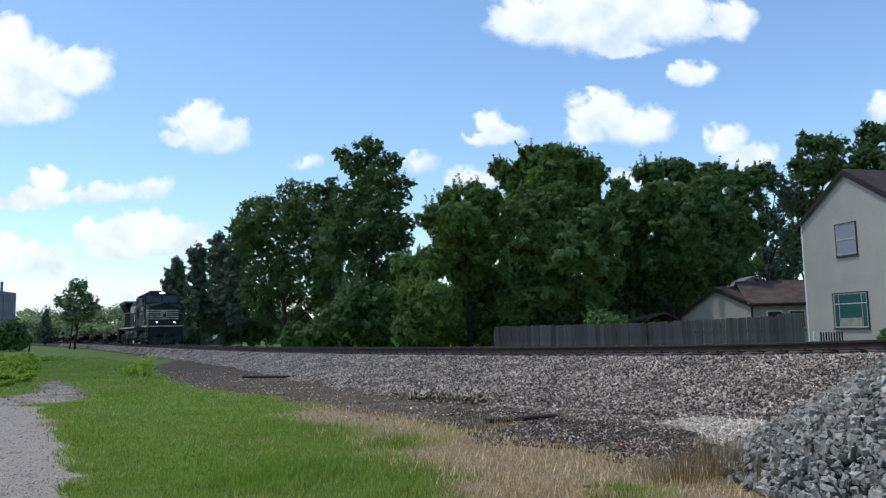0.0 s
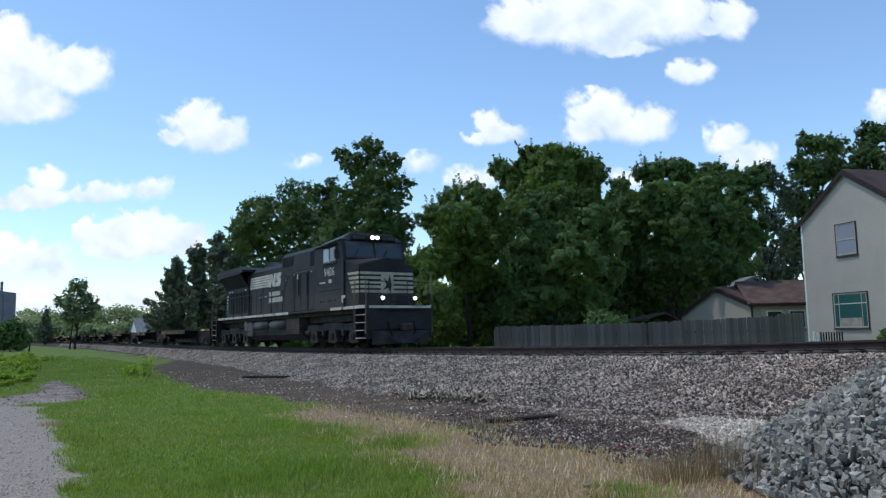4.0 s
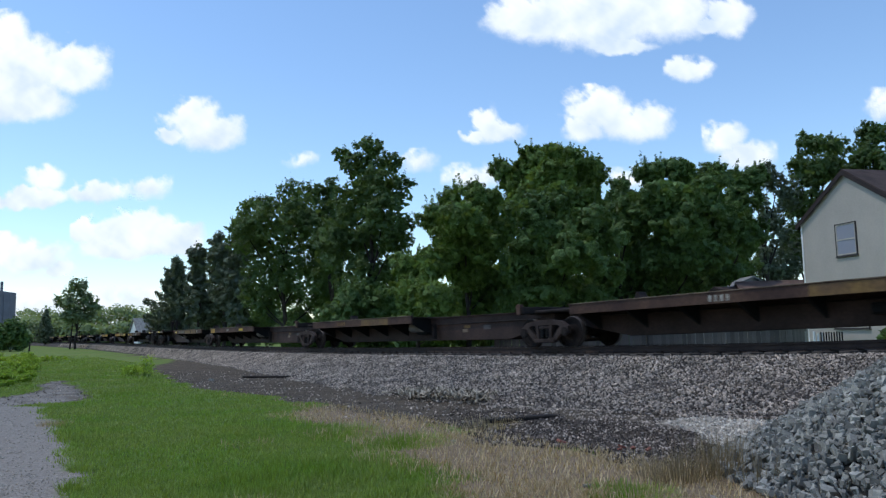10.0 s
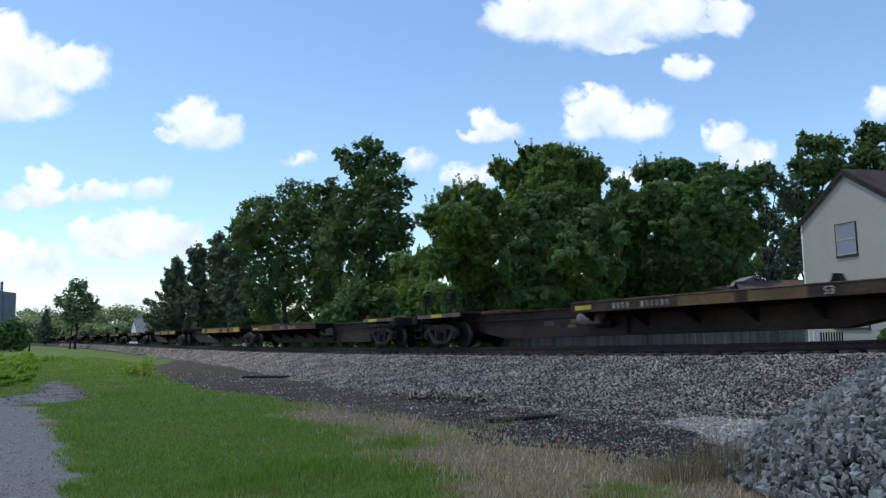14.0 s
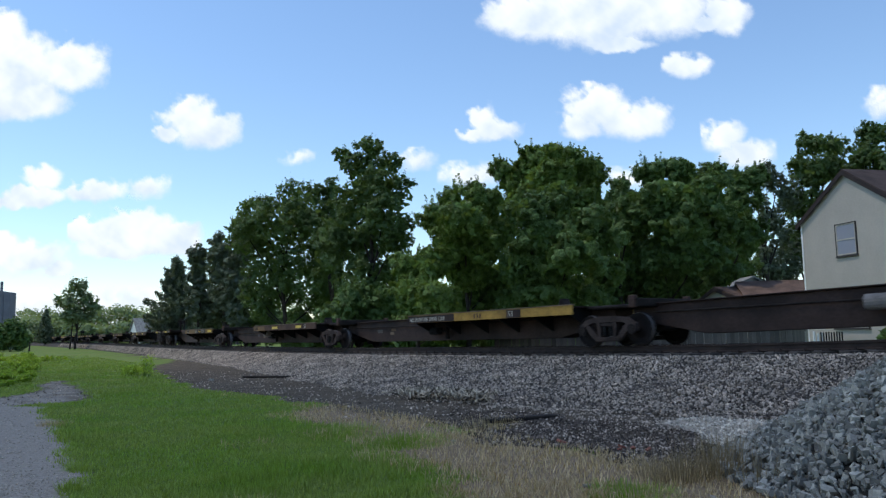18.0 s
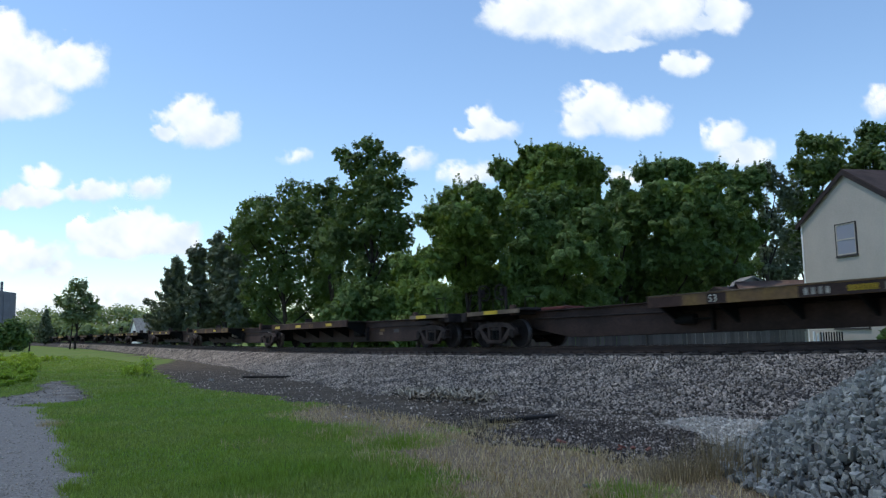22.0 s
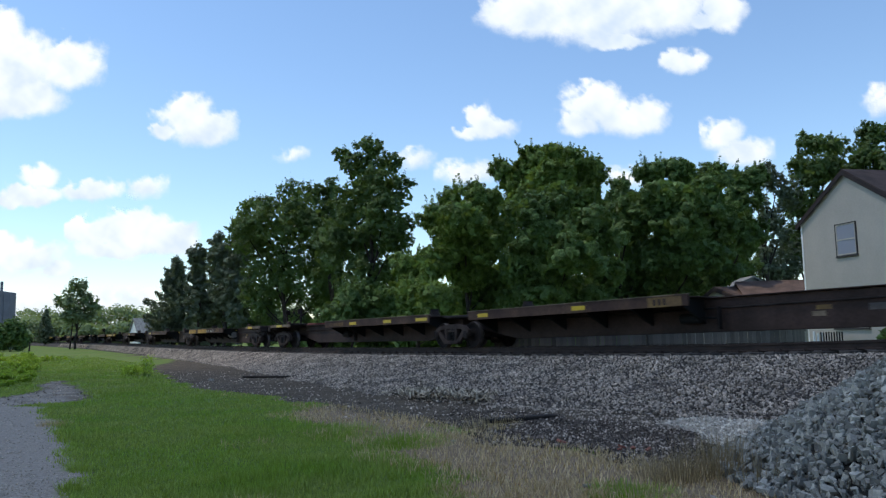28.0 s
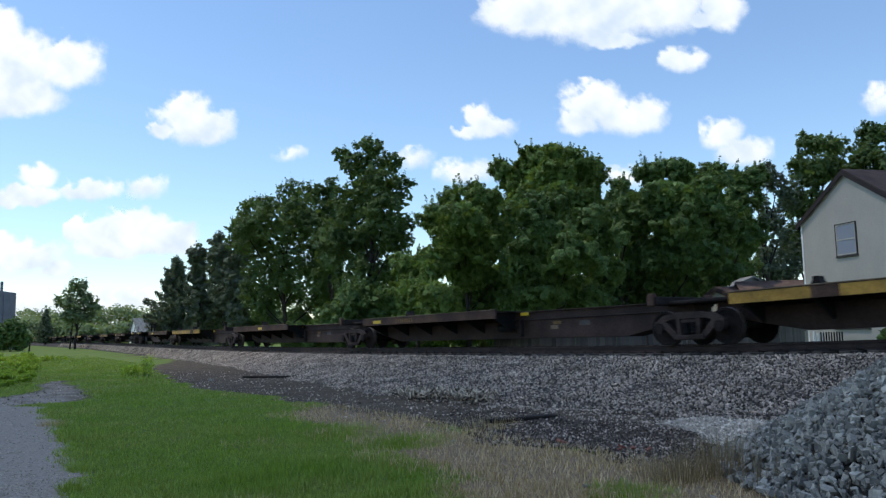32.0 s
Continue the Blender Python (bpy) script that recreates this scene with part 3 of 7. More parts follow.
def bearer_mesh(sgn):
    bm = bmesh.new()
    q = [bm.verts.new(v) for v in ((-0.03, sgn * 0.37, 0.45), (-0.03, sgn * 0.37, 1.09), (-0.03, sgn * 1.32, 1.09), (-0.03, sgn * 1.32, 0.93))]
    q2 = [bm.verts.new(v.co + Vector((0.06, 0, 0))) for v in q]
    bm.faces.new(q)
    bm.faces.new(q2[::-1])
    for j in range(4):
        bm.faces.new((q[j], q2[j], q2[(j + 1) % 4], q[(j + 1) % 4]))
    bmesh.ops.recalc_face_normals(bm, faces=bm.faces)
    # near-black puts the shade under the deck into the bearer colour
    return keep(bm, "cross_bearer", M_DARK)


ME_BEARER = {-1: bearer_mesh(-1), 1: bearer_mesh(1)}


def spine_unit(front, rear, deck_at, style, marks, rng, front_bogie, rear_bogie, end_gear):
    """One platform of an articulated spine car. deck_at: +1 wheel deck at the leading end, -1 at the trailing end."""
    half = (front - rear) / 2
    u = empty("spine_car_unit")
    k = deck_at
    edge, sill = {"rust": (M_RUST, M_BROWN), "yellow": (M_YELLOW, M_BROWN), "faded": (M_FADED, M_BROWN)}[style]
    tagged(u, {"rust": "rusty brown flat intermodal spine car unit, empty", "yellow": "yellow-edged brown intermodal spine car unit, empty",
               "faded": "brown spine car unit with faded yellow deck edge"}[style], "freight car", group="train of spine cars")
    # spine box: deep in the middle, tapering up to each bogie
    L = half
    bm = bmesh.new()
    prism(bm, [(-L + 0.7, 0.62), (-L + 1.3, 0.48), (-L + 2.5, 0.24), (L - 2.5, 0.24), (L - 1.3, 0.48), (L - 0.7, 0.62), (L - 0.3, 0.66), (L - 0.3, 1.0), (L - 0.9, 1.07),
               (-L + 0.9, 1.07), (-L + 0.3, 1.0), (-L + 0.3, 0.66)], -0.36, 0.36)
    bmesh.ops.bevel(bm, geom=list(bm.edges), offset=0.015, segments=1, affect="EDGES")
    spine = part("centre_spine", bm, M_BROWN, u)
    part("top_flange", boxes((-L + 0.8, L - 0.8, -0.46, 0.46, 1.072, 1.10), bevel=0.008), M_BROWN, u)
    # wheel deck with its edge sill, cross bearers and wheel well floor
    d0 = k * (L - (1.25 if k < 0 else 0.98))
    d1 = d0 - k * 8.37
    a, b = min(d0, d1), max(d0, d1)
    part("deck_floor", boxes((a, b, -1.32, 1.32, 1.102, 1.125)), M_BROWN, u)
    for sgn in (-1, 1):
        bm = boxes((a, b, sgn * 1.36 - 0.035, sgn * 1.36 + 0.035, 0.89, 1.16), bevel=0.006)
        part("deck_edge", bm, edge, u)
        part("edge_lip", boxes((a - 0.02, b + 0.02, sgn * 1.36 - 0.06, sgn * 1.36 + 0.06, 1.158, 1.182), bevel=0.005), M_LIP, u, "tan lip along the deck top")
    nb = 6
    for i in range(nb):
        x = a + 0.25 + (b - a - 0.5) * i / (nb - 1)
        for sgn in (-1, 1):
            share("cross_bearer", ME_BEARER[sgn], u, Matrix.Translation((x, 0, 0)))
    # raised apron and hitch over the far bogie end, corner castings
    e = -k * (L - 0.95)
    part("container_pedestal", boxes((e - 0.16, e + 0.16, -1.22, 1.22, 1.0, 1.22), bevel=0.02), M_GRIME, u)
    for sgn in (-1, 1):
        part("corner_guide", boxes((e - 0.10, e + 0.10, sgn * 1.20 - 0.07, sgn * 1.20 + 0.07, 0.98, 1.30), bevel=0.02), M_RUST, u)
    part("bearing_apron", boxes((k * (L - 0.15) - 0.95, k * (L - 0.15) + 0.95, -0.72, 0.72, 1.02, 1.12), bevel=0.03), M_GRIME, u)
    h = k * (L - 2.65)
    hitch = part("trailer_hitch", boxes((h - 0.30, h + 0.30, -0.35, 0.35, 1.127, 1.19), bevel=0.02), M_GRIME, u)
    part("hitch_head", prism(bmesh.new(), [(h - 0.16, 1.19), (h - 0.06, 1.36), (h - 0.05, 1.44), (h + 0.05, 1.44), (h + 0.07, 1.36), (h + 0.18, 1.19)], -0.16, 0.16), M_GRIME, hitch)
    # brake gear hung on the spine
    g = -k * rng.uniform(0.6, 1.6)
    if rng.random() < 0.55:
        bm = cyl(bmesh.new(), (g - 0.42, -0.62, 0.74), (g + 0.42, -0.62, 0.74), 0.17, n=16)
        part("air_reservoir", bm, M_PALETANK, u, "pale grey brake air reservoir", smooth=False)
    if rng.random() < 0.65:
        x = -k * rng.uniform(2.2, 4.2)
        part("placard", boxes((x, x + 0.34, -0.366, -0.361, 0.66, 0.76)), M_FADED, u, "small faded yellow plate")
        part("placard", boxes((x - 0.1, x + 0.2, -0.366, -0.361, 0.52, 0.63)), M_LIP, u, "small tan plate")
        part("stencil_panel", boxes((x - k * 1.1, x - k * 1.1 + 0.4, -0.366, -0.361, 0.60, 0.74)), M_GREYPANEL, u, "grey stencil panel")
    # brake cylinder with its levers under the deck end
    c = d1 + k * 0.5
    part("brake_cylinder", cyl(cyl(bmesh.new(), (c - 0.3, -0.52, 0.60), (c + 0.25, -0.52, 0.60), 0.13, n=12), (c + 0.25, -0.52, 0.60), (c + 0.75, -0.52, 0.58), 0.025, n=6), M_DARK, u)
    part("brake_lever", boxes((c + 0.72, c + 0.78, -0.60, -0.44, 0.30, 0.86), bevel=0.01), M_GRIME, u)
    part("brake_pipe", tube([(-L + 1, -0.40, 0.86), (-1, -0.42, 0.80), (1.5, -0.42, 0.82), (L - 1, -0.40, 0.86)], 0.022), M_GRIME, u)
    # panels, reflectors and marks on the near deck edge, by their share of its length
    panels, texts, bars = marks
    for f0, f1, m in panels:
        small = m is M_REFLECT
        part("reflector" if small else "edge_panel", boxes((a + (b - a) * f0, a + (b - a) * f1, -1.400, -1.396, 0.96 if small else 0.895, 1.08 if small else 1.14)), m, u,
             "yellow reflective strip" if small else "")
    for f, n, m in bars:
        for j in range(n):
            x = a + (b - a) * f + 0.15 * j
            part("car_mark", boxes((x, x + 0.08, -1.404, -1.401, 0.94, 1.09)), M_MARK if m is W_ else m, u, "worn lettering bar")
    for f, body, size, m in texts:
        lettering(body, size, u, on_side(a + (b - a) * f, 1.404, 0.94), m)
    for i in range(rng.randrange(2)):
        x = -k * (1.3 + 2.4 * i) - 0.18 + rng.uniform(-0.5, 0.5)
        part("reflector", boxes((x, x + 0.36, -0.470, -0.462, 0.97, 1.07)), M_REFLECT, u, "yellow reflective strip")
    if front_bogie:
        bogie(u, L)
    if rear_bogie:
        bogie(u, -L)
    for sg, on in ((1, end_gear == 1), (-1, end_gear == -1)):
        if on:
            # end platform with coupler, ladder, hand brake wheel
            x = sg * L
            part("end_platform", boxes((x - 1.1, x + 1.35, -1.30, 1.30, 1.12, 1.17), bevel=0.01), M_GRIME, u)
            part("end_sill", boxes((x + sg * 1.15, x + sg * 1.42, -1.36, 1.36, 0.86, 1.16), bevel=0.02), M_GRIME, u)
            part("draft_sill", boxes((x, x + sg * 1.5, -0.24, 0.24, 0.66, 1.0), bevel=0.02), M_GRIME, u)
            part("coupler", boxes((x + sg * 1.45, x + sg * 2.0, -0.10, 0.10, 0.72, 0.92), (x + sg * 1.80, x + sg * 2.12, -0.17, 0.12, 0.68, 0.96), bevel=0.03), M_GRIME, u)
            part("end_reflector", boxes((x - 0.45 - sg * 0.2, x + 0.2 - sg * 0.2, -1.372, -1.365, 1.045, 1.16)), M_REFLECT, u, "long yellow reflective strip")
            part("side_bar", boxes((x - 1.1, x + 1.35, -1.36, -1.30, 1.04, 1.165)), M_LIP, u, "tan platform edge")
            part("red_hitch_plate", boxes((sg * (L - 1.9) - 0.5, sg * (L - 1.9) + 0.5, -0.45, 0.45, 1.10, 1.19), bevel=0.02), M_REDLEAD, u, "dull red hitch plate")
            part("end_box", boxes((x + sg * 0.55, x + sg * 1.3, -1.2, -0.5, 0.92, 1.11), bevel=0.03), M_GRIME, u)
            for yy in (-1.25, 1.25):
                bm = tube([(x + sg * 0.55, yy, 1.17), (x + sg * 0.55, yy, 1.72), (x + sg * 1.05, yy, 1.72), (x + sg * 1.05, yy, 1.17)], 0.014)
                part("grab_rail", bm, M_GRIME, u)
                bm = boxes(*[(x + sg * 1.2 - 0.18, x + sg * 1.2 + 0.18, yy - 0.02, yy + 0.02, z, z + 0.03) for z in (0.35, 0.62)])
                cyl(bm, (x + sg * 1.2 - 0.18, yy, 0.3), (x + sg * 1.2 - 0.18, yy, 0.95), 0.015, n=6)
                cyl(bm, (x + sg * 1.2 + 0.18, yy, 0.3), (x + sg * 1.2 + 0.18, yy, 0.95), 0.015, n=6)
                part("sill_step", bm, M_GRIME, u)
            bm = boxes((x + sg * 0.96, x + sg * 1.06, 0.25, 0.35, 1.17, 2.05), (x + sg * 1.04, x + sg * 1.18, 0.18, 0.42, 1.74, 2.02), bevel=0.02)
            part("brake_stand", bm, M_GRIME, u)
            bm = bmesh.new()
            pts = [(x + sg * 1.26, 0.3 + 0.27 * math.cos(2 * math.pi * j / 14), 1.88 + 0.27 * math.sin(2 * math.pi * j / 14)) for j in range(15)]
            for p, q in zip(pts[:-1], pts[1:]):
                cyl(bm, p, q, 0.022, n=5)
            for j in range(0, 14, 3):
                cyl(bm, (x + sg * 1.26, 0.3, 1.88), pts[j], 0.014, n=4)
            part("hand_brake_wheel", bm, M_GRIME, u)
    MOVERS.append((u, front, rear))
    return u


def spine_car(trucks, kind, styles, marks, rng):
    """Five units on six bogies. kind A: decks at the trailing ends of units 1 to 4; kind B: its mirror."""
    out = []
    for i in range(5):
        deck = (-1 if i < 4 else 1) if kind == "A" else (-1 if i == 0 else 1)
        out.append(spine_unit(trucks[i], trucks[i + 1], deck, styles[i % len(styles)], marks[i], rng, i == 0, True, 1 if i == 0 else (-1 if i == 4 else 0)))
    return out


R, Y_, W_, B_, F_ = M_REFLECT, M_YELLOW, M_WHITE, M_BROWN, M_FADED
CARS = []
CARS.append(([-90.4, -105.8, -122.45, -138.85, -155.3, -171.1], "A", ("rust", "rust", "rust", "rust", "rust"), (
        ([(0.0, 0.2, F_)], [], [(0.28, 9, F_), (0.62, 6, F_)]),
        ([(0.80, 0.98, F_)], [], [(0.52, 4, W_)]),
        ([(0.55, 0.8, F_)], [], [(0.3, 5, F_)]),
        ([(0.02, 0.12, Y_), (0.70, 0.78, R)], [], [(0.42, 3, W_)]),
        ([(0.02, 0.09, R), (0.42, 0.60, F_), (0.64, 0.80, F_)], [(0.84, "53", 0.24, W_)], [(0.18, 4, W_), (0.29, 6, W_)]))))
CARS.append(([-175.1, -190.5, -207.0, -223.2, -239.6, -255.07], "B", ("rust", "yellow", "yellow", "rust", "faded"), (
        ([(0.03, 0.11, R), (0.12, 0.36, F_)], [], [(0.50, 4, W_), (0.62, 6, W_)]),
        ([(0.485, 0.585, B_), (0.705, 0.76, B_), (0.76, 0.86, F_), (0.89, 0.98, R)], [(0.50, "53", 0.24, W_)], [(0.10, 4, B_)]),
        ([(0.0, 0.34, B_), (0.665, 0.745, B_)], [(0.012, "ALL PURPOSE SPINE CAR", 0.20, W_), (0.675, "53", 0.24, W_)], [(0.47, 3, M_RUST)]),
        ([(0.0, 0.2, F_), (0.34, 0.43, R), (0.72, 0.80, R)], [(0.84, "53", 0.24, W_)], [(0.04, 3, B_)]),
        ([(0.0, 0.12, M_RUST), (0.20, 0.26, B_), (0.46, 0.80, B_), (0.87, 0.98, R), (0.58, 0.65, R)], [(0.205, "53", 0.24, W_)], [(0.475, 4, W_), (0.665, 6, W_)]))))
CARS.append(([-258.55, -274.3, -290.35, -306.5, -322.6, -337.4], "A", ("rust", "rust", "rust", "rust", "rust"), (
        ([(0.05, 0.12, R), (0.36, 0.43, R), (0.76, 0.83, R)], [], [(0.55, 3, F_)]),
        ([(0.06, 0.12, R), (0.38, 0.43, F_), (0.62, 0.69, R), (0.84, 1.0, F_)], [], [(0.88, 3, B_)]),
        ([(0.08, 0.15, R), (0.48, 0.55, R), (0.80, 0.86, R)], [], [(0.3, 5, F_)]),
        ([(0.06, 0.12, R), (0.55, 0.61, R), (0.86, 0.98, F_)], [], [(0.88, 3, B_)]),
        ([(0.28, 0.35, R), (0.62, 0.69, R), (0.90, 0.99, R)], [], [(0.06, 9, F_)]))))
CARS.append(([-341.4, -356.6, -373.1, -389.4, -405.7, -421.2], "A", ("rust", "rust", "rust", "yellow", "rust"), (
        ([(0.0, 0.22, Y_), (0.29, 0.55, Y_)], [], [(0.555, 4, W_), (0.66, 6, W_), (0.80, 6, F_)]),
        ([(0.1, 0.17, R)], [], [(0.3, 8, F_)]),
        ([(0.5, 0.57, R)], [], []), ([(0.7, 0.8, B_)], [], [(0.3, 4, W_)]), ([(0.2, 0.27, R)], [], []))))
for i in range(4):
    t0 = -425.0 - 84.0 * i
    plain = tuple(([(0.06 + 0.1 * j, 0.13 + 0.1 * j, R), (0.7, 0.77, R)], [], [(0.35, 5, F_)]) for j in range(5))
    CARS.append(([t0, t0 - 15.4, t0 - 31.8, t0 - 48.2, t0 - 64.5, t0 - 80.0], "AB"[i % 2], ("rust", "faded", "rust", "yellow"), plain))
UNITS = []
car_rng = random.Random(5)
for trucks, kind, styles, marks in CARS:
    UNITS.append(spine_car(trucks, kind, styles, marks, car_rng))


# ---- the locomotive ----
def loco():
    u = empty("locomotive")
    tagged(u, "black diesel freight locomotive with white stripes, headlights lit", "locomotive")
    # frame and walkway
    part("frame", boxes((-10.2, 10.5, -0.9, 0.9, 1.15, 1.66), (-10.3, 10.6, -1.2, 1.2, 1.45, 1.66), bevel=0.02), M_UNDER, u)
    part("walkway", boxes((-9.6, 9.3, -1.55, 1.55, 1.66, 1.72), bevel=0.01), M_BLACK, u)
    for sg in (-1, 1):
        for x0, x1 in ((-9.0, -7.78), (-7.66, -6.1), (-5.98, -4.42), (-4.3, -2.75), (-2.63, -1.1), (-0.98, 0.55), (0.67, 2.4), (7.25, 8.35), (8.5, 10.45)):
            part("sill_stripe", boxes((x0, x1, sg * 1.555 - 0.012, sg * 1.555 + 0.012, 1.63, 1.75)), M_WHITE, u, "white walkway edge stripe")
        part("sill_edge", boxes((2.4, 7.25, sg * 1.555 - 0.012, sg * 1.555 + 0.012, 1.64, 1.74)), M_DUST, u)
    # hood
    part("engine_hood", boxes((-4.95, 5.4, -0.95, 0.95, 1.72, 4.18)), M_HOOD, u)
    bm = bmesh.new()
    prism(bm, [(-0.95, 4.18), (-0.70, 4.42), (0.70, 4.42), (0.95, 4.18)], -0.5, 4.95)
    bmesh.ops.rotate(bm, verts=bm.verts, cent=(0, 0, 0), matrix=Matrix.Rotation(math.pi / 2, 3, "Z"))
    part("hood_roof", bm, M_BLACK, u)
    for x in (-3.9, -2.85, -1.75, -0.65):
        part("roof_hatch", boxes((x, x + 0.95, -0.66, 0.66, 4.40, 4.45), bevel=0.015), M_BLACK, u)
    bm = bmesh.new()
    prism(bm, [(-1.15, 3.72), (-1.15, 4.58), (-0.92, 4.78), (0.92, 4.78), (1.15, 4.58), (1.15, 3.72)], -5.5, -0.5)
    bmesh.ops.rotate(bm, verts=bm.verts, cent=(0, 0, 0), matrix=Matrix.Rotation(math.pi / 2, 3, "Z"))
    part("inlet_housing", bm, M_HOOD, u)
    grille = part("inlet_grille", boxes((0.62, 2.02, -1.165, -1.148, 4.06, 4.52)), M_DARK, u)
    for j in range(6):
        part("grille_bar", boxes((0.66 + 0.23 * j, 0.68 + 0.23 * j, -1.176, -1.165, 4.06, 4.52)), M_BLACK, grille)
    part("blower_housing", boxes((1.6, 5.45, -1.36, 1.36, 1.74, 3.68), bevel=0.05), M_HOOD, u)
    part("housing_seam", boxes((1.58, 5.45, -1.17, -1.14, 3.70, 3.74)), M_DARK, u)
    for x, w in ((4.14, 0.52), (4.80, 0.36), (5.26, 0.22)):
        v = part("vent", boxes((x, x + w, -1.165, -1.148, 3.86, 4.52)), M_DARK, u)
        for j in range(3):
            part("vent_bar", boxes((x + w * (j + 0.5) / 3 - 0.012, x + w * (j + 0.5) / 3 + 0.012, -1.176, -1.165, 3.86, 4.52)), M_BLACK, v)
    for x, z, w, h, y in ((5.26, 3.97, 0.13, 0.26, -1.18), (3.12, 3.30, 0.11, 0.26, -1.39), (1.02, 3.46, 0.10, 0.10, -0.985), (0.62, 3.40, 0.07, 0.07, -0.985),
                          (2.6, 3.52, 0.2, 0.05, -1.385), (4.7, 3.52, 0.2, 0.05, -1.385), (-3.35, 2.72, 0.12, 0.04, -0.985), (-3.0, 2.74, 0.12, 0.04, -0.985), (-2.42, 2.72, 0.22, 0.06, -0.985)):
        part("notice", boxes((x, x + w, y - 0.006, y + 0.02, z, z + h)), M_WHITE, u, "small white notice plate")
    # radiator cab with overhanging wing and slanted screens
    part("radiator_cab", boxes((-8.85, -4.95, -1.05, 1.05, 1.72, 4.15), bevel=0.03), M_HOOD, u)
    bm = bmesh.new()
    prism(bm, [(-9.35, 4.16), (-9.38, 4.50), (-9.2, 4.54), (-5.25, 4.60), (-4.95, 4.52), (-4.6, 4.42), (-4.6, 4.30), (-5.3, 4.22)], -1.53, 1.53)
    part("radiator_wing", bm, M_BLACK, u)
    part("wing_seam", boxes((-9.3, -5.2, -1.545, -1.53, 4.30, 4.325)), M_DARK, u)
    for sg in (-1, 1):
        bm = bmesh.new()
        q = [bm.verts.new(v) for v in ((-9.2, sg * 1.5, 4.20), (-5.0, sg * 1.5, 4.20), (-5.0, sg * 1.06, 3.45), (-8.7, sg * 1.06, 3.45))]
        q2 = [bm.verts.new(v.co + Vector((0, -sg * 0.03, 0.03))) for v in q]
        bm.faces.new(q)
        bm.faces.new(q2[::-1])
        for a in range(4):
            bm.faces.new((q[a], q2[a], q2[(a + 1) % 4], q[(a + 1) % 4]))
        bmesh.ops.recalc_face_normals(bm, faces=bm.faces)
        part("radiator_screen", bm, M_DARK, u)
        for x in (-8.9, -7.6, -6.3, -5.05):
            part("screen_rib", tube([(x, sg * 1.51, 4.19), (x + 0.06, sg * 1.075, 3.46)], 0.02, 4), M_UNDER, u)
    for i in range(7):
        x = -8.42 + 0.48 * i
        part("louvre_panel", boxes((x, x + 0.27, -1.075, -1.05, 1.98, 3.18), bevel=0.008), M_DARK, u)
        part("louvre_post", boxes((x + 0.30, x + 0.40, -1.095, -1.05, 1.95, 3.24), bevel=0.01), M_HOOD, u)
        part("louvre_cap", boxes((x + 0.02, x + 0.20, -1.08, -1.05, 3.27, 3.35)), M_WHITE if i in (0, 1, 6) else M_TANK, u)
    for j in range(5):
        z = 3.02 - 0.19 * j
        part("rear_stripe", prism(bmesh.new(), [(-8.86, z), (-8.86, z + 0.10), (-8.56 - 0.045 * j, z + 0.10), (-8.60 - 0.045 * j, z)], -1.062, -1.050), M_WHITE, u, "white stripe on the rear corner")
        part("rear_stripe", boxes((-8.864, -8.852, -1.05, 1.05, z, z + 0.10)), M_WHITE, u, "white stripe across the rear end")
    # hood doors: shallow panels with latches and hinges
    for i in range(6):
        x = -4.85 + 1.06 * i
        d = part("hood_door", boxes((x, x + 1.02, -0.970, -0.95, 1.85, 4.05), bevel=0.008), M_HOOD, u)
        for z in (2.15, 3.10):
            part("door_latch", boxes((x + 0.88, x + 0.94, -0.985, -0.970, z, z + 0.12)), M_UNDER, d)
        for z in (2.0, 2.9, 3.8):
            part("hinge", boxes((x + 0.01, x + 0.05, -0.982, -0.970, z, z + 0.14)), M_UNDER, d)
    for i in range(4):
        x = 1.66 + 0.95 * i
        d = part("hood_door", boxes((x, x + 0.90, -1.382, -1.36, 1.9, 3.6), bevel=0.008), M_HOOD, u)
        part("door_latch", boxes((x + 0.80, x + 0.85, -1.395, -1.382, 2.7, 2.85)), M_UNDER, d)
    for x in (2.0, 3.8):
        for j in range(4):
            part("louvre", boxes((x, x + 0.6, -1.395, -1.382, 2.1 + 0.09 * j, 2.15 + 0.09 * j)), M_DUST, u)
    for x in (3.32, 4.32):
        part("drip_pipe", tube([(x, -1.40, 3.5), (x, -1.40, 2.5)], 0.025), M_DARK, u)
    # mark: stripes and two notched blocks, then bars for the name
    for j in range(5):
        z = 3.27 + 0.135 * j
        part("logo_stripe", boxes((-4.86 + 0.03 * j, -1.86 + 0.03 * j, -0.986, -0.971, z, z + 0.108)), M_WHITE, u)
    part("logo_block", prism(bmesh.new(), [(-1.84, 3.22), (-1.52, 3.22), (-1.44, 3.58), (-1.22, 3.22), (-0.94, 3.22), (-0.76, 3.92), (-1.06, 3.92), (-1.14, 3.60), (-1.34, 3.92), (-1.66, 3.92)], -0.990, -0.971), M_WHITE, u)
    part("logo_block", prism(bmesh.new(), [(-0.88, 3.22), (-0.26, 3.22), (-0.12, 3.36), (-0.10, 3.58), (-0.22, 3.66), (-0.42, 3.68), (-0.10, 3.70), (-0.04, 3.92), (-0.58, 3.92), (-0.74, 3.80), (-0.76, 3.56), (-0.62, 3.48), (-0.42, 3.45), (-0.84, 3.42)], -0.990, -0.971), M_WHITE, u)
    for z, h, x0, widths in ((2.73, 0.24, -1.80, (20, 20, 19, 16, 19, 15, 21)), (2.39, 0.25, -1.80, (20, 21, 20, 20, 21, 18, 21, 22))):
        x = x0
        for k in widths:
            part("name_bar", boxes((x, x + k / 100, -0.986, -0.971, z, z + h)), M_WHITE, u)
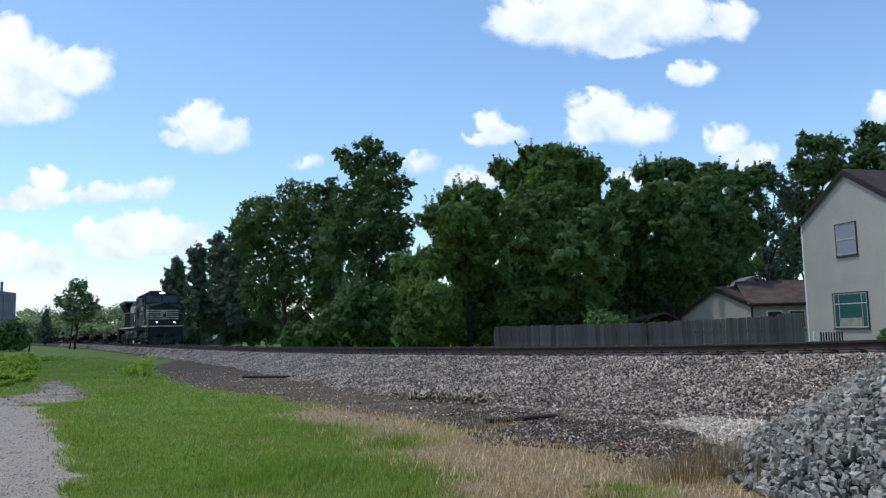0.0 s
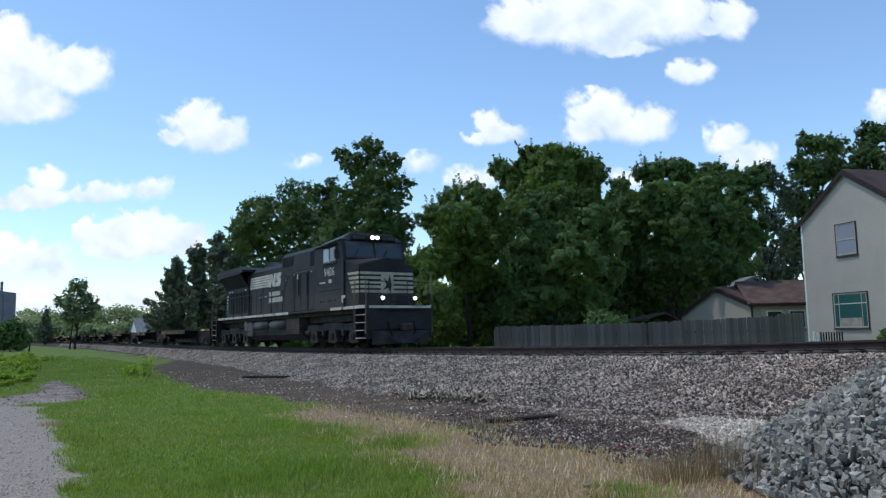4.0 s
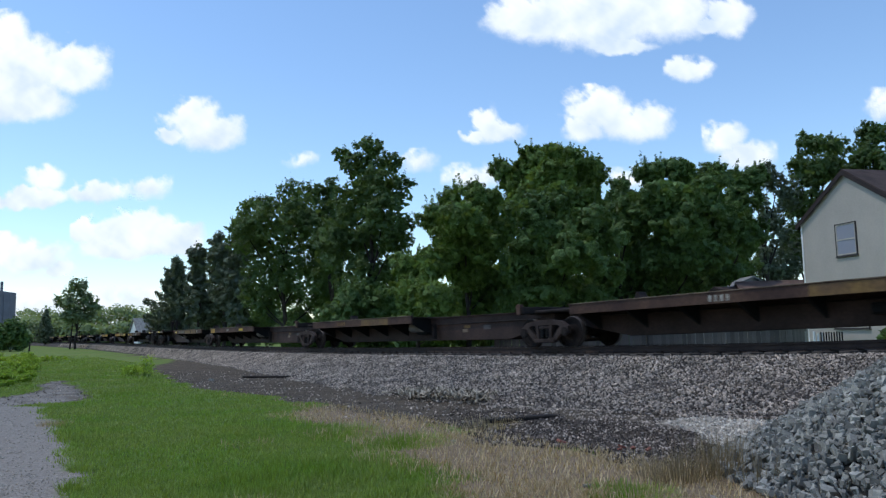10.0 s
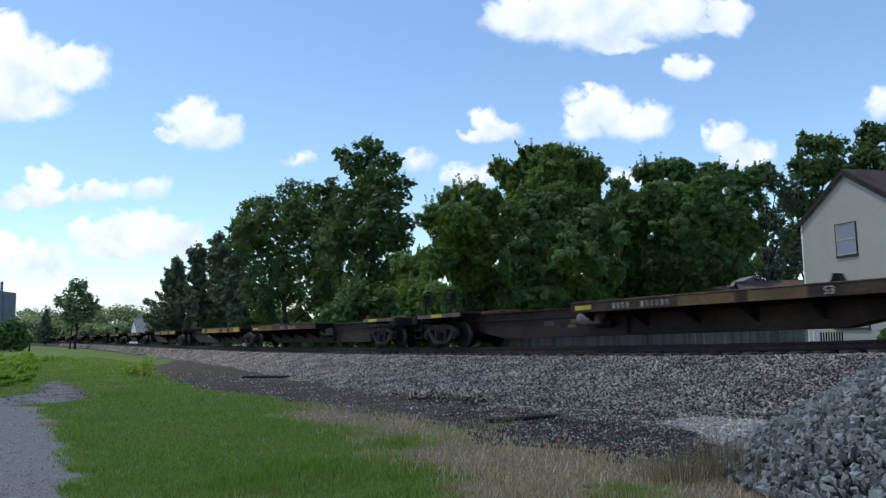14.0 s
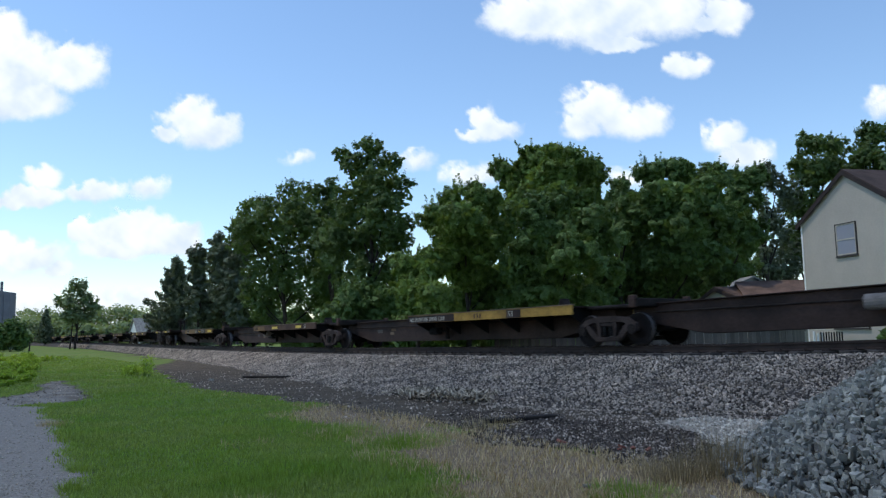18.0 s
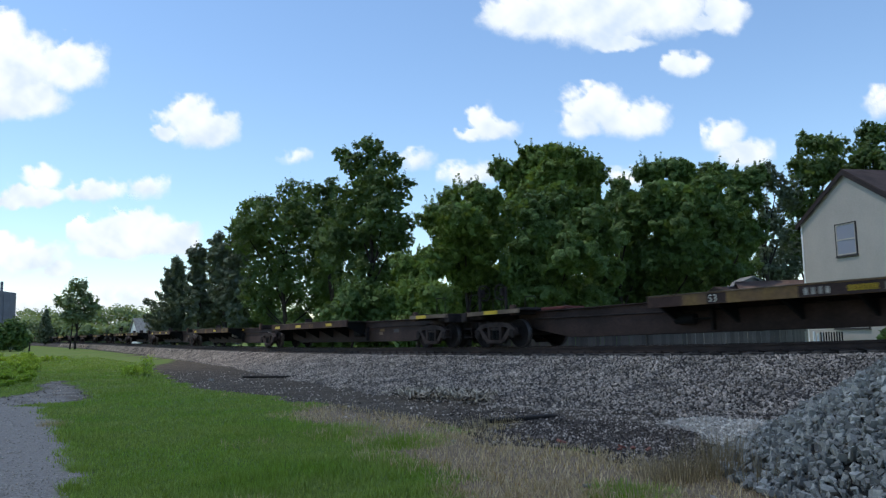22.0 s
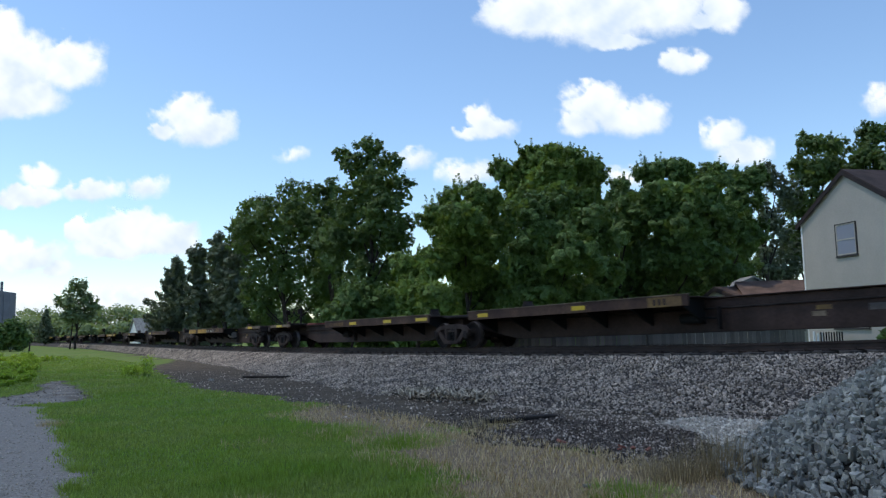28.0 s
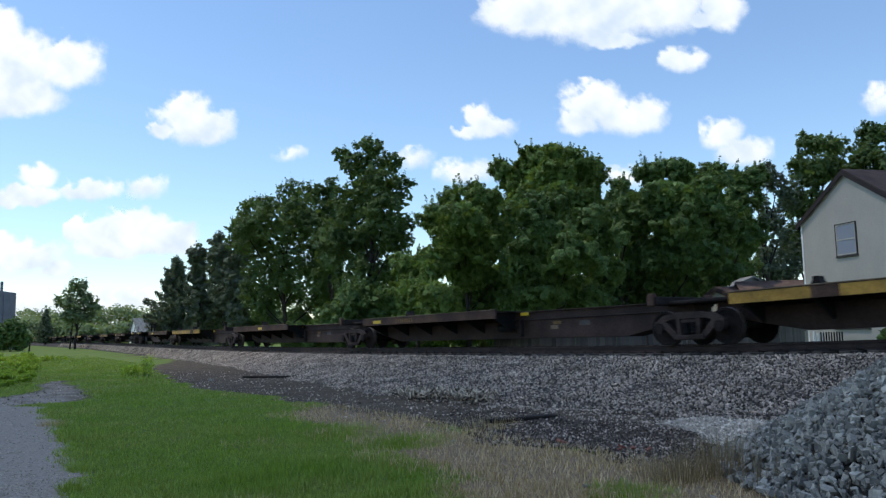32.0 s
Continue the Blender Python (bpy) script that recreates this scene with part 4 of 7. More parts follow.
            x += k / 100 + 0.05
    # cab: body, raked roof with a visor edge, windows
    bm = bmesh.new()
    prism(bm, [(5.45, 1.72), (5.45, 4.50), (8.22, 4.62), (8.45, 3.78), (8.45, 1.72)], -1.52, 1.52)
    part("cab", bm, M_HOOD, u)
    bm = bmesh.new()
    for k, (x0, x1, w, z) in enumerate(((5.45, 8.24, 1.54, 0.0), (5.55, 8.1, 1.02, 0.34))):
        ring = [bm.verts.new((x, y, (4.48 if x < 7 else 4.64) + z)) for x, y in ((x0, -w), (x1, -w), (x1, w), (x0, w))]
        if k:
            for i in range(4):
                bm.faces.new((low[i], low[(i + 1) % 4], ring[(i + 1) % 4], ring[i]))
            bm.faces.new(ring)
        low = ring
    bmesh.ops.recalc_face_normals(bm, faces=bm.faces)
    part("cab_roof", bm, M_TANK, u)
    for sg in (-1, 1):
        part("roof_edge", prism(bmesh.new(), [(5.5, 4.47), (8.25, 4.63), (8.25, 4.67), (5.5, 4.51)], sg * 1.52, sg * 1.60), M_TANK, u, "grey cab roof edge")
        for x, w in ((6.50, 0.56), (7.18, 0.54)):
            f = part("side_window", boxes((x - 0.06, x + w + 0.06, sg * 1.545, sg * 1.515, 3.72, 4.42), bevel=0.01), M_TANK, u)
            part("pane", boxes((x, x + w, sg * 1.552, sg * 1.545, 3.78, 4.36)), M_PANE if x < 7 else M_GLASS, f)
        part("arm_rest", boxes((6.45, 7.85, sg * 1.60, sg * 1.52, 3.66, 3.71), bevel=0.01), M_UNDER, u)
        part("sunshade", prism(bmesh.new(), [(6.3, 4.42), (7.95, 4.50), (7.95, 4.53), (6.3, 4.45)], sg * 1.85, sg * 1.50), M_TANK, u, "grey cab window awning")
        part("mirror", boxes((7.86, 7.92, sg * 1.68, sg * 1.54, 3.85, 4.25), bevel=0.01), M_TANK, u)
    part("window_notice", boxes((7.06, 7.16, -1.565, -1.552, 3.72, 3.88)), M_WHITE, u)
    for y0, y1 in ((-1.32, -0.08), (0.08, 1.32)):
        f = part("windshield", prism(bmesh.new(), [(8.250, 4.56), (8.285, 4.56), (8.475, 3.86), (8.44, 3.86)], y0 - 0.05, y1 + 0.05), M_TANK, u)
        part("pane", prism(bmesh.new(), [(8.288, 4.51), (8.296, 4.51), (8.474, 3.91), (8.466, 3.91)], y0 + 0.03, y1 - 0.03), M_GLASS, f)
        part("wiper", tube([(8.50, y0 + 0.3, 3.9), (8.44, y0 + 0.55, 4.25)], 0.012, 4), M_DARK, f)
    # nose: wide, peaked in the middle, with stripes wrapped round its front
    bm = bmesh.new()
    rear = [bm.verts.new(v) for v in ((8.45, -1.45, 1.72), (8.45, -1.45, 3.72), (8.45, 0, 3.86), (8.45, 1.45, 3.72), (8.45, 1.45, 1.72))]
    fore = [bm.verts.new(v) for v in ((9.50, -1.30, 1.72), (9.50, -1.30, 3.46), (9.52, 0, 3.80), (9.50, 1.30, 3.46), (9.50, 1.30, 1.72))]
    bm.faces.new(rear)
    bm.faces.new(fore[::-1])
    for i in range(5):
        bm.faces.new((rear[i], fore[i], fore[(i + 1) % 5], rear[(i + 1) % 5]))
    bmesh.ops.recalc_face_normals(bm, faces=bm.faces)
    bmesh.ops.bevel(bm, geom=[e for e in bm.edges if min(v.co.x for v in e.verts) > 9.4], offset=0.05, segments=2, affect="EDGES")
    part("nose", bm, M_HOOD, u)
    for j in range(5):
        z = 2.30 + 0.19 * j
        x0 = 8.98 - 0.075 * j
        for sg in (-1, 1):
            bm = bmesh.new()
            q = [bm.verts.new((x, sg * (1.462 - (x - 8.45) * 0.143), zz)) for x, zz in ((x0 + 0.03, z), (9.47, z), (9.47, z + 0.11), (x0 - 0.02, z + 0.11))]
            bm.faces.new(q)
            part("nose_stripe", bm, M_STRIPE, u, "pale stripe round the nose")
        for y0, y1 in ((-1.27, -0.30), (0.30, 1.27)):
            part("nose_stripe", boxes((9.50, 9.512, y0, y1, z, z + 0.11)), M_STRIPE, u, "pale stripe round the nose")
    part("nose_emblem", boxes((9.50, 9.515, -0.30, 0.30, 2.28, 3.17)), M_STRIPE, u)
    part("emblem_figure", prism(bmesh.new(), [(-0.22, 2.40), (-0.05, 2.62), (-0.16, 2.95), (0.02, 2.74), (0.12, 3.08), (0.20, 2.60), (0.10, 2.36), (0.04, 2.52)], 9.516, 9.522), M_BLACK, u).matrix_basis = Matrix(((0, 1, 0, 0), (1, 0, 0, 0), (0, 0, 1, 0), (0, 0, 0, 1)))
    part("nose_door", boxes((9.50, 9.53, 0.45, 1.0, 1.78, 2.2), bevel=0.01), M_BLACK, u)
    hl = part("headlight", boxes((8.24, 8.44, -0.28, 0.28, 4.64, 4.88), bevel=0.03), M_BLACK, u)
    for yy in (-0.12, 0.12):
        part("lens", cyl(bmesh.new(), (8.44, yy, 4.76), (8.47, yy, 4.76), 0.085, n=14), M_LAMP, hl, "lit headlight lens")
    for yy in (-0.72, 0.72):
        f = part("number_board", boxes((8.20, 8.36, yy - 0.36, yy + 0.36, 4.66, 4.90), bevel=0.02), M_BLACK, u)
        for j in range(4):
            part("number_bar", boxes((8.361, 8.365, yy - 0.26 + 0.14 * j, yy - 0.17 + 0.14 * j, 4.70, 4.84)), M_TANK, f)
    for yy in (-0.76, 0.76):
        d = part("ditch_light", boxes((10.3, 10.48, yy - 0.15, yy + 0.15, 1.90, 2.17), bevel=0.03), M_BLACK, u)
        part("lens", cyl(bmesh.new(), (10.48, yy, 2.03), (10.51, yy, 2.03), 0.075, n=14), M_DITCH, d, "lit ditch light lens")
        part("light_bracket", boxes((10.34, 10.44, yy - 0.03, yy + 0.03, 1.70, 1.90)), M_BLACK, d)
    part("front_edge_stripe", boxes((10.602, 10.612, -1.45, 1.45, 1.62, 1.72)), M_WHITE, u, "white front platform edge")
    lettering("9486", 0.54, u, on_side(6.50, 1.526, 3.15), M_WHITE, "road_number")
    part("data_bar", boxes((6.02, 6.62, -1.53, -1.522, 2.86, 2.92)), M_WHITE, u)
    part("initial_bar", boxes((7.0, 7.28, -1.53, -1.522, 2.84, 3.0)), M_WHITE, u)
    part("cab_notice", prism(bmesh.new(), [(8.30, 1.92), (8.42, 1.92), (8.42, 2.10), (8.62, 2.12), (8.62, 2.24), (8.30, 2.24)], -1.535, -1.522), M_WHITE, u)
    part("cab_door", boxes((5.05, 5.42, -1.40, -1.36, 1.85, 3.66), bevel=0.02), M_BLACK, u)
    part("cab_seam", boxes((6.0, 8.3, -1.53, -1.52, 2.50, 2.53)), M_DARK, u)
    for x in (6.1, 6.35, 6.9, 7.15, 7.6):
        part("bolt_plate", boxes((x, x + 0.08, -1.532, -1.52, 2.02, 2.10)), M_DARK, u)
    # roof fittings
    part("exhaust_hood", prism(bmesh.new(), [(-3.75, 4.40), (-3.7, 4.72), (-3.55, 4.78), (-3.0, 4.72), (-2.5, 4.50), (-2.4, 4.40)], -0.5, 0.5), M_UNDER, u)
    bm = boxes((-2.15, -1.55, -0.06, 0.06, 4.42, 4.56))
    for i, (yy, l) in enumerate(((-0.2, 0.4), (0.0, 0.55), (0.2, 0.45))):
        cyl(bm, (-1.75 - l / 2, yy, 4.64), (-1.75 + l / 2, yy, 4.64), 0.03, 0.08, n=10)
    part("horn", bm, M_UNDER, u)
    part("antenna_box", boxes((6.0, 7.3, -0.5, 0.5, 4.86, 5.04), bevel=0.03), M_TANK, u)
    # tank, air reservoirs, boxes
    bm = bmesh.new()
    prism(bm, [(-1.35, 1.1), (-1.35, 0.65), (-1.0, 0.38), (1.0, 0.38), (1.35, 0.65), (1.35, 1.1)], -3.6, 4.05)
    bmesh.ops.rotate(bm, verts=bm.verts, cent=(0, 0, 0), matrix=Matrix.Rotation(math.pi / 2, 3, "Z"))
    part("fuel_tank", bm, M_UNDER, u)
    part("battery_box", boxes((-3.95, -3.0, -1.45, -0.9, 0.62, 1.36), bevel=0.03), M_TANK, u)
    part("equipment_box", boxes((1.85, 3.5, -1.45, -0.9, 0.65, 1.42), bevel=0.03), M_DUST, u)
    part("tank_ledge", boxes((-4.0, 3.6, -1.46, -1.2, 0.86, 0.90)), M_UNDER, u)
    part("air_drier", boxes((-4.55, -4.2, -1.4, -1.1, 0.95, 1.45), (-4.5, -4.25, -1.45, -1.15, 1.2, 1.32), bevel=0.03), M_PALETANK, u)
    for x0, x1 in ((-2.75, -0.85), (-0.35, 1.6)):
        bm = cyl(bmesh.new(), (x0, -1.28, 1.16), (x1, -1.28, 1.16), 0.25, n=20)
        bmesh.ops.bevel(bm, geom=[e for e in bm.edges if len(e.link_faces) == 2 and min(len(f.verts) for f in e.link_faces) < 5 < max(len(f.verts) for f in e.link_faces)], offset=0.08, segments=2, affect="EDGES")
        part("main_reservoir", bm, M_TANK, u, "dark grey main air reservoir", smooth=True)
    # handrail with stanchions
    for sg in (-1, 1):
        pts = [(-9.2, sg * 1.52, 2.88), (1.77, sg * 1.52, 2.88), (2.36, sg * 1.52, 3.52), (5.2, sg * 1.52, 3.56)]
        part("handrail", tube(pts, 0.02), M_BLACK, u)
        for i in range(10):
            x = -7.72 + 1.555 * i
            if x > 5:
                break
            top = 2.88 if x < 1.8 else 3.54
            part("stanchion", tube([(x, sg * 1.54, 1.66), (x, sg * 1.52, top)], 0.024), M_BLACK, u)
    # steps, pilots and end rails
    for e in (1, -1):
        x0, x1 = (9.55, 10.5) if e == 1 else (-10.2, -9.4)
        for sg in (-1, 1):
            well = part("step_well", boxes((x0, x0 + 0.03, sg * 1.2, sg * 1.52, 0.4, 1.66), (x1 - 0.03, x1, sg * 1.2, sg * 1.52, 0.4, 1.66), (x0, x1, sg * 1.18, sg * 1.2, 0.4, 1.66)), M_BLACK, u)
            for j in range(4):
                part("step", boxes((x0, x1, sg * 1.22, sg * 1.54, 0.42 + 0.31 * j, 0.45 + 0.31 * j)), M_TANK, well)
                # light on the step fronts put in as cream strips
                part("step_edge", boxes((x0 + 0.03, x1 - 0.03, sg * 1.545, sg * 1.54, 0.42 + 0.31 * j, 0.452 + 0.31 * j)), M_STRIPE, well, "pale step edge with light painted in")
            part("grab_iron", tube([(x0, sg * 1.56, 0.6), (x0 - 0.05, sg * 1.56, 1.8), (x0, sg * 1.54, 2.85)], 0.022), M_LIP, u, "pale worn grab iron")
            part("grab_iron", tube([(x1, sg * 1.56, 0.6), (x1 + 0.05, sg * 1.56, 1.8), (x1, sg * 1.54, 2.85)], 0.022), M_LIP, u, "pale worn grab iron")
        part("end_platform", boxes((e * 9.2, e * 10.6, -1.5, 1.5, 1.62, 1.70)), M_BLACK, u)
        part("pilot_plate", boxes((e * 10.5, e * 10.6, -1.5, 1.5, 0.75, 1.66), bevel=0.01), M_BLACK, u)
        part("end_rail", tube([(e * 10.5, -1.4, 1.7), (e * 10.5, -1.4, 2.7), (e * 10.5, -0.4, 2.7), (e * 10.5, -0.4, 1.9), (e * 10.5, 0.4, 1.9), (e * 10.5, 0.4, 2.7), (e * 10.5, 1.4, 2.7), (e * 10.5, 1.4, 1.7)], 0.018), M_BLACK, u)
        part("coupler", boxes((e * 10.6, e * 11.1, -0.11, 0.11, 0.74, 0.95), (e * 10.95, e * 11.32, -0.18, 0.13, 0.70, 0.98), bevel=0.03), M_UNDER, u)
        for yy in (-0.6, 0.6):
            part("air_hose", tube([(e * 10.62, yy, 1.1), (e * 10.75, yy, 0.7), (e * 10.75, yy * 0.7, 0.42)], 0.03), M_DARK, u)
    bm = bmesh.new()
    q = [bm.verts.new(v) for v in ((10.62, -1.35, 0.72), (10.62, 1.35, 0.72), (11.0, 0.2, 0.2), (11.0, -0.2, 0.2), (10.55, -1.3, 0.15), (10.55, 1.3, 0.15))]
    bm.faces.new((q[0], q[4], q[3]))
    bm.faces.new((q[0], q[3], q[2], q[1]))
    bm.faces.new((q[1], q[2], q[5]))
    part("snow_plow", bm, M_UNDER, u)
    # six-wheel bogies
    for c in (-6.8, 6.8):
        b = part("bogie", boxes((c - 2.6, c + 2.6, -0.5, 0.5, 0.55, 0.95), bevel=0.03), M_DARK, u)
        for sg in (-1, 1):
            bm = bmesh.new()
            prism(bm, [(c - 2.75, 0.80), (c - 2.75, 1.02), (c - 2.45, 1.10), (c - 1.4, 1.02), (c - 0.7, 1.12), (c + 0.7, 1.12), (c + 1.4, 1.02), (c + 2.45, 1.10), (c + 2.75, 1.02),
                       (c + 2.75, 0.80), (c + 1.6, 0.76), (c + 0.5, 0.80), (c - 0.5, 0.80), (c - 1.6, 0.76)], sg * 1.08, sg * 1.24)
            part("side_frame", bm, M_UNDER, b)
            for k in (-1.02, 1.02):
                part("damper", boxes((c + k - 0.10, c + k + 0.10, sg * 1.28, sg * 1.16, 0.55, 1.04), bevel=0.03), M_UNDER, b)
            part("brake_rigging", boxes((c - 2.3, c + 2.3, sg * 1.06, sg * 1.02, 0.30, 0.36), *[(c + k - 0.06, c + k + 0.06, sg * 1.1, sg * 1.0, 0.3, 0.8) for k in (-1.35, -0.68, 0.68, 1.35)]), M_DARK, b)
            # holes drawn as near-black blocks, their inner shade put into the colour
            for k in (-1.45, 0.45, 1.5):
                part("frame_hole", boxes((c + k - 0.05, c + k + 0.05, sg * 1.245, sg * 1.235, 0.9, 0.98)), M_DARK, b)
        for k in (-2.03, 0, 2.03):
            w = share("wheelset", WS_LOCO, b, Matrix.Translation((c + k, 0, 0.53)))
            WHEELS.append((w, c + k, 0.53))
            for sg in (-1, 1):
                bm = bmesh.new()
                prism(bm, [(c + k - 0.44, 0.30), (c + k - 0.30, 0.80), (c + k + 0.30, 0.80), (c + k + 0.44, 0.30), (c + k + 0.24, 0.24), (c + k - 0.24, 0.24)], sg * 1.06, sg * 1.26)
                part("journal_box", bm, M_UNDER, b)
                part("bearing_cap", cyl(bmesh.new(), (c + k, sg * 1.24, 0.53), (c + k, sg * 1.31, 0.53), 0.15, n=14), M_GRIME, b)
        bm = cyl(bmesh.new(), (c - 2.9, -1.2, 0.72), (c - 2.45, -1.2, 0.72), 0.12, n=12)
        part("brake_cylinder", bm, M_UNDER, b)
    MOVERS.append((u, -70.53, -84.13))
    return u


loco()
# ---- trees ----
def leaf_quads(P, up, size, r):
    """One pointed leaf at each place P, facing up."""
    n = len(P)
    up = up / np.linalg.norm(up, axis=1, keepdims=True)
    a = np.cross(up, r.normal(size=(n, 3)))
    a /= np.linalg.norm(a, axis=1, keepdims=True)
    b = np.cross(up, a)
    l = size * r.uniform(0.6, 1.3, (n, 1))
    V = np.stack([P - a * l + b * l * 0.62, P + a * l * 1.15, P - a * l * 0.8 - b * l * 0.62], 1).reshape(-1, 3)
    return V, np.arange(3 * n).reshape(n, 3)


def leaves(n, centre, spread, size, seed):
    """n leaves in loose clumps round the given centres."""
    r = np.random.default_rng(seed)
    k = r.integers(0, len(centre), n)
    d = np.clip(r.normal(size=(n, 3)), -1.7, 1.7)
    p = centre[k] + d * spread[k][:, None] * np.array([1, 1, 0.75])
    return leaf_quads(p, 0.5 * d + 0.6 * r.normal(size=(n, 3)) + np.array([0, 0, 0.5]), size, r)


def limbs(bm, base, tips, r0, height, rng):
    """A tapered, slightly bent trunk with limbs to the given tips."""
    pts = [Vector(base)]
    for i in range(1, 7):
        pts.append(Vector((base[0] + rng.uniform(-0.02, 0.02) * height, base[1] + rng.uniform(-0.02, 0.02) * height, base[2] + height * 0.8 * i / 6)))
    for i in range(6):
        cyl(bm, pts[i], pts[i + 1] + (pts[i + 1] - pts[i]) * 0.03, r0 * (1 - i / 7), r0 * (1 - (i + 1) / 7), n=9, caps=False)
    for tip in tips:
        tip = Vector(tip)
        k = min(6, max(1, int((tip.z - base[2]) / height * 6 / 0.8 * 0.62)))
        p = pts[k]
        mid = p.lerp(tip, 0.5) + Vector((rng.uniform(-0.2, 0.2), rng.uniform(-0.2, 0.2), -0.25))
        cyl(bm, p, mid, r0 * 0.34, r0 * 0.22, n=6, caps=False)
        cyl(bm, mid, tip, r0 * 0.22, r0 * 0.06, n=6, caps=False)


TREE_SEED = [100]


def crown_leaves(lobes, count, size, clump, r, inner=7):
    """Leaves on boughs, boughs on lobes: lit outer faces, shoots that break the outline, dark hollows between."""
    Lb = np.array(lobes, float)
    area = Lb[:, 3] * (Lb[:, 3] + Lb[:, 4])
    nb = np.maximum(5, (area / clump ** 2 * 2.5).astype(int))
    k = np.repeat(np.arange(len(Lb)), nb)
    d = r.normal(size=(len(k), 3))
    d /= np.linalg.norm(d, axis=1, keepdims=True)
    d[:, 2] = np.abs(d[:, 2]) * np.where(r.random(len(k)) < 0.66, 1, -1)
    R = np.stack([Lb[k, 3], Lb[k, 3], Lb[k, 4]], -1)
    C = Lb[k, :3] + d * np.maximum(R - 0.38 * clump, 0.45 * R) * r.uniform(0.70, 1.15, (len(k), 1))
    rb = clump * r.uniform(0.5, 1.0, len(k))
    # twigs: smaller clusters over the upper and outer side of each bough
    per = 14
    O, B, out = np.repeat(C, per, 0), np.repeat(rb, per), np.repeat(d, per, 0)
    e = r.normal(size=(len(O), 3)) + 0.7 * out + np.array([0, 0, 0.35])
    e /= np.linalg.norm(e, axis=1, keepdims=True)
    O = O + e * (B * r.uniform(0.5, 1.05, len(O)))[:, None] * np.array([1, 1, 0.72])
    q = r.choice(len(O), count, p=B ** 2 / (B ** 2).sum())
    g = r.normal(size=(count, 3)) + 0.5 * e[q] + np.array([0, 0, 0.3])
    g /= np.linalg.norm(g, axis=1, keepdims=True)
    P = O[q] + g * (B[q] * 0.27 * r.random(count) ** 0.5)[:, None] * np.array([1, 1, 0.8])
    # upright shoots on every fifth twig, thinning to the tip
    shoot = (q % 5 == 0) & (r.random(count) < 0.6)
    way = (0.45 * e + np.array([0, 0, 0.75]) + 0.2 * r.normal(size=e.shape))[q]
    far = r.random(count) ** 1.4
    P[shoot] = O[q][shoot] + way[shoot] * (B[q] * 0.72 * far)[shoot][:, None] + (0.09 * B[q] * (1.1 - far))[shoot][:, None] * r.normal(size=(shoot.sum(), 3))
    up = 0.35 * g + 0.75 * e[q] + 0.36 * r.normal(size=(count, 3)) + np.array([-0.12, 0, 0.55])
    V, F = leaf_quads(P, up, size, r)
    # inner leaves, larger and sparse, that close the crown
    m = count // inner
    k = r.choice(len(Lb), m, p=area / area.sum())
    g = r.normal(size=(m, 3))
    g /= np.linalg.norm(g, axis=1, keepdims=True)
    P = Lb[k, :3] + g * np.stack([Lb[k, 3], Lb[k, 3], Lb[k, 4]], -1) * (0.8 * r.random(m) ** 0.5)[:, None]
    V2, F2 = leaf_quads(P, r.normal(size=(m, 3)), size * 3.2, r)
    return np.concatenate([V, V2]), np.concatenate([F, F2 + len(V)])


def tree(name, x, y, leaf, count, size, clump, label, lobes, group="", inner=7):
    """A broadleaf tree: trunk, limbs, and a crown grown on lobes (across, back, height, radius, half height) round the trunk."""
    TREE_SEED[0] += 1
    r = np.random.default_rng(TREE_SEED[0])
    rng = random.Random(TREE_SEED[0])
    t = empty(name, pose(x, y, 0))
    tagged(t, label, "tree", group=group)
    top = max(l[2] + l[4] for l in lobes)
    # the lower boughs stand back under the overhang of the crown
    lobes = [(l[0], l[1] + 0.5 * max(0.0, 0.52 * top - l[2]), *l[2:]) for l in lobes]
    V, F = crown_leaves(lobes, int(count * 1.25), size, clump, r, inner)
    V[:, 2] = np.maximum(V[:, 2], 0.1)
    bulk("crown", V, F, leaf, t)
    bm = bmesh.new()
    limbs(bm, (0, 1.6 if inner < 10 else 0.0, -0.1), [(l[0], l[1], l[2] + 0.2 * l[4]) for l in lobes], 0.014 * top + 0.04, top, rng)
    part("trunk", bm, M_BARK, t)
    return t


def shrub(x, y, height, radius, leaf, count, size, label="rounded dark green leafy shrub"):
    TREE_SEED[0] += 1
    r = np.random.default_rng(TREE_SEED[0])
    t = empty("shrub", pose(x, y, 0))
    tagged(t, label, "shrub", group="shrubs")
    h = height / 2
    lobes = [(0, 0, h * 1.1, radius * 0.7, h * 0.85), (-0.45 * radius, 0, h * 0.8, radius * 0.55, h * 0.75), (0.45 * radius, 0.1, h * 0.75, radius * 0.55, h * 0.7)]
    V, F = crown_leaves(lobes, count, size, radius * 0.3, r)
    V[:, 2] = np.maximum(V[:, 2], 0.03)
    bulk("crown", V, F, leaf, t)
    bm = bmesh.new()
    for i in range(6):
        a = 1.05 * i
        cyl(bm, (0.08 * math.cos(a), 0.08 * math.sin(a), -0.05), (0.6 * radius * math.cos(a), 0.6 * radius * math.sin(a), h * 1.3), 0.03, 0.01, n=5, caps=False)
    part("stems", bm, M_BARK, t)
    return t


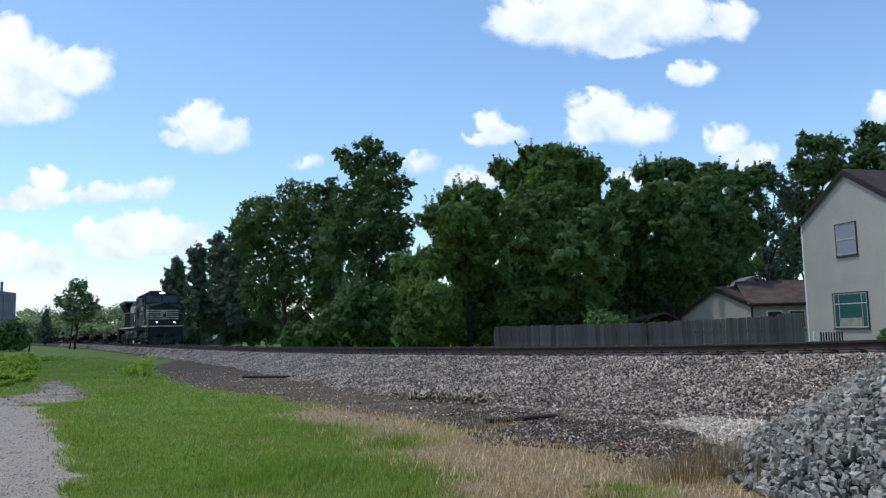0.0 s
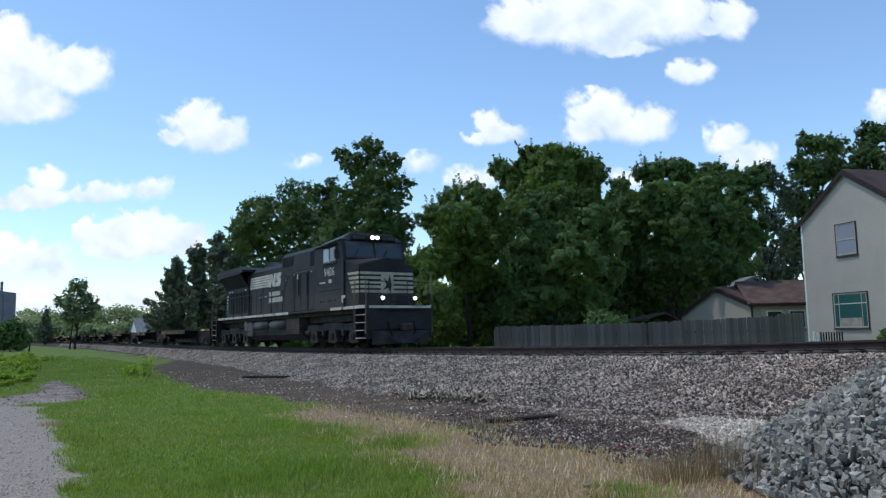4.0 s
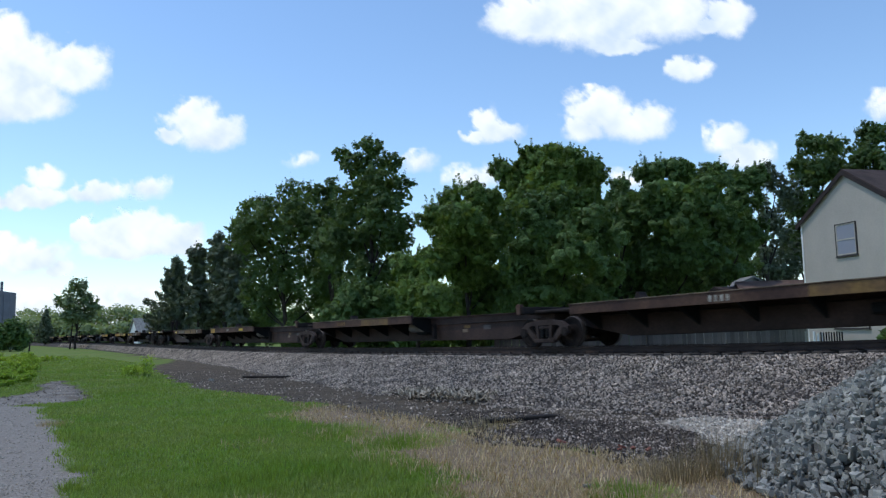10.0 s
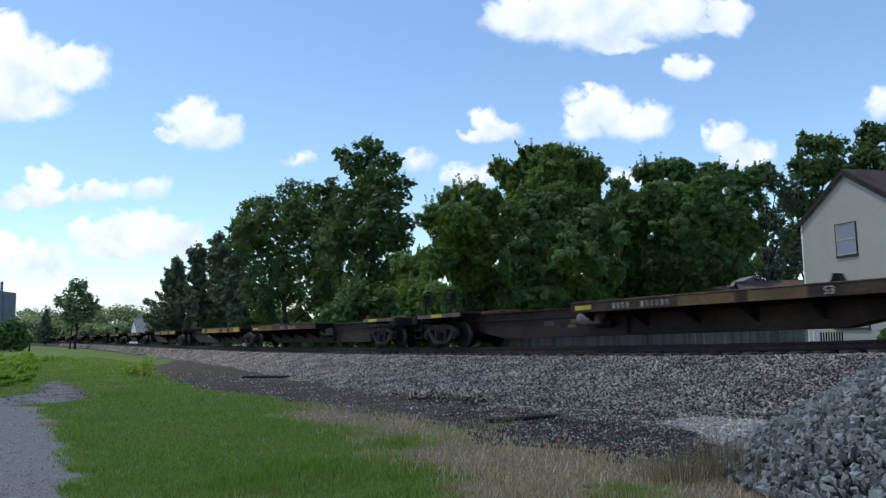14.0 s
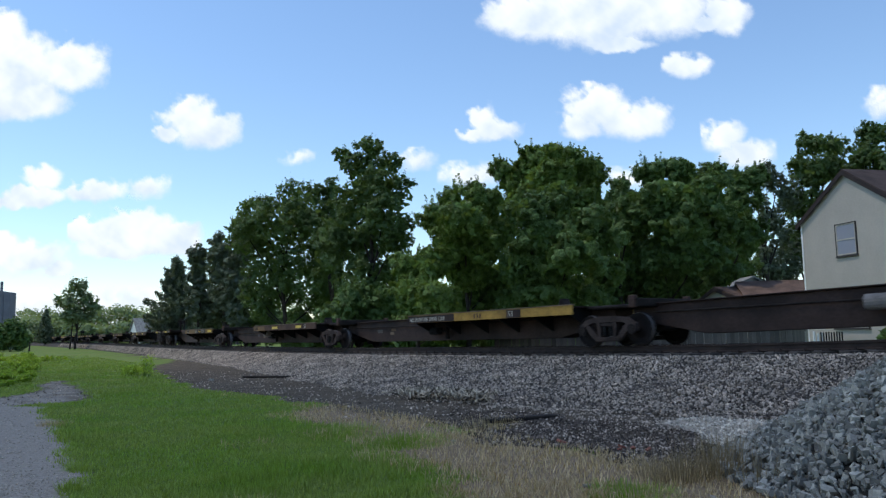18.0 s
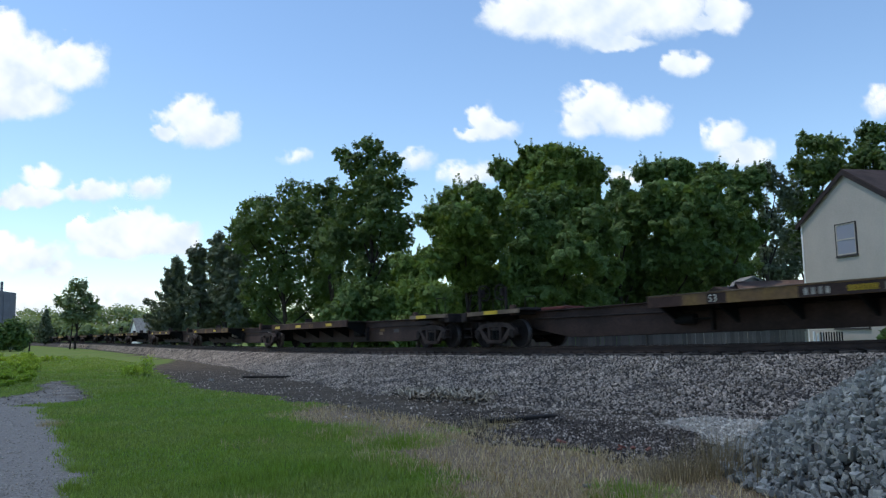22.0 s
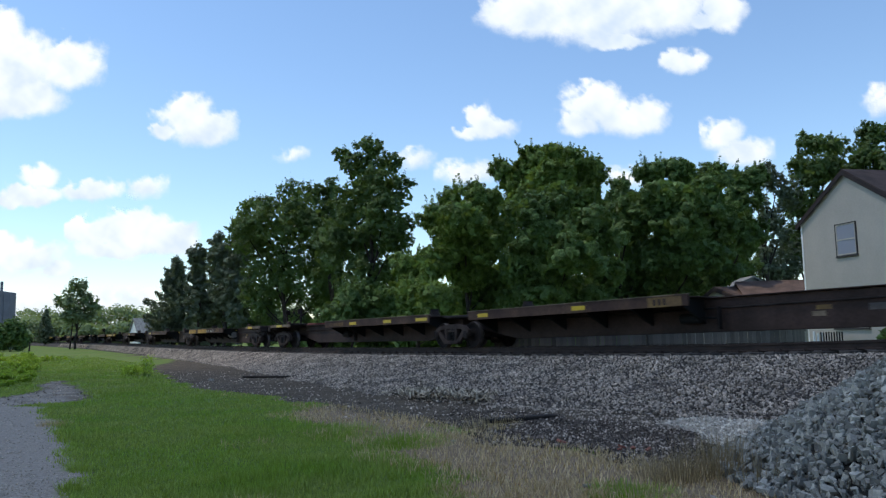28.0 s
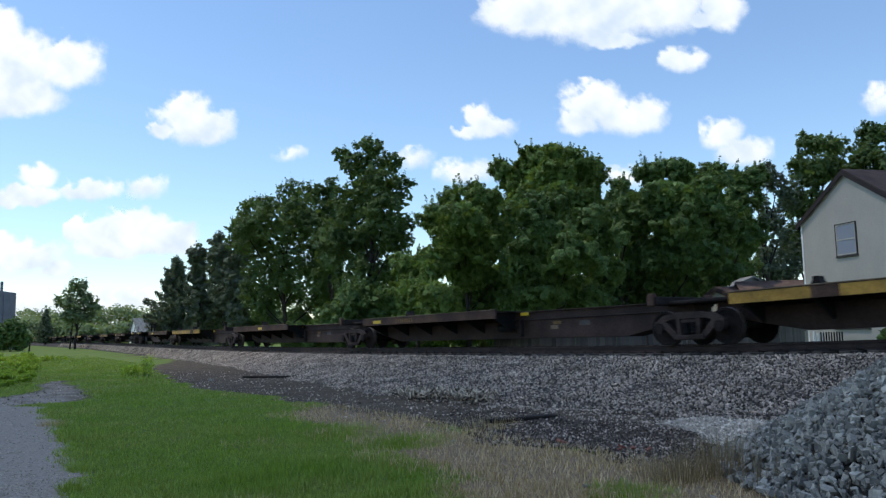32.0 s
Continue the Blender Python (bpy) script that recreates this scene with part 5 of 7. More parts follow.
def spruce(name, x, y, height, radius, leaf, count, size, label):
    TREE_SEED[0] += 1
    r = np.random.default_rng(TREE_SEED[0])
    t = empty(name, pose(x, y, 0))
    tagged(t, label, "tree")
    # whorls of drooping branches, upturned at the tips, with needle sprays along them
    k = 150
    h = (np.arange(k) + r.random(k)) / k
    a = np.arange(k) * 2.39996 + r.uniform(-0.4, 0.4, k)
    L = radius * (1 - h) ** 0.8 * r.uniform(0.55, 1.08, k) + 0.2
    q = r.choice(k, count, p=L / L.sum())
    u = r.random(count) ** 0.75
    sag = L[q] * (-0.30 * u + 0.34 * u ** 3)
    d = np.stack([np.cos(a), np.sin(a), np.zeros(k)], -1)[q]
    P = d * (u * L[q])[:, None] + np.stack([np.zeros(count), np.zeros(count), 0.9 + (height - 1.1) * h[q] + sag], -1)
    side = np.stack([-d[:, 1], d[:, 0], np.zeros(count)], -1)
    P += side * (r.normal(size=count) * 0.085 * L[q] * (1.1 - u))[:, None] + r.normal(size=(count, 3)) * np.array([0.05, 0.05, 0.09]) * radius / 4
    V, F = leaf_quads(P, np.array([0, 0, 0.6]) + 0.6 * r.normal(size=(count, 3)), size, r)
    V[:, 2] = np.maximum(V[:, 2], 0.1)
    bulk("crown", V, F, leaf, t)
    part("trunk", cyl(bmesh.new(), (0, 0, -0.1), (0, 0, height * 0.97), 0.2, 0.03, n=9), M_BARK, t)
    return t


WOOD = "wood behind the line"
spruce("spruce_tree", -38.0, 105, 13.0, 6.2, M_PINE, 36000, 0.17, "dark green spruce with a pointed top")
tree("ash_tree", -30.3, 92, M_PINE, 15750, 0.158, 0.72, "dark green tree with a ragged crown",
     [(-0.4, 0.0, 10.3, 1.12, 2.95), (-0.1, 0.0, 6.1, 1.68, 3.86), (0.0, 2.0, 4.0, 1.86, 2.44)], WOOD, inner=30)
tree("ash_tree", -26.7, 90, M_PINE, 28000, 0.158, 0.8, "dark green tree with drooping branches",
     [(-0.8, 0.0, 11.1, 1.51, 2.88), (0.2, 0.0, 8.3, 2.33, 4.12), (2.2, -2.0, 5.8, 2.28, 3.69), (-1.4, 2.0, 5.0, 2.39, 3.16), (1.9, 0.0, 11.3, 1.37, 2.06)], WOOD, inner=30)
tree("maple_tree", -16.3, 75, M_LEAF4, 59500, 0.112, 0.8, "tall broad green maple with a high crown",
     [(-4.3, 2.0, 14.6, 1.29, 1.53), (-1.9, 0.0, 14.3, 1.49, 1.37), (-3.8, -2.0, 12.1, 1.34, 1.34), (1.4, 0.0, 15.2, 2.17, 1.83), (0.4, -2.0, 12.3, 3.34, 2.34), (-3.2, 2.0, 11.2, 2.94, 2.35), (1.9, 2.0, 12.3, 2.35, 2.94), (-1.2, 0.0, 8.0, 2.86, 2.86), (2.5, -3.0, 7.7, 2.47, 3.02), (-3.7, 2.0, 5.8, 1.53, 2.35), (3.4, 0.0, 5.0, 1.6, 2.52), (-0.8, 1.0, 5.4, 2.43, 1.51), (-2.8, 0.0, 4.1, 1.26, 1.49), (1.5, 0.0, 2.7, 0.86, 1.95), (4.7, 1.0, 3.3, 1.16, 1.51)], WOOD, inner=30)
tree("poplar_tree", -11.0, 72, M_LEAF4, 28000, 0.112, 0.72, "slender dark green poplar tree",
     [(-1.3, 0.0, 14.8, 0.77, 1.32), (0.1, 0.0, 15.2, 0.88, 1.65), (-0.8, 0.0, 12.1, 1.54, 2.47), (0.3, -2.0, 9.1, 1.82, 2.67), (-1.1, 2.0, 6.7, 1.92, 2.54), (0.8, 0.0, 12.6, 1.43, 2.2)], WOOD, inner=30)
tree("tall_elm_tree", -6.0, 60, M_LEAF4, 70000, 0.092, 0.68, "tall green tree with an open upper crown",
     [(0.1, 0.0, 16.5, 1.01, 1.1), (-2.1, 0.0, 15.9, 0.78, 0.92), (-0.8, 0.0, 15.0, 1.37, 1.19), (1.6, 2.0, 15.8, 1.23, 1.04), (0.4, -1.0, 13.3, 2.16, 1.53), (2.6, 1.0, 13.0, 1.16, 1.49), (-1.4, 1.0, 11.8, 1.77, 2.09), (1.4, -2.0, 10.6, 2.04, 1.86), (-0.9, 2.0, 9.1, 2.74, 2.18), (2.2, -1.0, 8.7, 1.53, 1.89), (-3.1, 1.0, 8.6, 1.49, 2.33), (-0.5, -1.0, 6.0, 2.16, 1.8), (1.5, 2.0, 6.2, 1.8, 1.7)], WOOD, inner=30)
tree("young_tree", -7.1, 56, M_LEAF2, 22750, 0.086, 0.87, "low bushy green young tree",
     [(0.0, 0.0, 3.9, 1.45, 1.28), (-0.7, -1.0, 2.7, 1.34, 1.43), (1.0, 1.0, 2.4, 1.48, 1.39)], WOOD, inner=5)
tree("young_tree", -4.5, 57, M_LEAF2, 22750, 0.086, 0.87, "low bushy dark green tree",
     [(-0.1, 0.0, 3.7, 1.57, 1.48), (-0.8, -1.0, 2.1, 1.45, 1.37), (0.9, 1.0, 2.4, 1.5, 1.59)], WOOD, inner=5)
tree("maple_tree", -1.5, 42, M_LEAF, 45500, 0.069, 0.87, "bright green young maple tree",
     [(0.2, 0.0, 5.0, 1.09, 0.96), (1.0, 1.0, 5.4, 0.98, 1.05), (-0.4, -1.0, 3.6, 0.94, 1.13), (0.9, -2.0, 3.3, 1.22, 1.16), (-0.1, 0.0, 2.1, 1.03, 1.09), (1.6, 3.0, 1.8, 1.37, 1.17), (-0.8, 0.0, 5.3, 0.51, 0.58)], WOOD, inner=5)
tree("maple_tree", 1.4, 45, M_LEAF, 77000, 0.073, 1.01, "leafy bright green maple tree",
     [(0.6, -1.0, 9.8, 0.6, 0.81), (-0.9, 0.0, 9.4, 0.62, 0.82), (-1.9, 0.0, 8.3, 0.89, 0.96), (-0.2, -3.0, 7.9, 1.28, 1.09), (1.6, 0.0, 9.3, 0.89, 1.03), (-1.0, -1.0, 6.8, 1.21, 1.14), (0.8, -1.0, 6.8, 1.54, 1.34), (2.3, 2.0, 7.8, 1.22, 1.43), (0.2, 1.0, 5.2, 1.82, 1.47), (2.1, 3.0, 4.6, 1.61, 1.54), (0.2, 2.0, 3.0, 1.79, 1.58), (2.4, 3.0, 2.4, 1.61, 1.61)], WOOD, inner=5)
tree("tall_maple_tree", 7.8, 52, M_LEAF, 77000, 0.083, 1.16, "tall dark green maple with a domed crown",
     [(-1.3, -1.0, 13.3, 1.24, 1.09), (1.1, -1.0, 13.2, 1.32, 1.17), (-2.6, 0.0, 12.1, 1.11, 1.11), (-0.5, -3.0, 11.5, 1.87, 1.35), (2.6, 0.0, 11.6, 1.11, 1.51), (-2.1, -2.0, 10.0, 1.83, 1.45), (1.0, -2.0, 9.7, 1.98, 1.53), (3.4, 0.0, 9.4, 0.95, 1.59), (-3.4, 0.0, 12.8, 0.4, 0.56), (2.3, -1.0, 12.4, 1.01, 1.01), (-0.1, -1.0, 13.7, 1.17, 0.86)], WOOD, inner=5)
tree("broad_maple_tree", 6.5, 42, M_LEAF2, 87500, 0.069, 1.01, "broad bright green maple over the fence",
     [(0.1, 0.0, 9.1, 1.28, 0.96), (-1.8, -1.0, 8.0, 1.19, 0.94), (1.3, -1.0, 7.4, 1.25, 0.94), (-0.9, -1.0, 6.7, 1.69, 1.13), (2.5, 0.0, 6.4, 1.41, 1.03), (0.5, -2.0, 5.4, 1.65, 1.1), (-2.1, 0.0, 5.2, 1.47, 1.28), (3.3, 2.0, 4.9, 1.21, 1.14), (-0.5, 0.0, 3.9, 1.73, 1.28), (1.9, 1.0, 3.4, 1.64, 1.31), (-2.2, 1.0, 2.8, 1.31, 1.31)], WOOD, inner=5)
tree("maple_tree", 12.0, 49, M_LEAF2, 26250, 0.083, 1.16, "dark green maple in the wood",
     [(-0.3, -1.0, 8.2, 1.03, 1.46), (0.5, -1.0, 9.3, 1.03, 1.32), (1.5, 2.0, 6.2, 1.71, 1.95), (0.9, 3.0, 3.9, 1.59, 1.75)], WOOD, inner=5)
tree("willow_tree", 15.6, 66, M_LEAF3, 12250, 0.099, 0.87, "pale green feathery willow tree",
     [(0.5, 0.0, 14.1, 0.81, 1.21), (-0.1, 0.0, 12.8, 0.91, 1.31), (1.1, 0.0, 12.5, 0.91, 1.31), (0.4, 0.0, 10.7, 1.31, 1.71)], WOOD, inner=5)
tree("maple_tree", 15.2, 48, M_LEAF2, 80500, 0.079, 1.16, "dense green maple with a flat top",
     [(-1.7, -1.0, 11.3, 0.79, 0.79), (0.3, -1.0, 11.4, 1.0, 0.93), (2.3, -1.0, 11.2, 0.86, 0.86), (-1.0, -2.0, 9.7, 1.61, 1.19), (0.7, -3.0, 9.3, 1.72, 1.24), (-2.1, -1.0, 8.6, 1.22, 1.29), (-0.3, -2.0, 7.7, 1.96, 1.4), (3.2, 1.0, 8.0, 1.5, 1.5), (-1.0, 0.0, 6.1, 1.76, 1.46), (0.9, -2.0, 5.9, 1.82, 1.4), (0.3, 1.0, 4.5, 2.02, 1.5), (3.2, 1.0, 5.2, 1.27, 1.35)], WOOD, inner=5)
tree("maple_tree", 21.2, 54, M_LEAF2, 31500, 0.086, 1.16, "dense green maple by the houses",
     [(0.4, -1.0, 11.8, 0.97, 1.05), (1.6, -1.0, 12.1, 0.57, 0.97), (-0.0, -1.0, 10.0, 1.21, 1.46), (1.1, 0.0, 8.0, 1.07, 1.81), (0.9, 2.0, 6.1, 1.45, 1.88), (2.3, 3.0, 5.3, 1.04, 1.74)], WOOD, inner=5)
tree("birch_tree", 26.2, 60, M_PINE, 19250, 0.092, 0.64, "dark tree with gaps of sky in its crown",
     [(0.6, 0.0, 13.6, 0.73, 1.1), (1.4, 0.0, 12.9, 0.73, 1.28), (0.1, 0.0, 11.0, 0.73, 1.65), (1.1, 0.0, 9.6, 1.01, 2.01), (-0.3, 0.0, 6.9, 0.92, 2.01), (1.0, 0.0, 5.9, 1.1, 1.83), (2.4, 0.0, 11.9, 0.64, 1.56), (2.6, 1.0, 6.7, 1.02, 2.05), (2.1, 0.0, 5.0, 0.92, 1.37)], WOOD, inner=30)
tree("maple_tree", 30.6, 62, M_LEAF4, 38500, 0.092, 0.72, "green tree behind the two-storey house",
     [(1.2, 0.0, 16.9, 1.23, 1.04), (3.4, 1.0, 16.8, 1.15, 1.06), (-0.1, 0.0, 14.7, 1.04, 1.32), (1.0, -1.0, 14.2, 1.58, 1.49), (3.7, 0.0, 14.2, 1.61, 1.7), (-0.8, 0.0, 11.8, 1.14, 1.89), (0.8, 0.0, 11.3, 1.61, 1.89), (-0.9, 0.0, 8.4, 1.14, 2.08)], WOOD, inner=30)
tree("maple_tree", 33.5, 58, M_LEAF4, 38500, 0.092, 0.72, "tall green tree behind the houses",
     [(1.1, 0.0, 16.6, 1.15, 1.06), (3.2, 0.0, 16.9, 1.5, 1.33), (0.1, 0.0, 14.9, 1.15, 1.24), (1.5, -1.0, 14.2, 1.91, 1.57), (3.7, 0.0, 12.8, 1.95, 1.95), (1.2, 0.0, 11.9, 1.95, 1.95)], WOOD, inner=30)
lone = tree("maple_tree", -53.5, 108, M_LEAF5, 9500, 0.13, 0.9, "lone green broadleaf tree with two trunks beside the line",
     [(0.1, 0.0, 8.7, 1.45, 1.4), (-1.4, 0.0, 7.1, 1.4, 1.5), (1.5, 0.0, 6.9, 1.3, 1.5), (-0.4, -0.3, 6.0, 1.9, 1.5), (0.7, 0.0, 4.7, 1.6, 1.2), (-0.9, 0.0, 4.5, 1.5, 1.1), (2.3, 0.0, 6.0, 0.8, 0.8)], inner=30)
part("trunk", cyl(bmesh.new(), (-0.75, 0, -0.1), (-0.4, 0, 5.5), 0.12, 0.06, n=8), M_BARK, lone)
spruce("spruce_tree", -88.4, 165, 8.3, 2.4, M_PINE, 3500, 0.3, "small dark green spruce tree")
for x, y, h, r, m in ((17.55, 29.5, 1.32, 0.35, M_LEAF2), (-1.5, 50, 3.0, 2.2, M_LEAF2), (2.5, 54, 3.4, 2.6, M_LEAF2), (8, 56, 3.4, 3.0, M_LEAF2), (13, 56, 6.5, 3.4, M_LEAF2),
                      (-9.5, 62, 3.4, 2.4, M_LEAF2), (-13, 66, 2.8, 1.6, M_LEAF2), (-5.0, 58, 3.0, 2.4, M_LEAF2), (-57.0, 98, 4.3, 2.4, M_LEAF2), (-62, 101, 4.6, 3.0, M_LEAF2), (-17.6, 88, 5.2, 2.6, M_LEAF2), (-21.8, 92, 5.8, 3.0, M_LEAF2), (-25.8, 94, 5.2, 2.6, M_LEAF2),
                      (5.5, 50, 5, 3.4, M_LEAF2), (11, 52, 6.5, 3.4, M_LEAF2), (16, 54, 5.5, 3.4, M_LEAF2), (20, 58, 6, 3.6, M_LEAF2), (26, 64, 6, 4.0, M_LEAF2)):
    shrub(x, y, h, r, m, 6000, 0.08 if y < 40 else 0.14)
shrub(6.5, 30.0, 2.4, 1.3, M_LEAF2, 16000, 0.05, "rounded grey-green leafy shrub behind the fence")

# distant woods and hedges, joined
C, S = [], []
r = np.random.default_rng(55)
for x0, x1, y, h, k in ((-170, -84, 300, 15, 60), (-120, -92, 240, 9, 24), (-105, -64, 110, 3.6, 26), (-260, -170, 330, 16, 40), (-20, 300, 330, 9, 80)):
    xs = r.uniform(x0, x1, k * 5)
    C.append(np.stack([xs, y + r.uniform(-6, 6, k * 5), h * r.uniform(0.1, 0.9, k * 5) * (0.8 + 0.2 * np.sin(xs * 0.13))], -1))
    S.append(np.full(k * 5, h * 0.12))
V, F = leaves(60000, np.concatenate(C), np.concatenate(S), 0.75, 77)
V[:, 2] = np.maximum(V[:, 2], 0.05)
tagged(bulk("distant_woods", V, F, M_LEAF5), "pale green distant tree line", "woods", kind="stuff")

# ---- board fence behind the line ----
fence = empty("board_fence")
tagged(fence, "weathered grey board privacy fence", "fence")


def board_mesh():
    bm = bmesh.new()
    prism(bm, [(-0.068, 0.0), (0.068, 0.0), (0.068, 1.0), (0.045, 1.018), (-0.045, 1.018), (-0.068, 1.0)], -0.011, 0.011)
    return keep(bm, "board", M_FENCE)


ME_BOARD = board_mesh()


def fence_run(p, q, h0, h1, rng):
    p, q = Vector((*p, 0)), Vector((*q, 0))
    d = (q - p).normalized()
    yaw = math.degrees(math.atan2(d.y, d.x))
    n = int((q - p).length / 0.142)
    for i in range(n):
        c = p + d * (0.071 + 0.142 * i)
        h = h0 + (h1 - h0) * i / n + rng.uniform(-0.02, 0.02)
        share("board", ME_BOARD, fence, pose(c.x, c.y, 0.0, rng.uniform(-0.6, 0.6), rng.uniform(-0.5, 0.5), yaw) @ Matrix.Diagonal((1, 1, h, 1)))
    for z in (0.35, 1.3):
        m = pose(p.x, p.y, 0, 0, 0, yaw)
        bm = box(bmesh.new(), 0, (q - p).length, 0.013, 0.055, z, z + 0.09)
        bmesh.ops.transform(bm, matrix=m, verts=bm.verts)
        part("fence_rail", bm, M_FENCE, fence)
    for i in range(int((q - p).length / 2.4) + 1):
        c = p + d * (2.4 * i)
        bm = box(bmesh.new(), c.x - 0.045, c.x + 0.045, c.y + 0.06, c.y + 0.15, -0.05, h0 - 0.05, 0.008)
        part("fence_post", bm, M_FENCE, fence)


fr = random.Random(9)
fence_run((1.85, 27.0), (7.1, 26.0), 1.63, 1.66, fr)
fence_run((7.1, 26.0), (11.3, 25.2), 1.68, 1.80, fr)
fence_run((11.3, 25.2), (12.9, 26.6), 1.88, 1.9, fr)


# ---- houses ----
def wall_frame(p, d):
    """Local x runs along the wall's foot, y back into the house, z up."""
    d = Vector((*d, 0)).normalized()
    m = Matrix((d, Vector((0, 0, 1)).cross(d), Vector((0, 0, 1)))).transposed().to_4x4()
    m.translation = (*p, 0)
    return m


def sash_window(parent, x0, x1, z0, z1, pane, muntins=0, rail=True, frame=M_FRAME):
    w = part("window", boxes((x0 - 0.045, x1 + 0.045, -0.075, 0.0, z0 - 0.045, z0), (x0 - 0.045, x1 + 0.045, -0.075, 0.0, z1, z1 + 0.045), (x0 - 0.045, x0, -0.075, 0.0, z0, z1), (x1, x1 + 0.045, -0.075, 0.0, z0, z1)), frame, parent)
    part("sash", boxes((x0, x1, -0.058, -0.03, z0, z0 + 0.06), (x0, x1, -0.058, -0.03, z1 - 0.05, z1), (x0, x0 + 0.05, -0.058, -0.03, z0 + 0.06, z1 - 0.05), (x1 - 0.05, x1, -0.058, -0.03, z0 + 0.06, z1 - 0.05)), M_SIDING, w)
    if rail:
        zm = (z0 + z1) / 2
        part("meeting_rail", boxes((x0 + 0.05, x1 - 0.05, -0.062, -0.03, zm - 0.03, zm + 0.03)), M_SIDING, w)
    for i in range(muntins):
        x = x0 + (x1 - x0) * (0.16 if i == 0 else 0.84)
        part("muntin", boxes((x - 0.015, x + 0.015, -0.054, -0.035, z0 + 0.06, z1 - 0.05)), M_SIDING, w)
    part("pane", boxes((x0 + 0.05, x1 - 0.05, -0.042, -0.026, z0 + 0.06, z1 - 0.05)), pane, w)
    part("sill", boxes((x0 - 0.07, x1 + 0.07, -0.10, 0.0, z0 - 0.085, z0 - 0.046)), M_FRAME, w)
    return w


def siding_run(parent, x0, x1, z0, z1, top=None, step=0.115):
    """Lap siding: each course its own board, cut to the gable when top(z) gives the half width and centre."""
    z = z0
    while z < z1:
        a, b = x0, x1
        if top:
            a, b = top(z + step * 0.5)
        if b - a > 0.1:
            bm = bmesh.new()
            prof = [(-0.022, z - 0.006), (-0.004, z + step), (0.0, z + step), (0.0, z - 0.006)]
            va = [bm.verts.new((a, y, zz)) for y, zz in prof]
            vb = [bm.verts.new((b, y, zz)) for y, zz in prof]
            for i in range(4):
                bm.faces.new((va[i], va[(i + 1) % 4], vb[(i + 1) % 4], vb[i]))
            bm.faces.new(va[::-1])
            bm.faces.new(vb)
            bmesh.ops.recalc_face_normals(bm, faces=bm.faces)
            part("siding_board", bm, M_SIDING, parent)
        z += step


def two_storey_house():
    h = empty("two_storey_house", wall_frame((17.58, 36.0), (0.208, -0.978)))
    tagged(h, "white vinyl-sided two-storey house with brown shingle roof", "house")
    W, EAVE, APEX, LONG = 6.18, 6.41, 8.36, 9.0
    bm = bmesh.new()
    prism(bm, [(0, 0), (W, 0), (W, EAVE), (W / 2, APEX), (0, EAVE)], 0.0, LONG)
    part("wall", bm, M_SIDING, h)

    def cut(z):
        if z < EAVE:
            return 0, W
        k = (z - EAVE) / (APEX - EAVE) * W / 2
        return k, W - k
    siding_run(h, 0, W, 0.35, APEX, cut, 0.1)
    part("foundation", boxes((-0.03, W + 0.03, -0.04, LONG, -0.1, 0.35)), M_BALLAST, h)
    for x in (-0.02, W - 0.06):
        part("corner_board", boxes((x, x + 0.08, -0.035, 0.0, 0.35, EAVE)), M_TRIMW, h)
    s = (APEX - EAVE) / (W / 2)
    for sg in (-1, 1):
        bm = bmesh.new()
        x0, x1 = W / 2, W / 2 + sg * (W / 2 + 0.22)
        z0, z1 = APEX + 0.03, APEX + 0.03 - s * (W / 2 + 0.22)
        prism(bm, [(x0, z0), (x1, z1), (x1, z1 + 0.1), (x0, z0 + 0.12)], -0.14, LONG + 0.4)
        part("roof", bm, M_SHINGLE, h)
        bm = bmesh.new()
        prism(bm, [(x0, z0 - 0.17), (x1, z1 - 0.17), (x1, z1 + 0.06), (x0, z0 + 0.06)], -0.17, -0.14)
        part("rake_board", bm, M_FASCIA, h)
        part("fascia", boxes((x1 - 0.015, x1 + 0.015, -0.14, LONG + 0.4, z1 - 0.12, z1 + 0.08)), M_FASCIA, h)
    sash_window(h, 2.33, 3.52, 4.62, 6.02, M_PANE)
    w = sash_window(h, 1.86, 3.88, 1.36, 2.90, M_TEAL, 2, False)
    part("cross_bar", boxes((1.91, 3.83, -0.054, -0.035, 2.42, 2.45)), M_TRIMW, w)
    part("curtain", boxes((2.22, 3.5, -0.049, -0.0425, 1.42, 1.80)), M_CURTAIN, w, "pale curtain behind the pane")


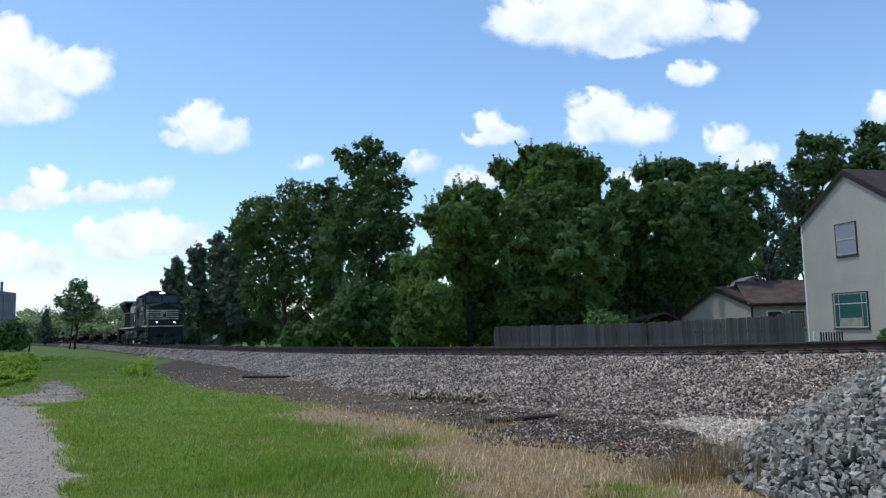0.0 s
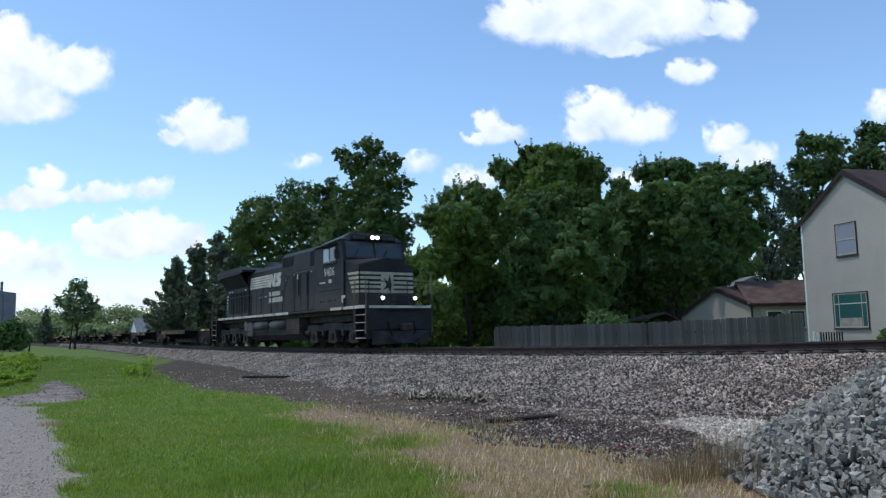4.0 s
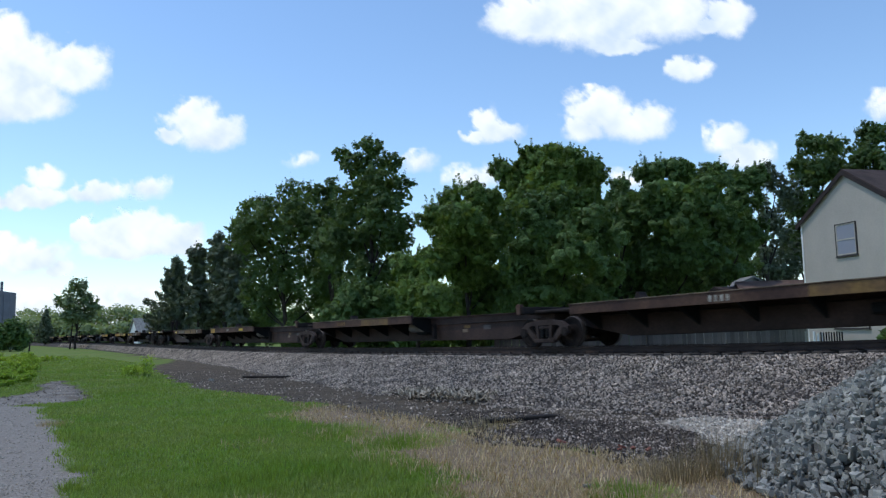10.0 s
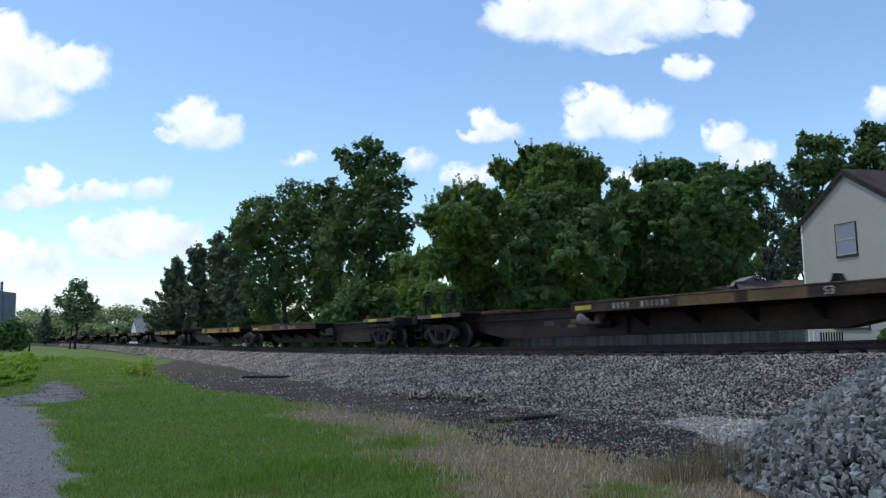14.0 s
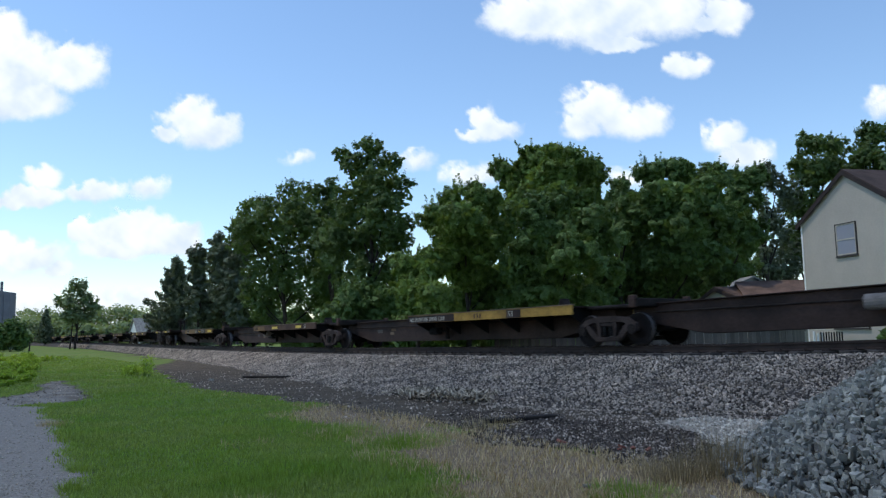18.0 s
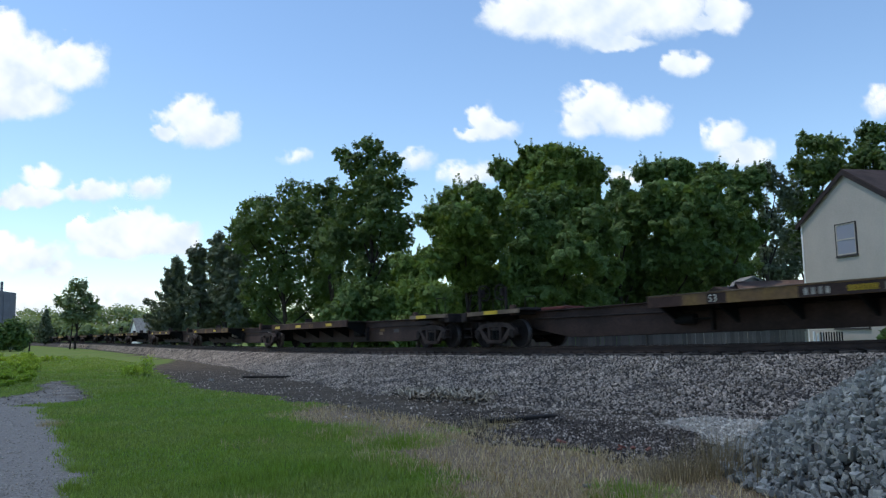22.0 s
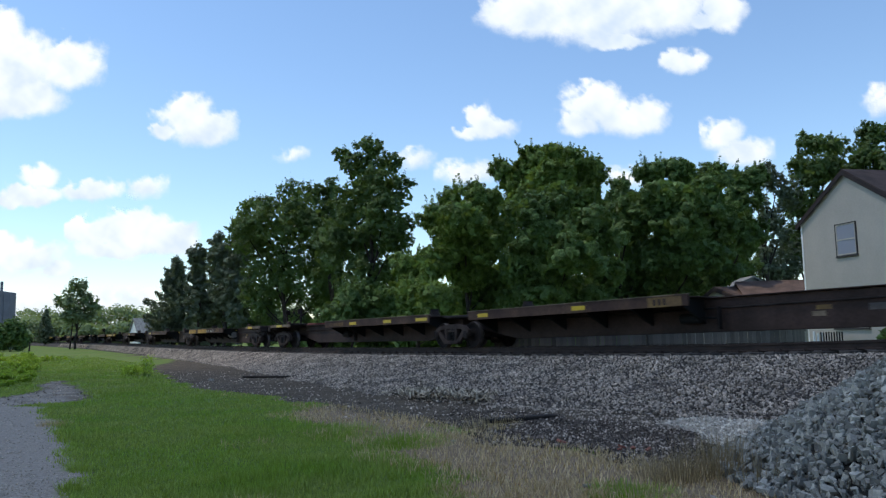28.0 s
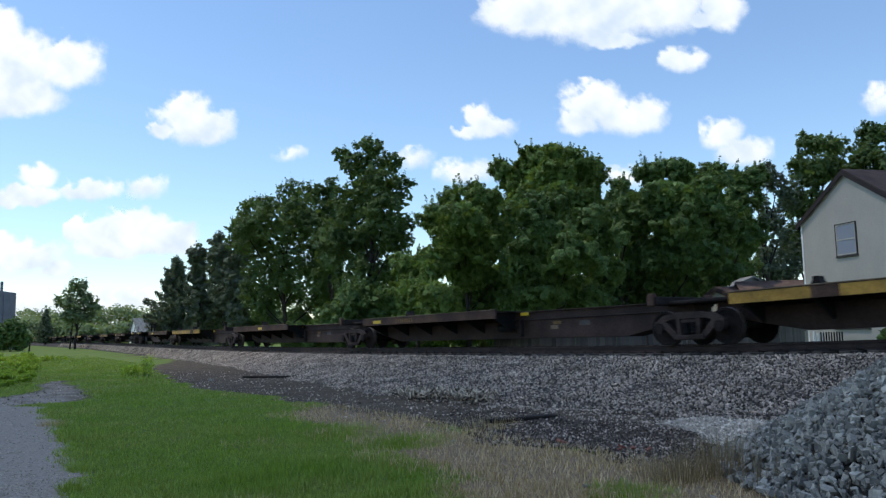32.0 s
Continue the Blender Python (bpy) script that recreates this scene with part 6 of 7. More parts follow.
def low_house():
    h = empty("ranch_house", wall_frame((15.3, 48.0), (0.235, -0.972)))
    tagged(h, "low cream ranch house with brown shingle roof", "house")
    W, EAVE, APEX, LONG = 7.2, 2.75, 3.72, 2.6
    part("wing_wall", prism(bmesh.new(), [(0, 0), (W, 0), (W, EAVE), (W * 0.55, APEX), (0, EAVE - 0.5)], 0.0, LONG), M_SIDING, h)
    for x1, z1 in ((-0.5, EAVE - 0.68), (W + 0.35, EAVE - 0.10)):
        x0, z0 = W * 0.55, APEX + 0.05
        part("wing_roof", prism(bmesh.new(), [(x0, z0), (x1, z1), (x1, z1 + 0.1), (x0, z0 + 0.12)], -0.15, LONG), M_SHINGLE_PALE, h)
        part("rake_board", prism(bmesh.new(), [(x0, z0 - 0.16), (x1, z1 - 0.16), (x1, z1 + 0.06), (x0, z0 + 0.06)], -0.18, -0.15), M_FASCIA, h)
    part("downpipe", boxes((W + 0.02, W + 0.1, -0.12, -0.04, 0.1, EAVE - 0.1)), M_FASCIA, h)
    # the long body: its wall and roof face the line
    m = h.matrix_basis.inverted() @ wall_frame((16.95, 41.25), (0.98, -0.2))

    def put(name, bm, material, parent=h):
        bmesh.ops.transform(bm, matrix=m, verts=bm.verts)
        return part(name, bm, material, parent)

    def along(outline, x0, x1):
        bm = prism(bmesh.new(), outline, -x1, -x0)
        bmesh.ops.rotate(bm, verts=bm.verts, cent=(0, 0, 0), matrix=Matrix.Rotation(math.pi / 2, 3, "Z"))
        return bm
    put("wall", along([(0, 0), (0, 2.72), (3.0, 3.95), (6.0, 2.72), (6.0, 0)], 0.0, 6.5), M_SIDING)
    for y1 in (-0.45, 6.45):
        put("roof", along([(3.0, 4.02), (y1, 2.66), (y1, 2.76), (3.0, 4.14)], -0.15, 6.7), M_SHINGLE_PALE)
    put("ridge_cap", along([(2.85, 4.10), (3.0, 4.17), (3.15, 4.10)], -0.15, 6.7), M_SHINGLE_PALE)
    put("gutter", boxes((-0.15, 6.7, -0.56, -0.44, 2.58, 2.72)), M_FASCIA)
    for x in (0.85, 2.0):
        w = put("window", boxes((x, x + 0.85, -0.05, 0.0, 1.35, 2.35)), M_TRIMW)
        put("pane", boxes((x + 0.07, x + 0.78, -0.058, -0.05, 1.42, 2.28)), M_GLASS, w)
    put("wall_lamp", boxes((3.05, 3.25, -0.14, 0.0, 2.0, 2.35), bevel=0.03), M_FRAME)


def shed():
    h = empty("garden_shed", pose(9.8, 40, 0))
    tagged(h, "small shed with a dark brown roof behind the fence", "shed")
    part("wall", boxes((0.1, 2.5, 0.1, 2.4, 0, 1.75)), M_FENCE, h)
    bm = bmesh.new()
    prism(bm, [(-0.15, 1.74), (2.1, 2.25), (2.95, 1.78), (2.95, 1.86), (2.1, 2.34), (-0.15, 1.83)], -0.15, 2.6)
    part("roof", bm, M_SHINGLE, h)


two_storey_house()
low_house()
shed()
fg = empty("far_gable", pose(20.1, 50.2, 0))
tagged(fg, "pale grey gable of a house behind the trees", "house")
part("wall", prism(bmesh.new(), [(-0.8, 0), (2.2, 0), (2.2, 3.9), (0.9, 4.75), (-0.8, 3.9)], 0.0, 2.0), M_GREYROOF, fg)
for x0, x1, z1 in ((0.9, -1.0, 3.82), (0.9, 2.4, 3.82)):
    part("roof", prism(bmesh.new(), [(x0, 4.78), (x1, z1), (x1, z1 + 0.12), (x0, 4.92)], -0.2, 2.2), M_GREYROOF, fg)

# far left: plant building with a vent pipe, fence post, small white house
b = empty("plant_building", pose(-124.0, 200, 0))
tagged(b, "blue grey metal plant building with a vent pipe", "building")
bm = bmesh.new()
prism(bm, [(-20, 0), (6.8, 0), (6.8, 14.3), (3.0, 14.9), (-20, 15.6)], 0, 3)
part("wall", bm, M_SILO, b)
part("vent_pipe", cyl(bmesh.new(), (3.6, 1.5, 14.5), (3.6, 1.5, 17.4), 0.35, n=12), M_SILO, b)
for x in range(-19, 7, 3):
    part("wall_rib", boxes((x, x + 0.15, -0.12, 0, 0, 14.2)), M_SILO, b)
p = tagged(link("fence_post", box(bmesh.new(), -0.06, 0.06, -0.06, 0.06, -0.05, 1.3, 0.015), M_BARK), "weathered wooden post in the grass", "post")
p.matrix_basis = pose(-36.2, 65.0, 0, 0, 2, 20)
fh = empty("farm_house", pose(-68.8, 165, -0.8, 0, 0, -50))
tagged(fh, "small white distant house with a gable roof", "house")
bm = bmesh.new()
prism(bm, [(-3, 0), (3, 0), (3, 3.2), (0, 6.4), (-3, 3.2)], 0, 8)
part("wall", bm, M_TRIMW, fh)
for sg in (-1, 1):
    bm = bmesh.new()
    prism(bm, [(0, 6.45), (sg * 3.4, 2.85), (sg * 3.4, 3.0), (0, 6.65)], -0.3, 8.3)
    part("roof", bm, M_GREYROOF, fh)


# ---- clouds, far beyond everything ----
# clouds glow by emission; sunlit white and grey shading are put into the colour
M_CLOUD = bpy.data.materials.new("self_lit_cloud")
M_CLOUD.use_nodes = True


def build_cloud_material(m):
    nt = m.node_tree
    nd, ln = nt.nodes, nt.links
    nd.remove(nd["Principled BSDF"])
    at, tc = nd.new("ShaderNodeAttribute"), nd.new("ShaderNodeTexCoord")
    at.attribute_name = "cover"
    nz = nd.new("ShaderNodeTexNoise")
    nz.inputs["Scale"].default_value, nz.inputs["Detail"].default_value, nz.inputs["Roughness"].default_value = 0.018, 7, 0.66
    ln.new(tc.outputs["Object"], nz.inputs["Vector"])
    a = nd.new("ShaderNodeMath")
    a.operation = "MULTIPLY_ADD"
    ln.new(nz.outputs["Fac"], a.inputs[0])
    a.inputs[1].default_value = 1.15
    ln.new(at.outputs["Fac"], a.inputs[2])
    al = nd.new("ShaderNodeMapRange")
    al.interpolation_type = "SMOOTHSTEP"
    al.inputs["From Min"].default_value, al.inputs["From Max"].default_value = 0.50, 1.36
    ln.new(a.outputs[0], al.inputs["Value"])
    em, tr, mx = nd.new("ShaderNodeEmission"), nd.new("ShaderNodeBsdfTransparent"), nd.new("ShaderNodeMixShader")
    col = nd.new("ShaderNodeMix")
    col.data_type = "RGBA"
    n2 = nd.new("ShaderNodeTexNoise")
    n2.inputs["Scale"].default_value, n2.inputs["Detail"].default_value = 0.008, 4
    ln.new(tc.outputs["Object"], n2.inputs["Vector"])
    r2 = nd.new("ShaderNodeMapRange")
    r2.inputs["From Min"].default_value, r2.inputs["From Max"].default_value = 0.22, 0.52
    ln.new(n2.outputs["Fac"], r2.inputs["Value"])
    gr = nd.new("ShaderNodeAttribute")
    gr.attribute_name = "grey"
    mu = nd.new("ShaderNodeMath")
    mu.operation = "MULTIPLY"
    ln.new(gr.outputs["Fac"], mu.inputs[0])
    ln.new(r2.outputs["Result"], mu.inputs[1])
    ln.new(mu.outputs[0], col.inputs["Factor"])
    col.inputs["A"].default_value, col.inputs["B"].default_value = (1.0, 1.0, 1.0, 1), (0.66, 0.75, 0.88, 1)
    ln.new(col.outputs["Result"], em.inputs["Color"])
    em.inputs["Strength"].default_value = 0.90
    ln.new(al.outputs["Result"], mx.inputs["Fac"])
    ln.new(tr.outputs[0], mx.inputs[1])
    ln.new(em.outputs[0], mx.inputs[2])
    ln.new(mx.outputs[0], nd["Material Output"].inputs["Surface"])


build_cloud_material(M_CLOUD)
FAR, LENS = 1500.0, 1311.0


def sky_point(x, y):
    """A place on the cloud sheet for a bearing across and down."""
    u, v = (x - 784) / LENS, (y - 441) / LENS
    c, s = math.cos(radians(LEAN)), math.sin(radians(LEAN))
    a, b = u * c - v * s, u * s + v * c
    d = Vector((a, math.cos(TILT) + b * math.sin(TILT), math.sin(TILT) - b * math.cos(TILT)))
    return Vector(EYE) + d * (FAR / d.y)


CLOUD_MOVES = []


def cloud(lobes, drift, soft=1.0, seed=0):
    """lobes: ellipses (x, y, rx, ry) on the sky; drift: how far it moves in the clip."""
    L = np.array(lobes, float)
    x0, x1 = (L[:, 0] - L[:, 2]).min() - 25, (L[:, 0] + L[:, 2]).max() + 25
    y0, y1 = (L[:, 1] - L[:, 3]).min() - 25, (L[:, 1] + L[:, 3]).max() + 25
    cx, cy = (x0 + x1) / 2, (y0 + y1) / 2
    nx, ny = int((x1 - x0) / 4) + 2, int((y1 - y0) / 4) + 2
    X, Y = np.meshgrid(np.linspace(x0, x1, nx), np.linspace(y0, y1, ny), indexing="ij")
    n = fbm(X, Y, 0.06, seed * 3.1, 5)
    n2 = fbm(X + 300, Y, 0.02, seed * 1.7, 3)
    d = np.full(X.shape, -1.0)
    for lx, ly, rx, ry in lobes:
        q = 1 - np.sqrt(((X - lx + 10 * n2 + 7 * n) / rx) ** 2 + ((Y - ly + 9 * n) / ry) ** 2)
        d = np.maximum(d, q)
    low = np.clip((Y - cy) / (y1 - y0) * 2, -1, 1)
    d = 0.19 + d * 1.5 * soft + 0.26 * n
    edge = np.minimum.reduce([X - x0, x1 - X, Y - y0, y1 - Y]) / 20
    d = np.where(edge < 1, np.minimum(d, edge - 1.0), d)
    k = FAR / LENS
    V = np.stack([(X.ravel() - cx) * k, np.zeros(X.size), -(Y.ravel() - cy) * k], -1)
    i = np.arange(X.size).reshape(X.shape)
    F = np.stack([i[:-1, :-1], i[1:, :-1], i[1:, 1:], i[:-1, 1:]], -1).reshape(-1, 4)
    ob = bulk("cloud", V, F, M_CLOUD)
    at = ob.data.attributes.new("cover", "FLOAT", "POINT")
    at.data.foreach_set("value", np.clip(d, -1, 1).astype(np.float32).ravel())
    # lower parts greyed: the cloud's own shade painted in
    sh = ob.data.attributes.new("grey", "FLOAT", "POINT")
    sh.data.foreach_set("value", np.clip(0.35 + 0.45 * low + 0.5 * fbm(X, Y, 0.03, seed + 4.0, 4), 0, 1).astype(np.float32).ravel())
    tagged(ob, "white fair-weather cumulus cloud in a blue sky", "cloud", group="clouds", kind="structure")
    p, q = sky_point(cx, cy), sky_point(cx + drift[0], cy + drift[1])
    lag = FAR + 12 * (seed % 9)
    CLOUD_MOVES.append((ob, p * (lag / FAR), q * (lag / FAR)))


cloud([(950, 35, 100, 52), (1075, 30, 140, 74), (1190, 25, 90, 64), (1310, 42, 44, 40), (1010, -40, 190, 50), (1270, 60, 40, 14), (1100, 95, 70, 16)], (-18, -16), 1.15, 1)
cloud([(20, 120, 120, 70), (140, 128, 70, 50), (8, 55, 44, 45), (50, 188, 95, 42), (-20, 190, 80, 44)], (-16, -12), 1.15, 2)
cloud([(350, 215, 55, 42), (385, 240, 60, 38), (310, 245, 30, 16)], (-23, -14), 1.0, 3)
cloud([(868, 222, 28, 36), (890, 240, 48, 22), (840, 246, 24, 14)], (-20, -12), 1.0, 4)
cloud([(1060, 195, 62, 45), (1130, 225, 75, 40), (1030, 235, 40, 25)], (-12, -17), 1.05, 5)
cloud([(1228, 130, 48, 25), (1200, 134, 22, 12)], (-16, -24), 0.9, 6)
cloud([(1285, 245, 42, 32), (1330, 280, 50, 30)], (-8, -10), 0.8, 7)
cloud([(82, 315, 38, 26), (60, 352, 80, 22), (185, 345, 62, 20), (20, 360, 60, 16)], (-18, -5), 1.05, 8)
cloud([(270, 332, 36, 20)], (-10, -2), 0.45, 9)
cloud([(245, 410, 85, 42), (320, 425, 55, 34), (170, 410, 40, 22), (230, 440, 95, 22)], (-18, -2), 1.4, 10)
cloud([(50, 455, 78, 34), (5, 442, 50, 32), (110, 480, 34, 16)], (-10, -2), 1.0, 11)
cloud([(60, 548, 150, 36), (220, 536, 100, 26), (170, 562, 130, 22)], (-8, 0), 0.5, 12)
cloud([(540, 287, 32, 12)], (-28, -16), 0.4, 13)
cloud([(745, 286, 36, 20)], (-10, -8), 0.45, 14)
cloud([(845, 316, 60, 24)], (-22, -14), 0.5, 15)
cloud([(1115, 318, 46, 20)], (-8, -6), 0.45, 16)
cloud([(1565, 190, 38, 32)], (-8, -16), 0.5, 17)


# wide thin cloud added out of view; its drift before the sun dims light
M_VEIL = bpy.data.materials.new("added_sun_veil")
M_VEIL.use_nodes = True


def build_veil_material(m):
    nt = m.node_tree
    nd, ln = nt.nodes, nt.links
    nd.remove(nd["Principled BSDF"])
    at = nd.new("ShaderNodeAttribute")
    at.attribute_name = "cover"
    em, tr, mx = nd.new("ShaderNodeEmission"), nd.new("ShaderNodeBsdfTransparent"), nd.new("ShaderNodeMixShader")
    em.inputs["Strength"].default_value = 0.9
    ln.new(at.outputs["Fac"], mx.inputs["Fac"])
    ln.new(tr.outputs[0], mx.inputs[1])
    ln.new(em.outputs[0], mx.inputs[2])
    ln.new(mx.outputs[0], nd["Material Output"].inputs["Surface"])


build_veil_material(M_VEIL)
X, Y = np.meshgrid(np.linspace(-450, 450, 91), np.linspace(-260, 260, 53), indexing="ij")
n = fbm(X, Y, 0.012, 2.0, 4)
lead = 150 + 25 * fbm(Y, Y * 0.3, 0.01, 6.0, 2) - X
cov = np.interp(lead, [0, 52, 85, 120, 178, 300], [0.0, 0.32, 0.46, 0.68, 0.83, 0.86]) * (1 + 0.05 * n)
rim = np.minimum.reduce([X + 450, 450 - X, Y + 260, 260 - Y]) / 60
# far side: cover set apart, thinning, to shape light on trees and houses
far_cover = np.interp(lead, [-300, 0, 52, 85, 178, 300], [0.50, 0.50, 0.46, 0.40, 0.30, 0.26]) * (1 + 0.05 * n)
cov += (far_cover - cov) * smooth(25, 36, Y + 4 * n)
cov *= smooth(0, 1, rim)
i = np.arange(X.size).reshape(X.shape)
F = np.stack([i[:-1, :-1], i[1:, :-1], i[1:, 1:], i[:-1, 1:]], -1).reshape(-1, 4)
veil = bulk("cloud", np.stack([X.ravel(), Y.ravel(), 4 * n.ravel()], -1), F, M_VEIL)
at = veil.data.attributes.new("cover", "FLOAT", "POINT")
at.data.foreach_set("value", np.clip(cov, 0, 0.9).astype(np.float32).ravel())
tagged(veil, "wide thin cloud added unseen before the sun to dim it", "cloud", group="clouds", kind="structure")
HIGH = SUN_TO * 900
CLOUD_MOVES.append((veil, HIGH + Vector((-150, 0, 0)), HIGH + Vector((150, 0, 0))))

# a long low building far behind the trees
lb = empty("long_building", pose(-46.5, 130, 0))
tagged(lb, "long low grey building with white windows far off", "building")
part("wall", boxes((0, 9.5, 0, 6, 0, 2.3)), M_FENCE, lb)
part("roof", prism(bmesh.new(), [(-0.4, 2.3), (9.9, 2.3), (9.2, 3.0), (0.4, 3.0)], -0.4, 6.4), M_FENCE, lb)
for i in range(5):
    part("window", boxes((0.7 + 1.8 * i, 1.5 + 1.8 * i, -0.05, 0, 0.9, 2.0)), M_TRIMW, lb)
# ---- near ground: grass, weeds, rubble, the rock heap ----
def blades(P, h, wid, seed, lean=0.35):
    """Grass blades: one bent triangle pair each, at the plan points P."""
    r = np.random.default_rng(seed)
    n = len(P)
    a = r.uniform(0, 2 * np.pi, n)
    d = np.stack([np.cos(a), np.sin(a), np.zeros(n)], -1)
    side = np.stack([-np.sin(a), np.cos(a), np.zeros(n)], -1) * wid[:, None]
    tip = P + np.stack([np.zeros(n), np.zeros(n), h], -1) + d * (h * r.uniform(0, 2 * lean, n))[:, None]
    V = np.stack([P - side, P + side, tip], 1).reshape(-1, 3)
    return V, np.arange(3 * n).reshape(n, 3)


def wedge(n, y0, y1, seed, x0=-0.66, x1=0.66):
    """Plan points spread evenly over the view, near ones densest."""
    r = np.random.default_rng(seed)
    y = y0 * (y1 / y0) ** r.random(n)
    return y * r.uniform(x0, x1, n), y


x, y = wedge(330000, 5.6, 75, 21, -0.66, 0.30)
round_eye = np.random.default_rng(20)
x = np.concatenate([x, round_eye.uniform(-9, 7, 45000)])
y = np.concatenate([y, round_eye.uniform(-6, 5.7, 45000)])
d, dr, g, pl, w, s = zones(x, y)
patch = fbm(x, y, 0.6, 4.0)
keepers = (np.random.default_rng(2).random(len(x)) > smooth(38, 75, y)) & (d < 0.15 + 0.7 * np.random.default_rng(4).random(len(x)) ** 2) & (g < 0.35 + 0.45 * np.random.default_rng(6).random(len(x)) ** 2) & (dr < 0.25 + 0.5 * np.random.default_rng(3).random(len(x))) & (w > 6)
x, y, patch = x[keepers], y[keepers], patch[keepers]
r = np.random.default_rng(31)
h = (0.022 + 0.035 * r.random(len(x)) + 0.12 * np.clip(patch, 0, 1) ** 2 * r.random(len(x))) * (1 + 0.006 * np.abs(y))
V, F = blades(np.stack([x, y, ground_height(x, y) - 0.005], -1), h, 0.004 + 0.00055 * np.abs(y), 32)
tagged(bulk("lawn_grass", V, F, M_GRASS), "short bright green mown grass", "grass", kind="stuff")

x, y = wedge(90000, 5.6, 34, 22, -0.3, 0.45)
d, dr, g, pl, w, s = zones(x, y)
keepers = (dr > 0.2) & (g < 0.5) & (np.random.default_rng(8).random(len(x)) < 0.5 + 0.5 * (fbm(x, y, 1.6, 7.0) > 0))
wisp = (d < 0.4) & (g < 0.4) & (fbm(x, y, 0.35, 12.0) > 0.25) & (np.random.default_rng(9).random(len(x)) < 0.3)
keepers |= wisp
x, y = x[keepers], y[keepers]
h = 0.03 + 0.10 * r.random(len(x)) ** 2
V, F = blades(np.stack([x, y, ground_height(x, y) - 0.005], -1), h, 0.003 + 0.0004 * y, 33, 0.6)
tagged(bulk("dry_grass", V, F, M_DRY), "dry straw-coloured grass beside the dirt", "grass", kind="stuff")


def tuft(x, y, n, rad, h0, h1, material, label, seed, wid=0.004):
    q = np.random.default_rng(seed)
    a, k = q.uniform(0, 2 * np.pi, n), rad * np.sqrt(q.random(n))
    px, py = x + k * np.cos(a), y + k * np.sin(a)
    V, F = blades(np.stack([px, py, np.zeros(n)], -1), q.uniform(h0, h1, n), np.full(n, wid), seed, 0.3)
    return tagged(bulk("grass_tuft", V, F, material), label, "grass", group="grass tufts", kind="stuff")


for i, (x, y, n, rad, h) in enumerate(((2.35, 7.7, 700, 0.30, 0.40), (2.75, 7.85, 800, 0.32, 0.50), (3.05, 8.2, 600, 0.30, 0.48), (2.05, 7.45, 350, 0.3, 0.3), (3.0, 7.4, 400, 0.22, 0.4), (3.2, 8.9, 300, 0.35, 0.3))):
    tuft(x, y, n * 2 // 5, rad * 1.25, 0.05, h, M_STALK, "tall brown dead weed stalks beside the rock heap", 41 + i, 0.0032)
tuft(1.65, 6.9, 700, 0.45, 0.04, 0.12, M_GRASS, "green grass tuft beside the rock heap", 57)
tuft(0.7, 11.9, 300, 0.5, 0.06, 0.22, M_DRY, "dry grass tuft by the old board", 45)
tuft(-3.75, 7.6, 260, 0.14, 0.05, 0.13, M_GRASS, "green tuft at the gravel edge", 46)
tuft(-4.2, 8.7, 220, 0.16, 0.05, 0.12, M_GRASS, "green tuft at the gravel edge", 47)
tuft(-6.9, 13.3, 220, 0.3, 0.05, 0.14, M_DRY, "dry tuft on the gravel path", 48)
tuft(-1.6, 11.4, 700, 0.7, 0.08, 0.2, M_GRASS, "tall green grass tuft in the lawn", 49)
tuft(-0.5, 10.2, 700, 0.6, 0.08, 0.2, M_GRASS, "tall green grass tuft in the lawn", 50)

# leafy weeds
M_WEED = leaf_mat("weed_leaf", (0.26, 0.36, 0.05), 0.4, 0.4)


def weeds(x, y, rad, h, n, size, label, seed, material):
    q = np.random.default_rng(seed)
    k = 40
    a, rr = q.uniform(0, 2 * np.pi, k), rad * np.sqrt(q.random(k))
    C = np.stack([rr * np.cos(a), rr * np.sin(a), h * q.uniform(0.15, 0.9, k)], -1)
    V, F = leaves(n, C, np.full(k, h * 0.16), size, seed)
    V[:, 2] = np.maximum(V[:, 2], 0.01)
    t = empty("weed_clump", pose(x, y, 0))
    tagged(t, label, "weeds", group="weed clumps")
    bulk("foliage", V, F, material, t)
    bm = bmesh.new()
    for c in C[:14]:
        cyl(bm, (c[0] * 0.5, c[1] * 0.5, -0.02), tuple(c), 0.012, 0.005, n=5, caps=False)
    part("stems", bm, M_LEAF, t)


weeds(-11.35, 28.5, 0.17, 0.82, 260, 0.05, "tall green weed clump at the lawn edge", 61, M_WEED)
weeds(-12.6, 30.2, 0.4, 0.4, 300, 0.06, "low green weed clump", 62, M_WEED)
for i, (x, y, rad, h) in enumerate(((-15.8, 26.5, 1.1, 0.28), (-17.2, 28.5, 1.4, 0.36), (-18.7, 31, 1.6, 0.45), (-20.6, 34, 1.8, 0.5), (-24, 40, 2.2, 0.6), (-28, 47, 2.6, 0.7), (-14.8, 24.2, 0.8, 0.18))):
    weeds(x, y, rad, h, 4200, 0.055, "bright yellow-green weed bed beside the gravel", 70 + i, M_WEED)
weeds(-27.5, 52, 1.2, 0.3, 500, 0.1, "green weed clump round a post", 80, M_WEED)

